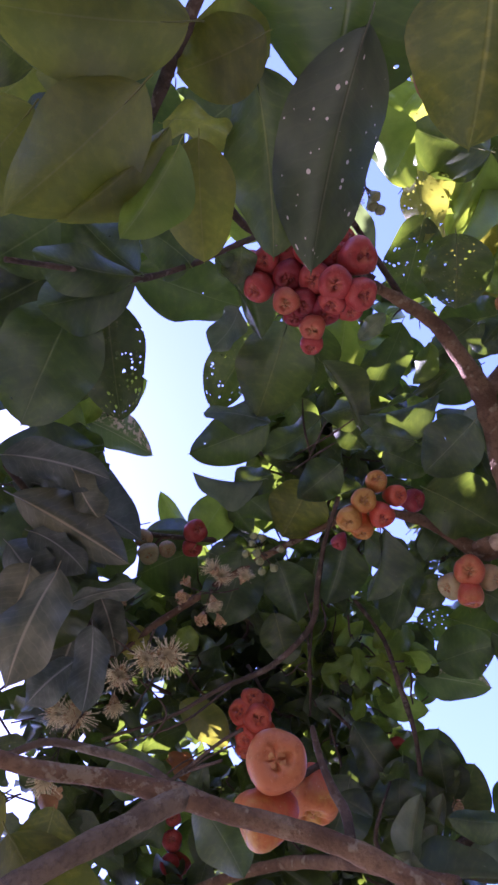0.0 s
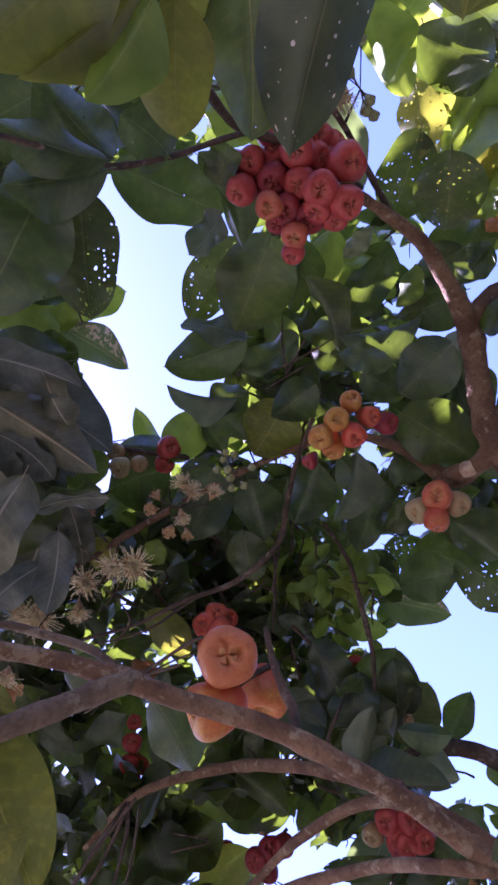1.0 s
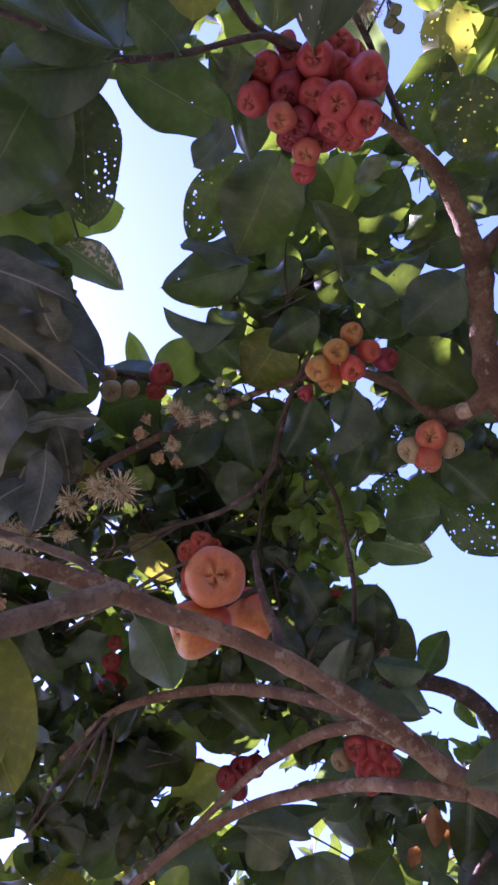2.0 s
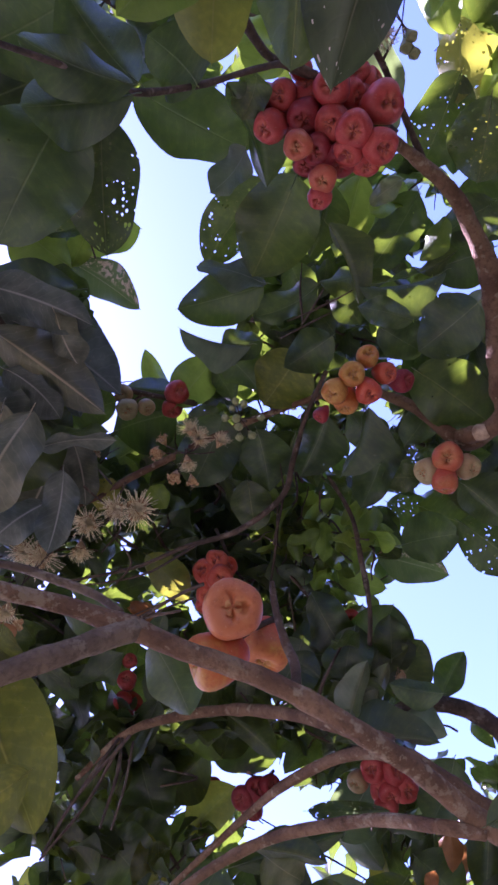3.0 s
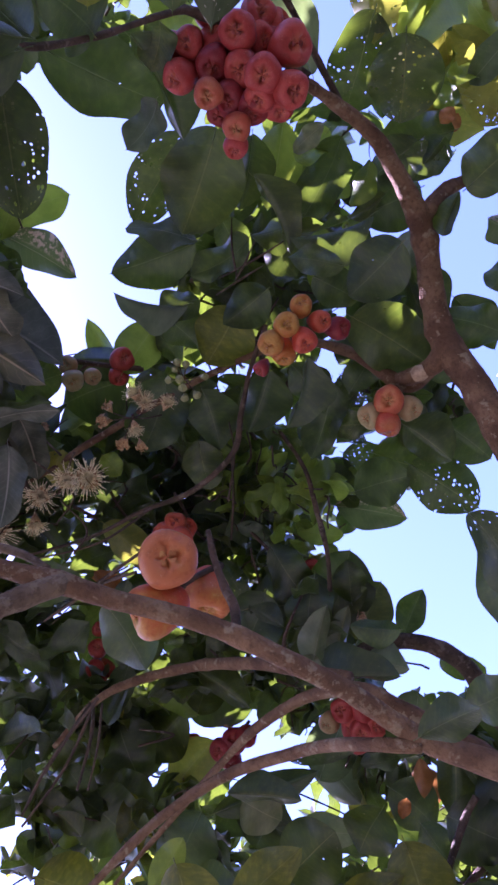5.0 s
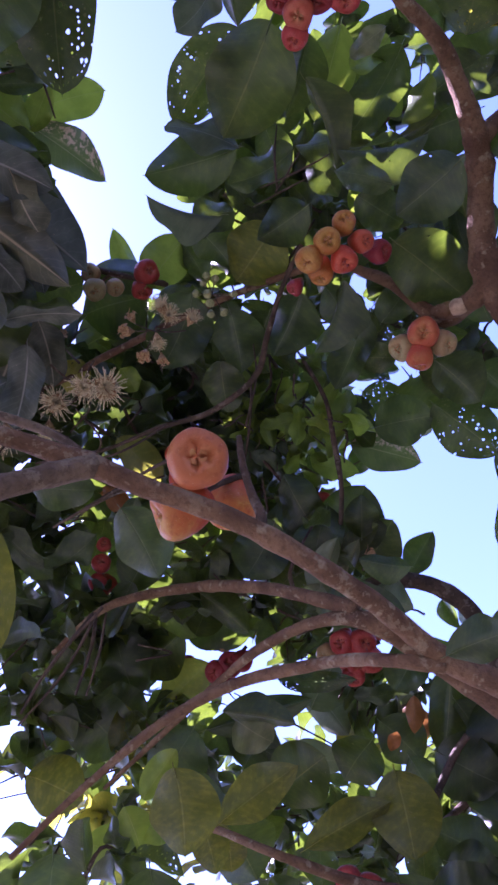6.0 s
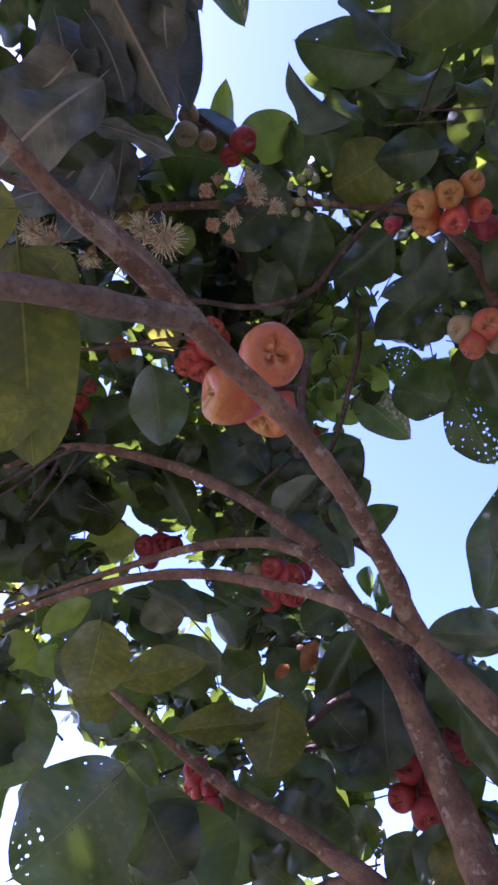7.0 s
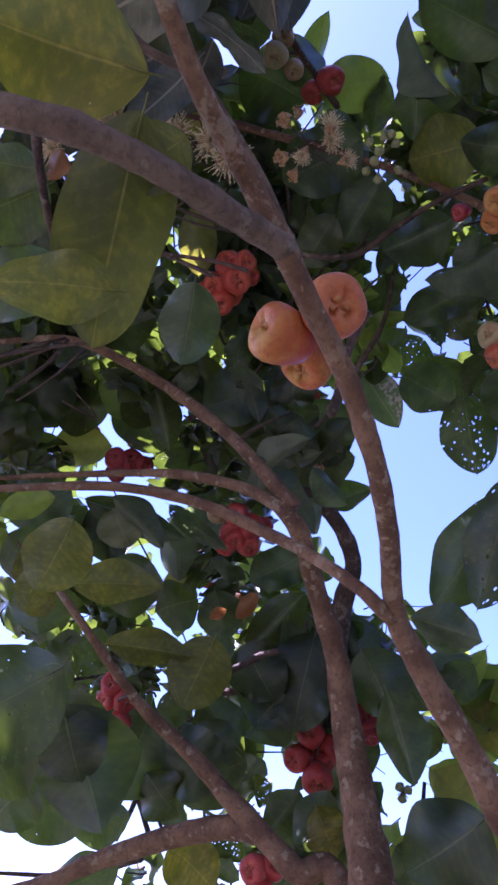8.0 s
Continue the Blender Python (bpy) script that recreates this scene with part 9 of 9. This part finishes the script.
clump(spots, -1.322, 1.182, 1.994, 0.45, 40)
clump(spots, -1.464, 1.557, 2.766, 0.45, 40)
clump(spots, 2.021, 0.225, 2.984, 0.45, 40)
clump(spots, 2.272, 0.267, 2.398, 0.45, 40)
clump(spots, 2.161, 0.608, 2.093, 0.45, 40)
clump(spots, 1.161, -1.134, 3.07, 0.45, 40)
clump(spots, -0.902, -0.605, 2.129, 0.45, 40)
clump(spots, -0.846, -0.593, 2.734, 0.45, 40)
clump(spots, -0.821, 1.682, 1.93, 0.48, 36)
clump(spots, -1.506, -0.696, 2.502, 0.48, 36)
clump(spots, -1.562, -1.112, 2.791, 0.48, 36)
clump(spots, 0.731, -1.99, 1.857, 0.48, 36)
clump(spots, 0.226, -1.074, 1.787, 0.48, 36)
clump(spots, -0.742, 2.181, 1.536, 0.48, 36)
clump(spots, -2.043, -0.598, 2.595, 0.48, 36)
clump(spots, -2.255, -0.664, 1.653, 0.48, 36)
clump(spots, -0.096, -1.25, 3.002, 0.48, 36)
clump(spots, 2.595, 0.108, 1.285, 0.48, 36)
clump(spots, 0.795, 1.228, 1.172, 0.48, 36)
clump(spots, 2.143, -0.605, 1.109, 0.48, 36)
clump(spots, 1.487, -1.039, 1.341, 0.48, 36)
clump(spots, 0.186, -1.842, 3.067, 0.48, 36)
clump(spots, -2.174, -0.338, 3.194, 0.48, 36)
clump(spots, 1.277, -0.259, 1.43, 0.48, 36)
clump(spots, 0.289, -2.329, 2.187, 0.48, 36)
clump(spots, 2.063, 0.769, 3.025, 0.48, 36)
clump(spots, 1.765, -0.077, 1.114, 0.48, 36)
clump(spots, -1.793, -1.438, 2.136, 0.48, 36)
clump(spots, 0.979, -1.024, 1.298, 0.48, 36)
clump(spots, 1.105, 1.546, 1.275, 0.48, 36)
clump(spots, -2.191, 0.493, 1.529, 0.48, 36)
clump(spots, -0.405, -1.964, 1.955, 0.48, 36)
tagged(foliage("far_foliage", "", spots, 0.2, GREEN, 77, True), "unseen crown leaves added around the view to shade the limbs", "foliage", kind="stuff")
# cap of clumps added behind the visible leaves to keep skylight off them
spots = []
clump(spots, 0.632, 0.501, 3.273, 0.13, 24)
clump(spots, 0.666, 0.636, 3.455, 0.13, 24)
clump(spots, 0.739, 0.630, 3.585, 0.13, 24)
clump(spots, 0.827, 0.715, 3.756, 0.13, 24)
clump(spots, 0.629, 0.547, 3.380, 0.13, 24)
clump(spots, 0.548, 0.553, 3.155, 0.13, 24)
clump(spots, 0.443, 1.028, 3.083, 0.13, 24)
clump(spots, 0.437, 0.972, 3.250, 0.13, 24)
clump(spots, 0.497, 0.590, 3.332, 0.13, 24)
clump(spots, 0.513, 1.111, 3.240, 0.13, 24)
clump(spots, 0.580, 1.054, 3.106, 0.13, 24)
clump(spots, 0.594, 1.240, 3.578, 0.13, 24)
clump(spots, 0.474, 1.066, 3.373, 0.13, 24)
clump(spots, 0.518, 1.221, 3.358, 0.13, 24)
clump(spots, 0.372, 0.845, 3.080, 0.13, 24)
clump(spots, 0.409, 0.890, 3.176, 0.13, 24)
clump(spots, 0.553, 1.326, 2.840, 0.13, 24)
clump(spots, 0.462, 1.120, 2.632, 0.13, 24)
clump(spots, 0.611, 1.371, 2.929, 0.13, 24)
clump(spots, 0.573, 1.217, 2.693, 0.13, 24)
clump(spots, 0.651, 1.409, 2.814, 0.13, 24)
clump(spots, 0.622, 1.325, 2.749, 0.13, 24)
clump(spots, 0.526, 1.214, 2.579, 0.13, 24)
clump(spots, 0.480, 1.159, 2.735, 0.13, 24)
clump(spots, 0.531, 1.457, 2.739, 0.13, 24)
clump(spots, 0.504, 1.295, 2.741, 0.13, 24)
clump(spots, 1.017, 1.392, 2.242, 0.13, 24)
clump(spots, 0.880, 1.271, 2.189, 0.13, 24)
clump(spots, 1.070, 1.527, 2.269, 0.13, 24)
clump(spots, 0.843, 1.161, 2.157, 0.13, 24)
clump(spots, 0.935, 1.428, 2.330, 0.13, 24)
clump(spots, 1.007, 1.645, 2.375, 0.13, 24)
clump(spots, 0.792, 1.336, 2.203, 0.13, 24)
clump(spots, 0.958, 1.533, 2.387, 0.13, 24)
clump(spots, 1.191, 1.458, 2.272, 0.13, 24)
clump(spots, 1.202, 1.617, 2.314, 0.13, 24)
clump(spots, 0.860, 1.354, 2.292, 0.13, 24)
clump(spots, 1.091, 1.587, 2.420, 0.13, 24)
clump(spots, 0.842, 1.460, 2.237, 0.13, 24)
clump(spots, 0.938, 1.533, 2.255, 0.13, 24)
clump(spots, 0.979, 1.317, 2.165, 0.13, 24)
clump(spots, 0.445, 1.237, 2.854, 0.13, 24)
clump(spots, 0.632, 1.563, 2.865, 0.13, 24)
clump(spots, 0.708, 1.654, 3.028, 0.13, 24)
clump(spots, 0.555, 1.440, 3.005, 0.13, 24)
clump(spots, 0.717, 1.757, 3.131, 0.13, 24)
clump(spots, 0.161, 1.149, 3.569, 0.13, 24)
clump(spots, 0.109, 1.034, 3.256, 0.13, 24)
clump(spots, 0.143, 1.193, 3.405, 0.13, 24)
clump(spots, 0.246, 0.993, 3.286, 0.13, 24)
clump(spots, 0.253, 1.056, 3.398, 0.13, 24)
clump(spots, 0.270, 1.293, 3.732, 0.13, 24)
clump(spots, 0.116, 1.078, 3.383, 0.13, 24)
clump(spots, 0.353, 1.002, 3.339, 0.13, 24)
clump(spots, 0.195, 0.868, 3.128, 0.13, 24)
clump(spots, 0.106, 0.929, 3.200, 0.13, 24)
clump(spots, 0.301, 1.113, 3.550, 0.13, 24)
clump(spots, 0.140, 1.438, 3.781, 0.13, 24)
clump(spots, 0.279, 0.923, 3.176, 0.13, 24)
clump(spots, 0.44, 0.41, 2.98, 0.13, 26)
clump(spots, 0.42, 0.40, 3.33, 0.13, 26)
clump(spots, 0.69, 0.46, 3.38, 0.13, 26)
clump(spots, 0.26, 0.87, 3.18, 0.13, 26)
clump(spots, 0.48, 0.55, 3.23, 0.13, 26)
clump(spots, 0.47, 0.42, 3.14, 0.13, 26)
clump(spots, 0.57, 0.41, 3.24, 0.13, 26)
clump(spots, 0.58, 0.45, 3.12, 0.13, 26)
clump(spots, 0.33, 0.86, 2.99, 0.13, 26)
clump(spots, 0.60, 0.58, 3.38, 0.13, 26)
clump(spots, 0.40, 0.99, 3.32, 0.13, 26)
clump(spots, 0.42, 0.95, 3.18, 0.13, 26)
clump(spots, 0.28, 0.98, 2.93, 0.13, 26)
clump(spots, 0.22, 0.96, 3.31, 0.13, 26)
clump(spots, 0.52, 0.48, 3.38, 0.13, 26)
clump(spots, 0.21, 0.85, 3.01, 0.13, 26)
clump(spots, 0.63, 0.53, 3.27, 0.13, 26)
clump(spots, 0.31, 1.00, 2.80, 0.13, 26)
clump(spots, 0.64, 0.35, 3.34, 0.13, 26)
tagged(foliage("far_foliage", "", spots, 0.12, GREEN, 51), "hidden leaves added inside the crown to shade those in front", "foliage", kind="stuff")
# clumps added out of sight on the right, against side light
spots = []
clump(spots, 1.49, -0.24, 2.32, 0.17, 24)
clump(spots, 1.35, 0.65, 2.12, 0.17, 24)
clump(spots, 0.89, 0.01, 1.94, 0.17, 24)
clump(spots, 1.22, 0.69, 2.60, 0.17, 24)
clump(spots, 1.36, 0.38, 2.29, 0.17, 24)
clump(spots, 1.41, 0.14, 2.22, 0.17, 24)
clump(spots, 1.66, 1.04, 1.90, 0.17, 24)
clump(spots, 1.68, 0.28, 2.00, 0.17, 24)
clump(spots, 1.34, -0.20, 2.49, 0.17, 24)
clump(spots, 1.50, 0.12, 3.14, 0.17, 24)
clump(spots, 1.30, 0.23, 2.53, 0.17, 24)
clump(spots, 1.66, 0.42, 2.70, 0.17, 24)
clump(spots, 1.57, -0.09, 2.12, 0.17, 24)
clump(spots, 1.61, 0.99, 2.25, 0.17, 24)
clump(spots, 1.30, 0.32, 2.05, 0.17, 24)
clump(spots, 1.40, 1.24, 1.93, 0.17, 24)
clump(spots, 1.34, 0.42, 2.92, 0.17, 24)
clump(spots, 1.44, 0.80, 3.01, 0.17, 24)
clump(spots, 1.62, 0.20, 2.86, 0.17, 24)
clump(spots, 1.60, 1.08, 2.48, 0.17, 24)
clump(spots, 1.31, -0.26, 2.80, 0.17, 24)
clump(spots, 1.69, 1.10, 2.92, 0.17, 24)
clump(spots, 0.96, -0.38, 2.32, 0.17, 24)
clump(spots, 1.61, 0.72, 2.52, 0.17, 24)
clump(spots, 1.41, 0.57, 2.33, 0.17, 24)
clump(spots, 1.49, -0.37, 2.09, 0.17, 24)
clump(spots, 1.15, -0.36, 3.06, 0.17, 24)
clump(spots, 0.88, -0.38, 2.56, 0.17, 24)
clump(spots, 1.63, 0.83, 2.08, 0.17, 24)
clump(spots, 1.35, -0.05, 2.91, 0.17, 24)
clump(spots, 1.68, 0.51, 3.01, 0.17, 24)
clump(spots, 1.05, -0.26, 2.52, 0.17, 24)
clump(spots, 1.27, -0.06, 2.65, 0.17, 24)
clump(spots, 1.20, 0.63, 1.94, 0.17, 24)
clump(spots, 1.67, 0.48, 2.46, 0.17, 24)
clump(spots, 1.50, 0.56, 2.59, 0.17, 24)
clump(spots, 0.97, 0.40, 2.08, 0.17, 24)
clump(spots, 1.18, 0.14, 2.17, 0.17, 24)
clump(spots, 1.23, -0.13, 2.19, 0.17, 24)
clump(spots, 1.55, 0.64, 3.10, 0.17, 24)
clump(spots, 1.60, 0.14, 2.34, 0.17, 24)
clump(spots, 1.62, -0.03, 3.30, 0.17, 24)
clump(spots, 1.43, 0.04, 2.04, 0.17, 24)
clump(spots, 1.53, 0.32, 3.01, 0.17, 24)
tagged(foliage("far_foliage", "", spots, 0.15, GREEN, 64, True), "unseen leaves added beyond the stout limb to cut side light", "foliage", kind="stuff")
# the brighter leaf colour imitates sun reaching this group
spots = []
clump(spots, 0.377, 0.737, 2.759, 0.075, 9)
clump(spots, 0.417, 0.736, 2.658, 0.075, 9)
clump(spots, 0.401, 0.870, 2.741, 0.075, 9)
clump(spots, 0.473, 0.825, 2.690, 0.075, 9)
clump(spots, 0.476, 0.867, 2.610, 0.075, 9)
clump(spots, 0.500, 0.726, 2.621, 0.075, 9)
clump(spots, 0.342, 0.814, 2.726, 0.075, 9)
tagged(foliage("far_foliage", "", spots, 0.085, YOUNG_LIT, 29), "small fresh leaves behind the straight twig, sunlight put into their green", "foliage", kind="stuff")
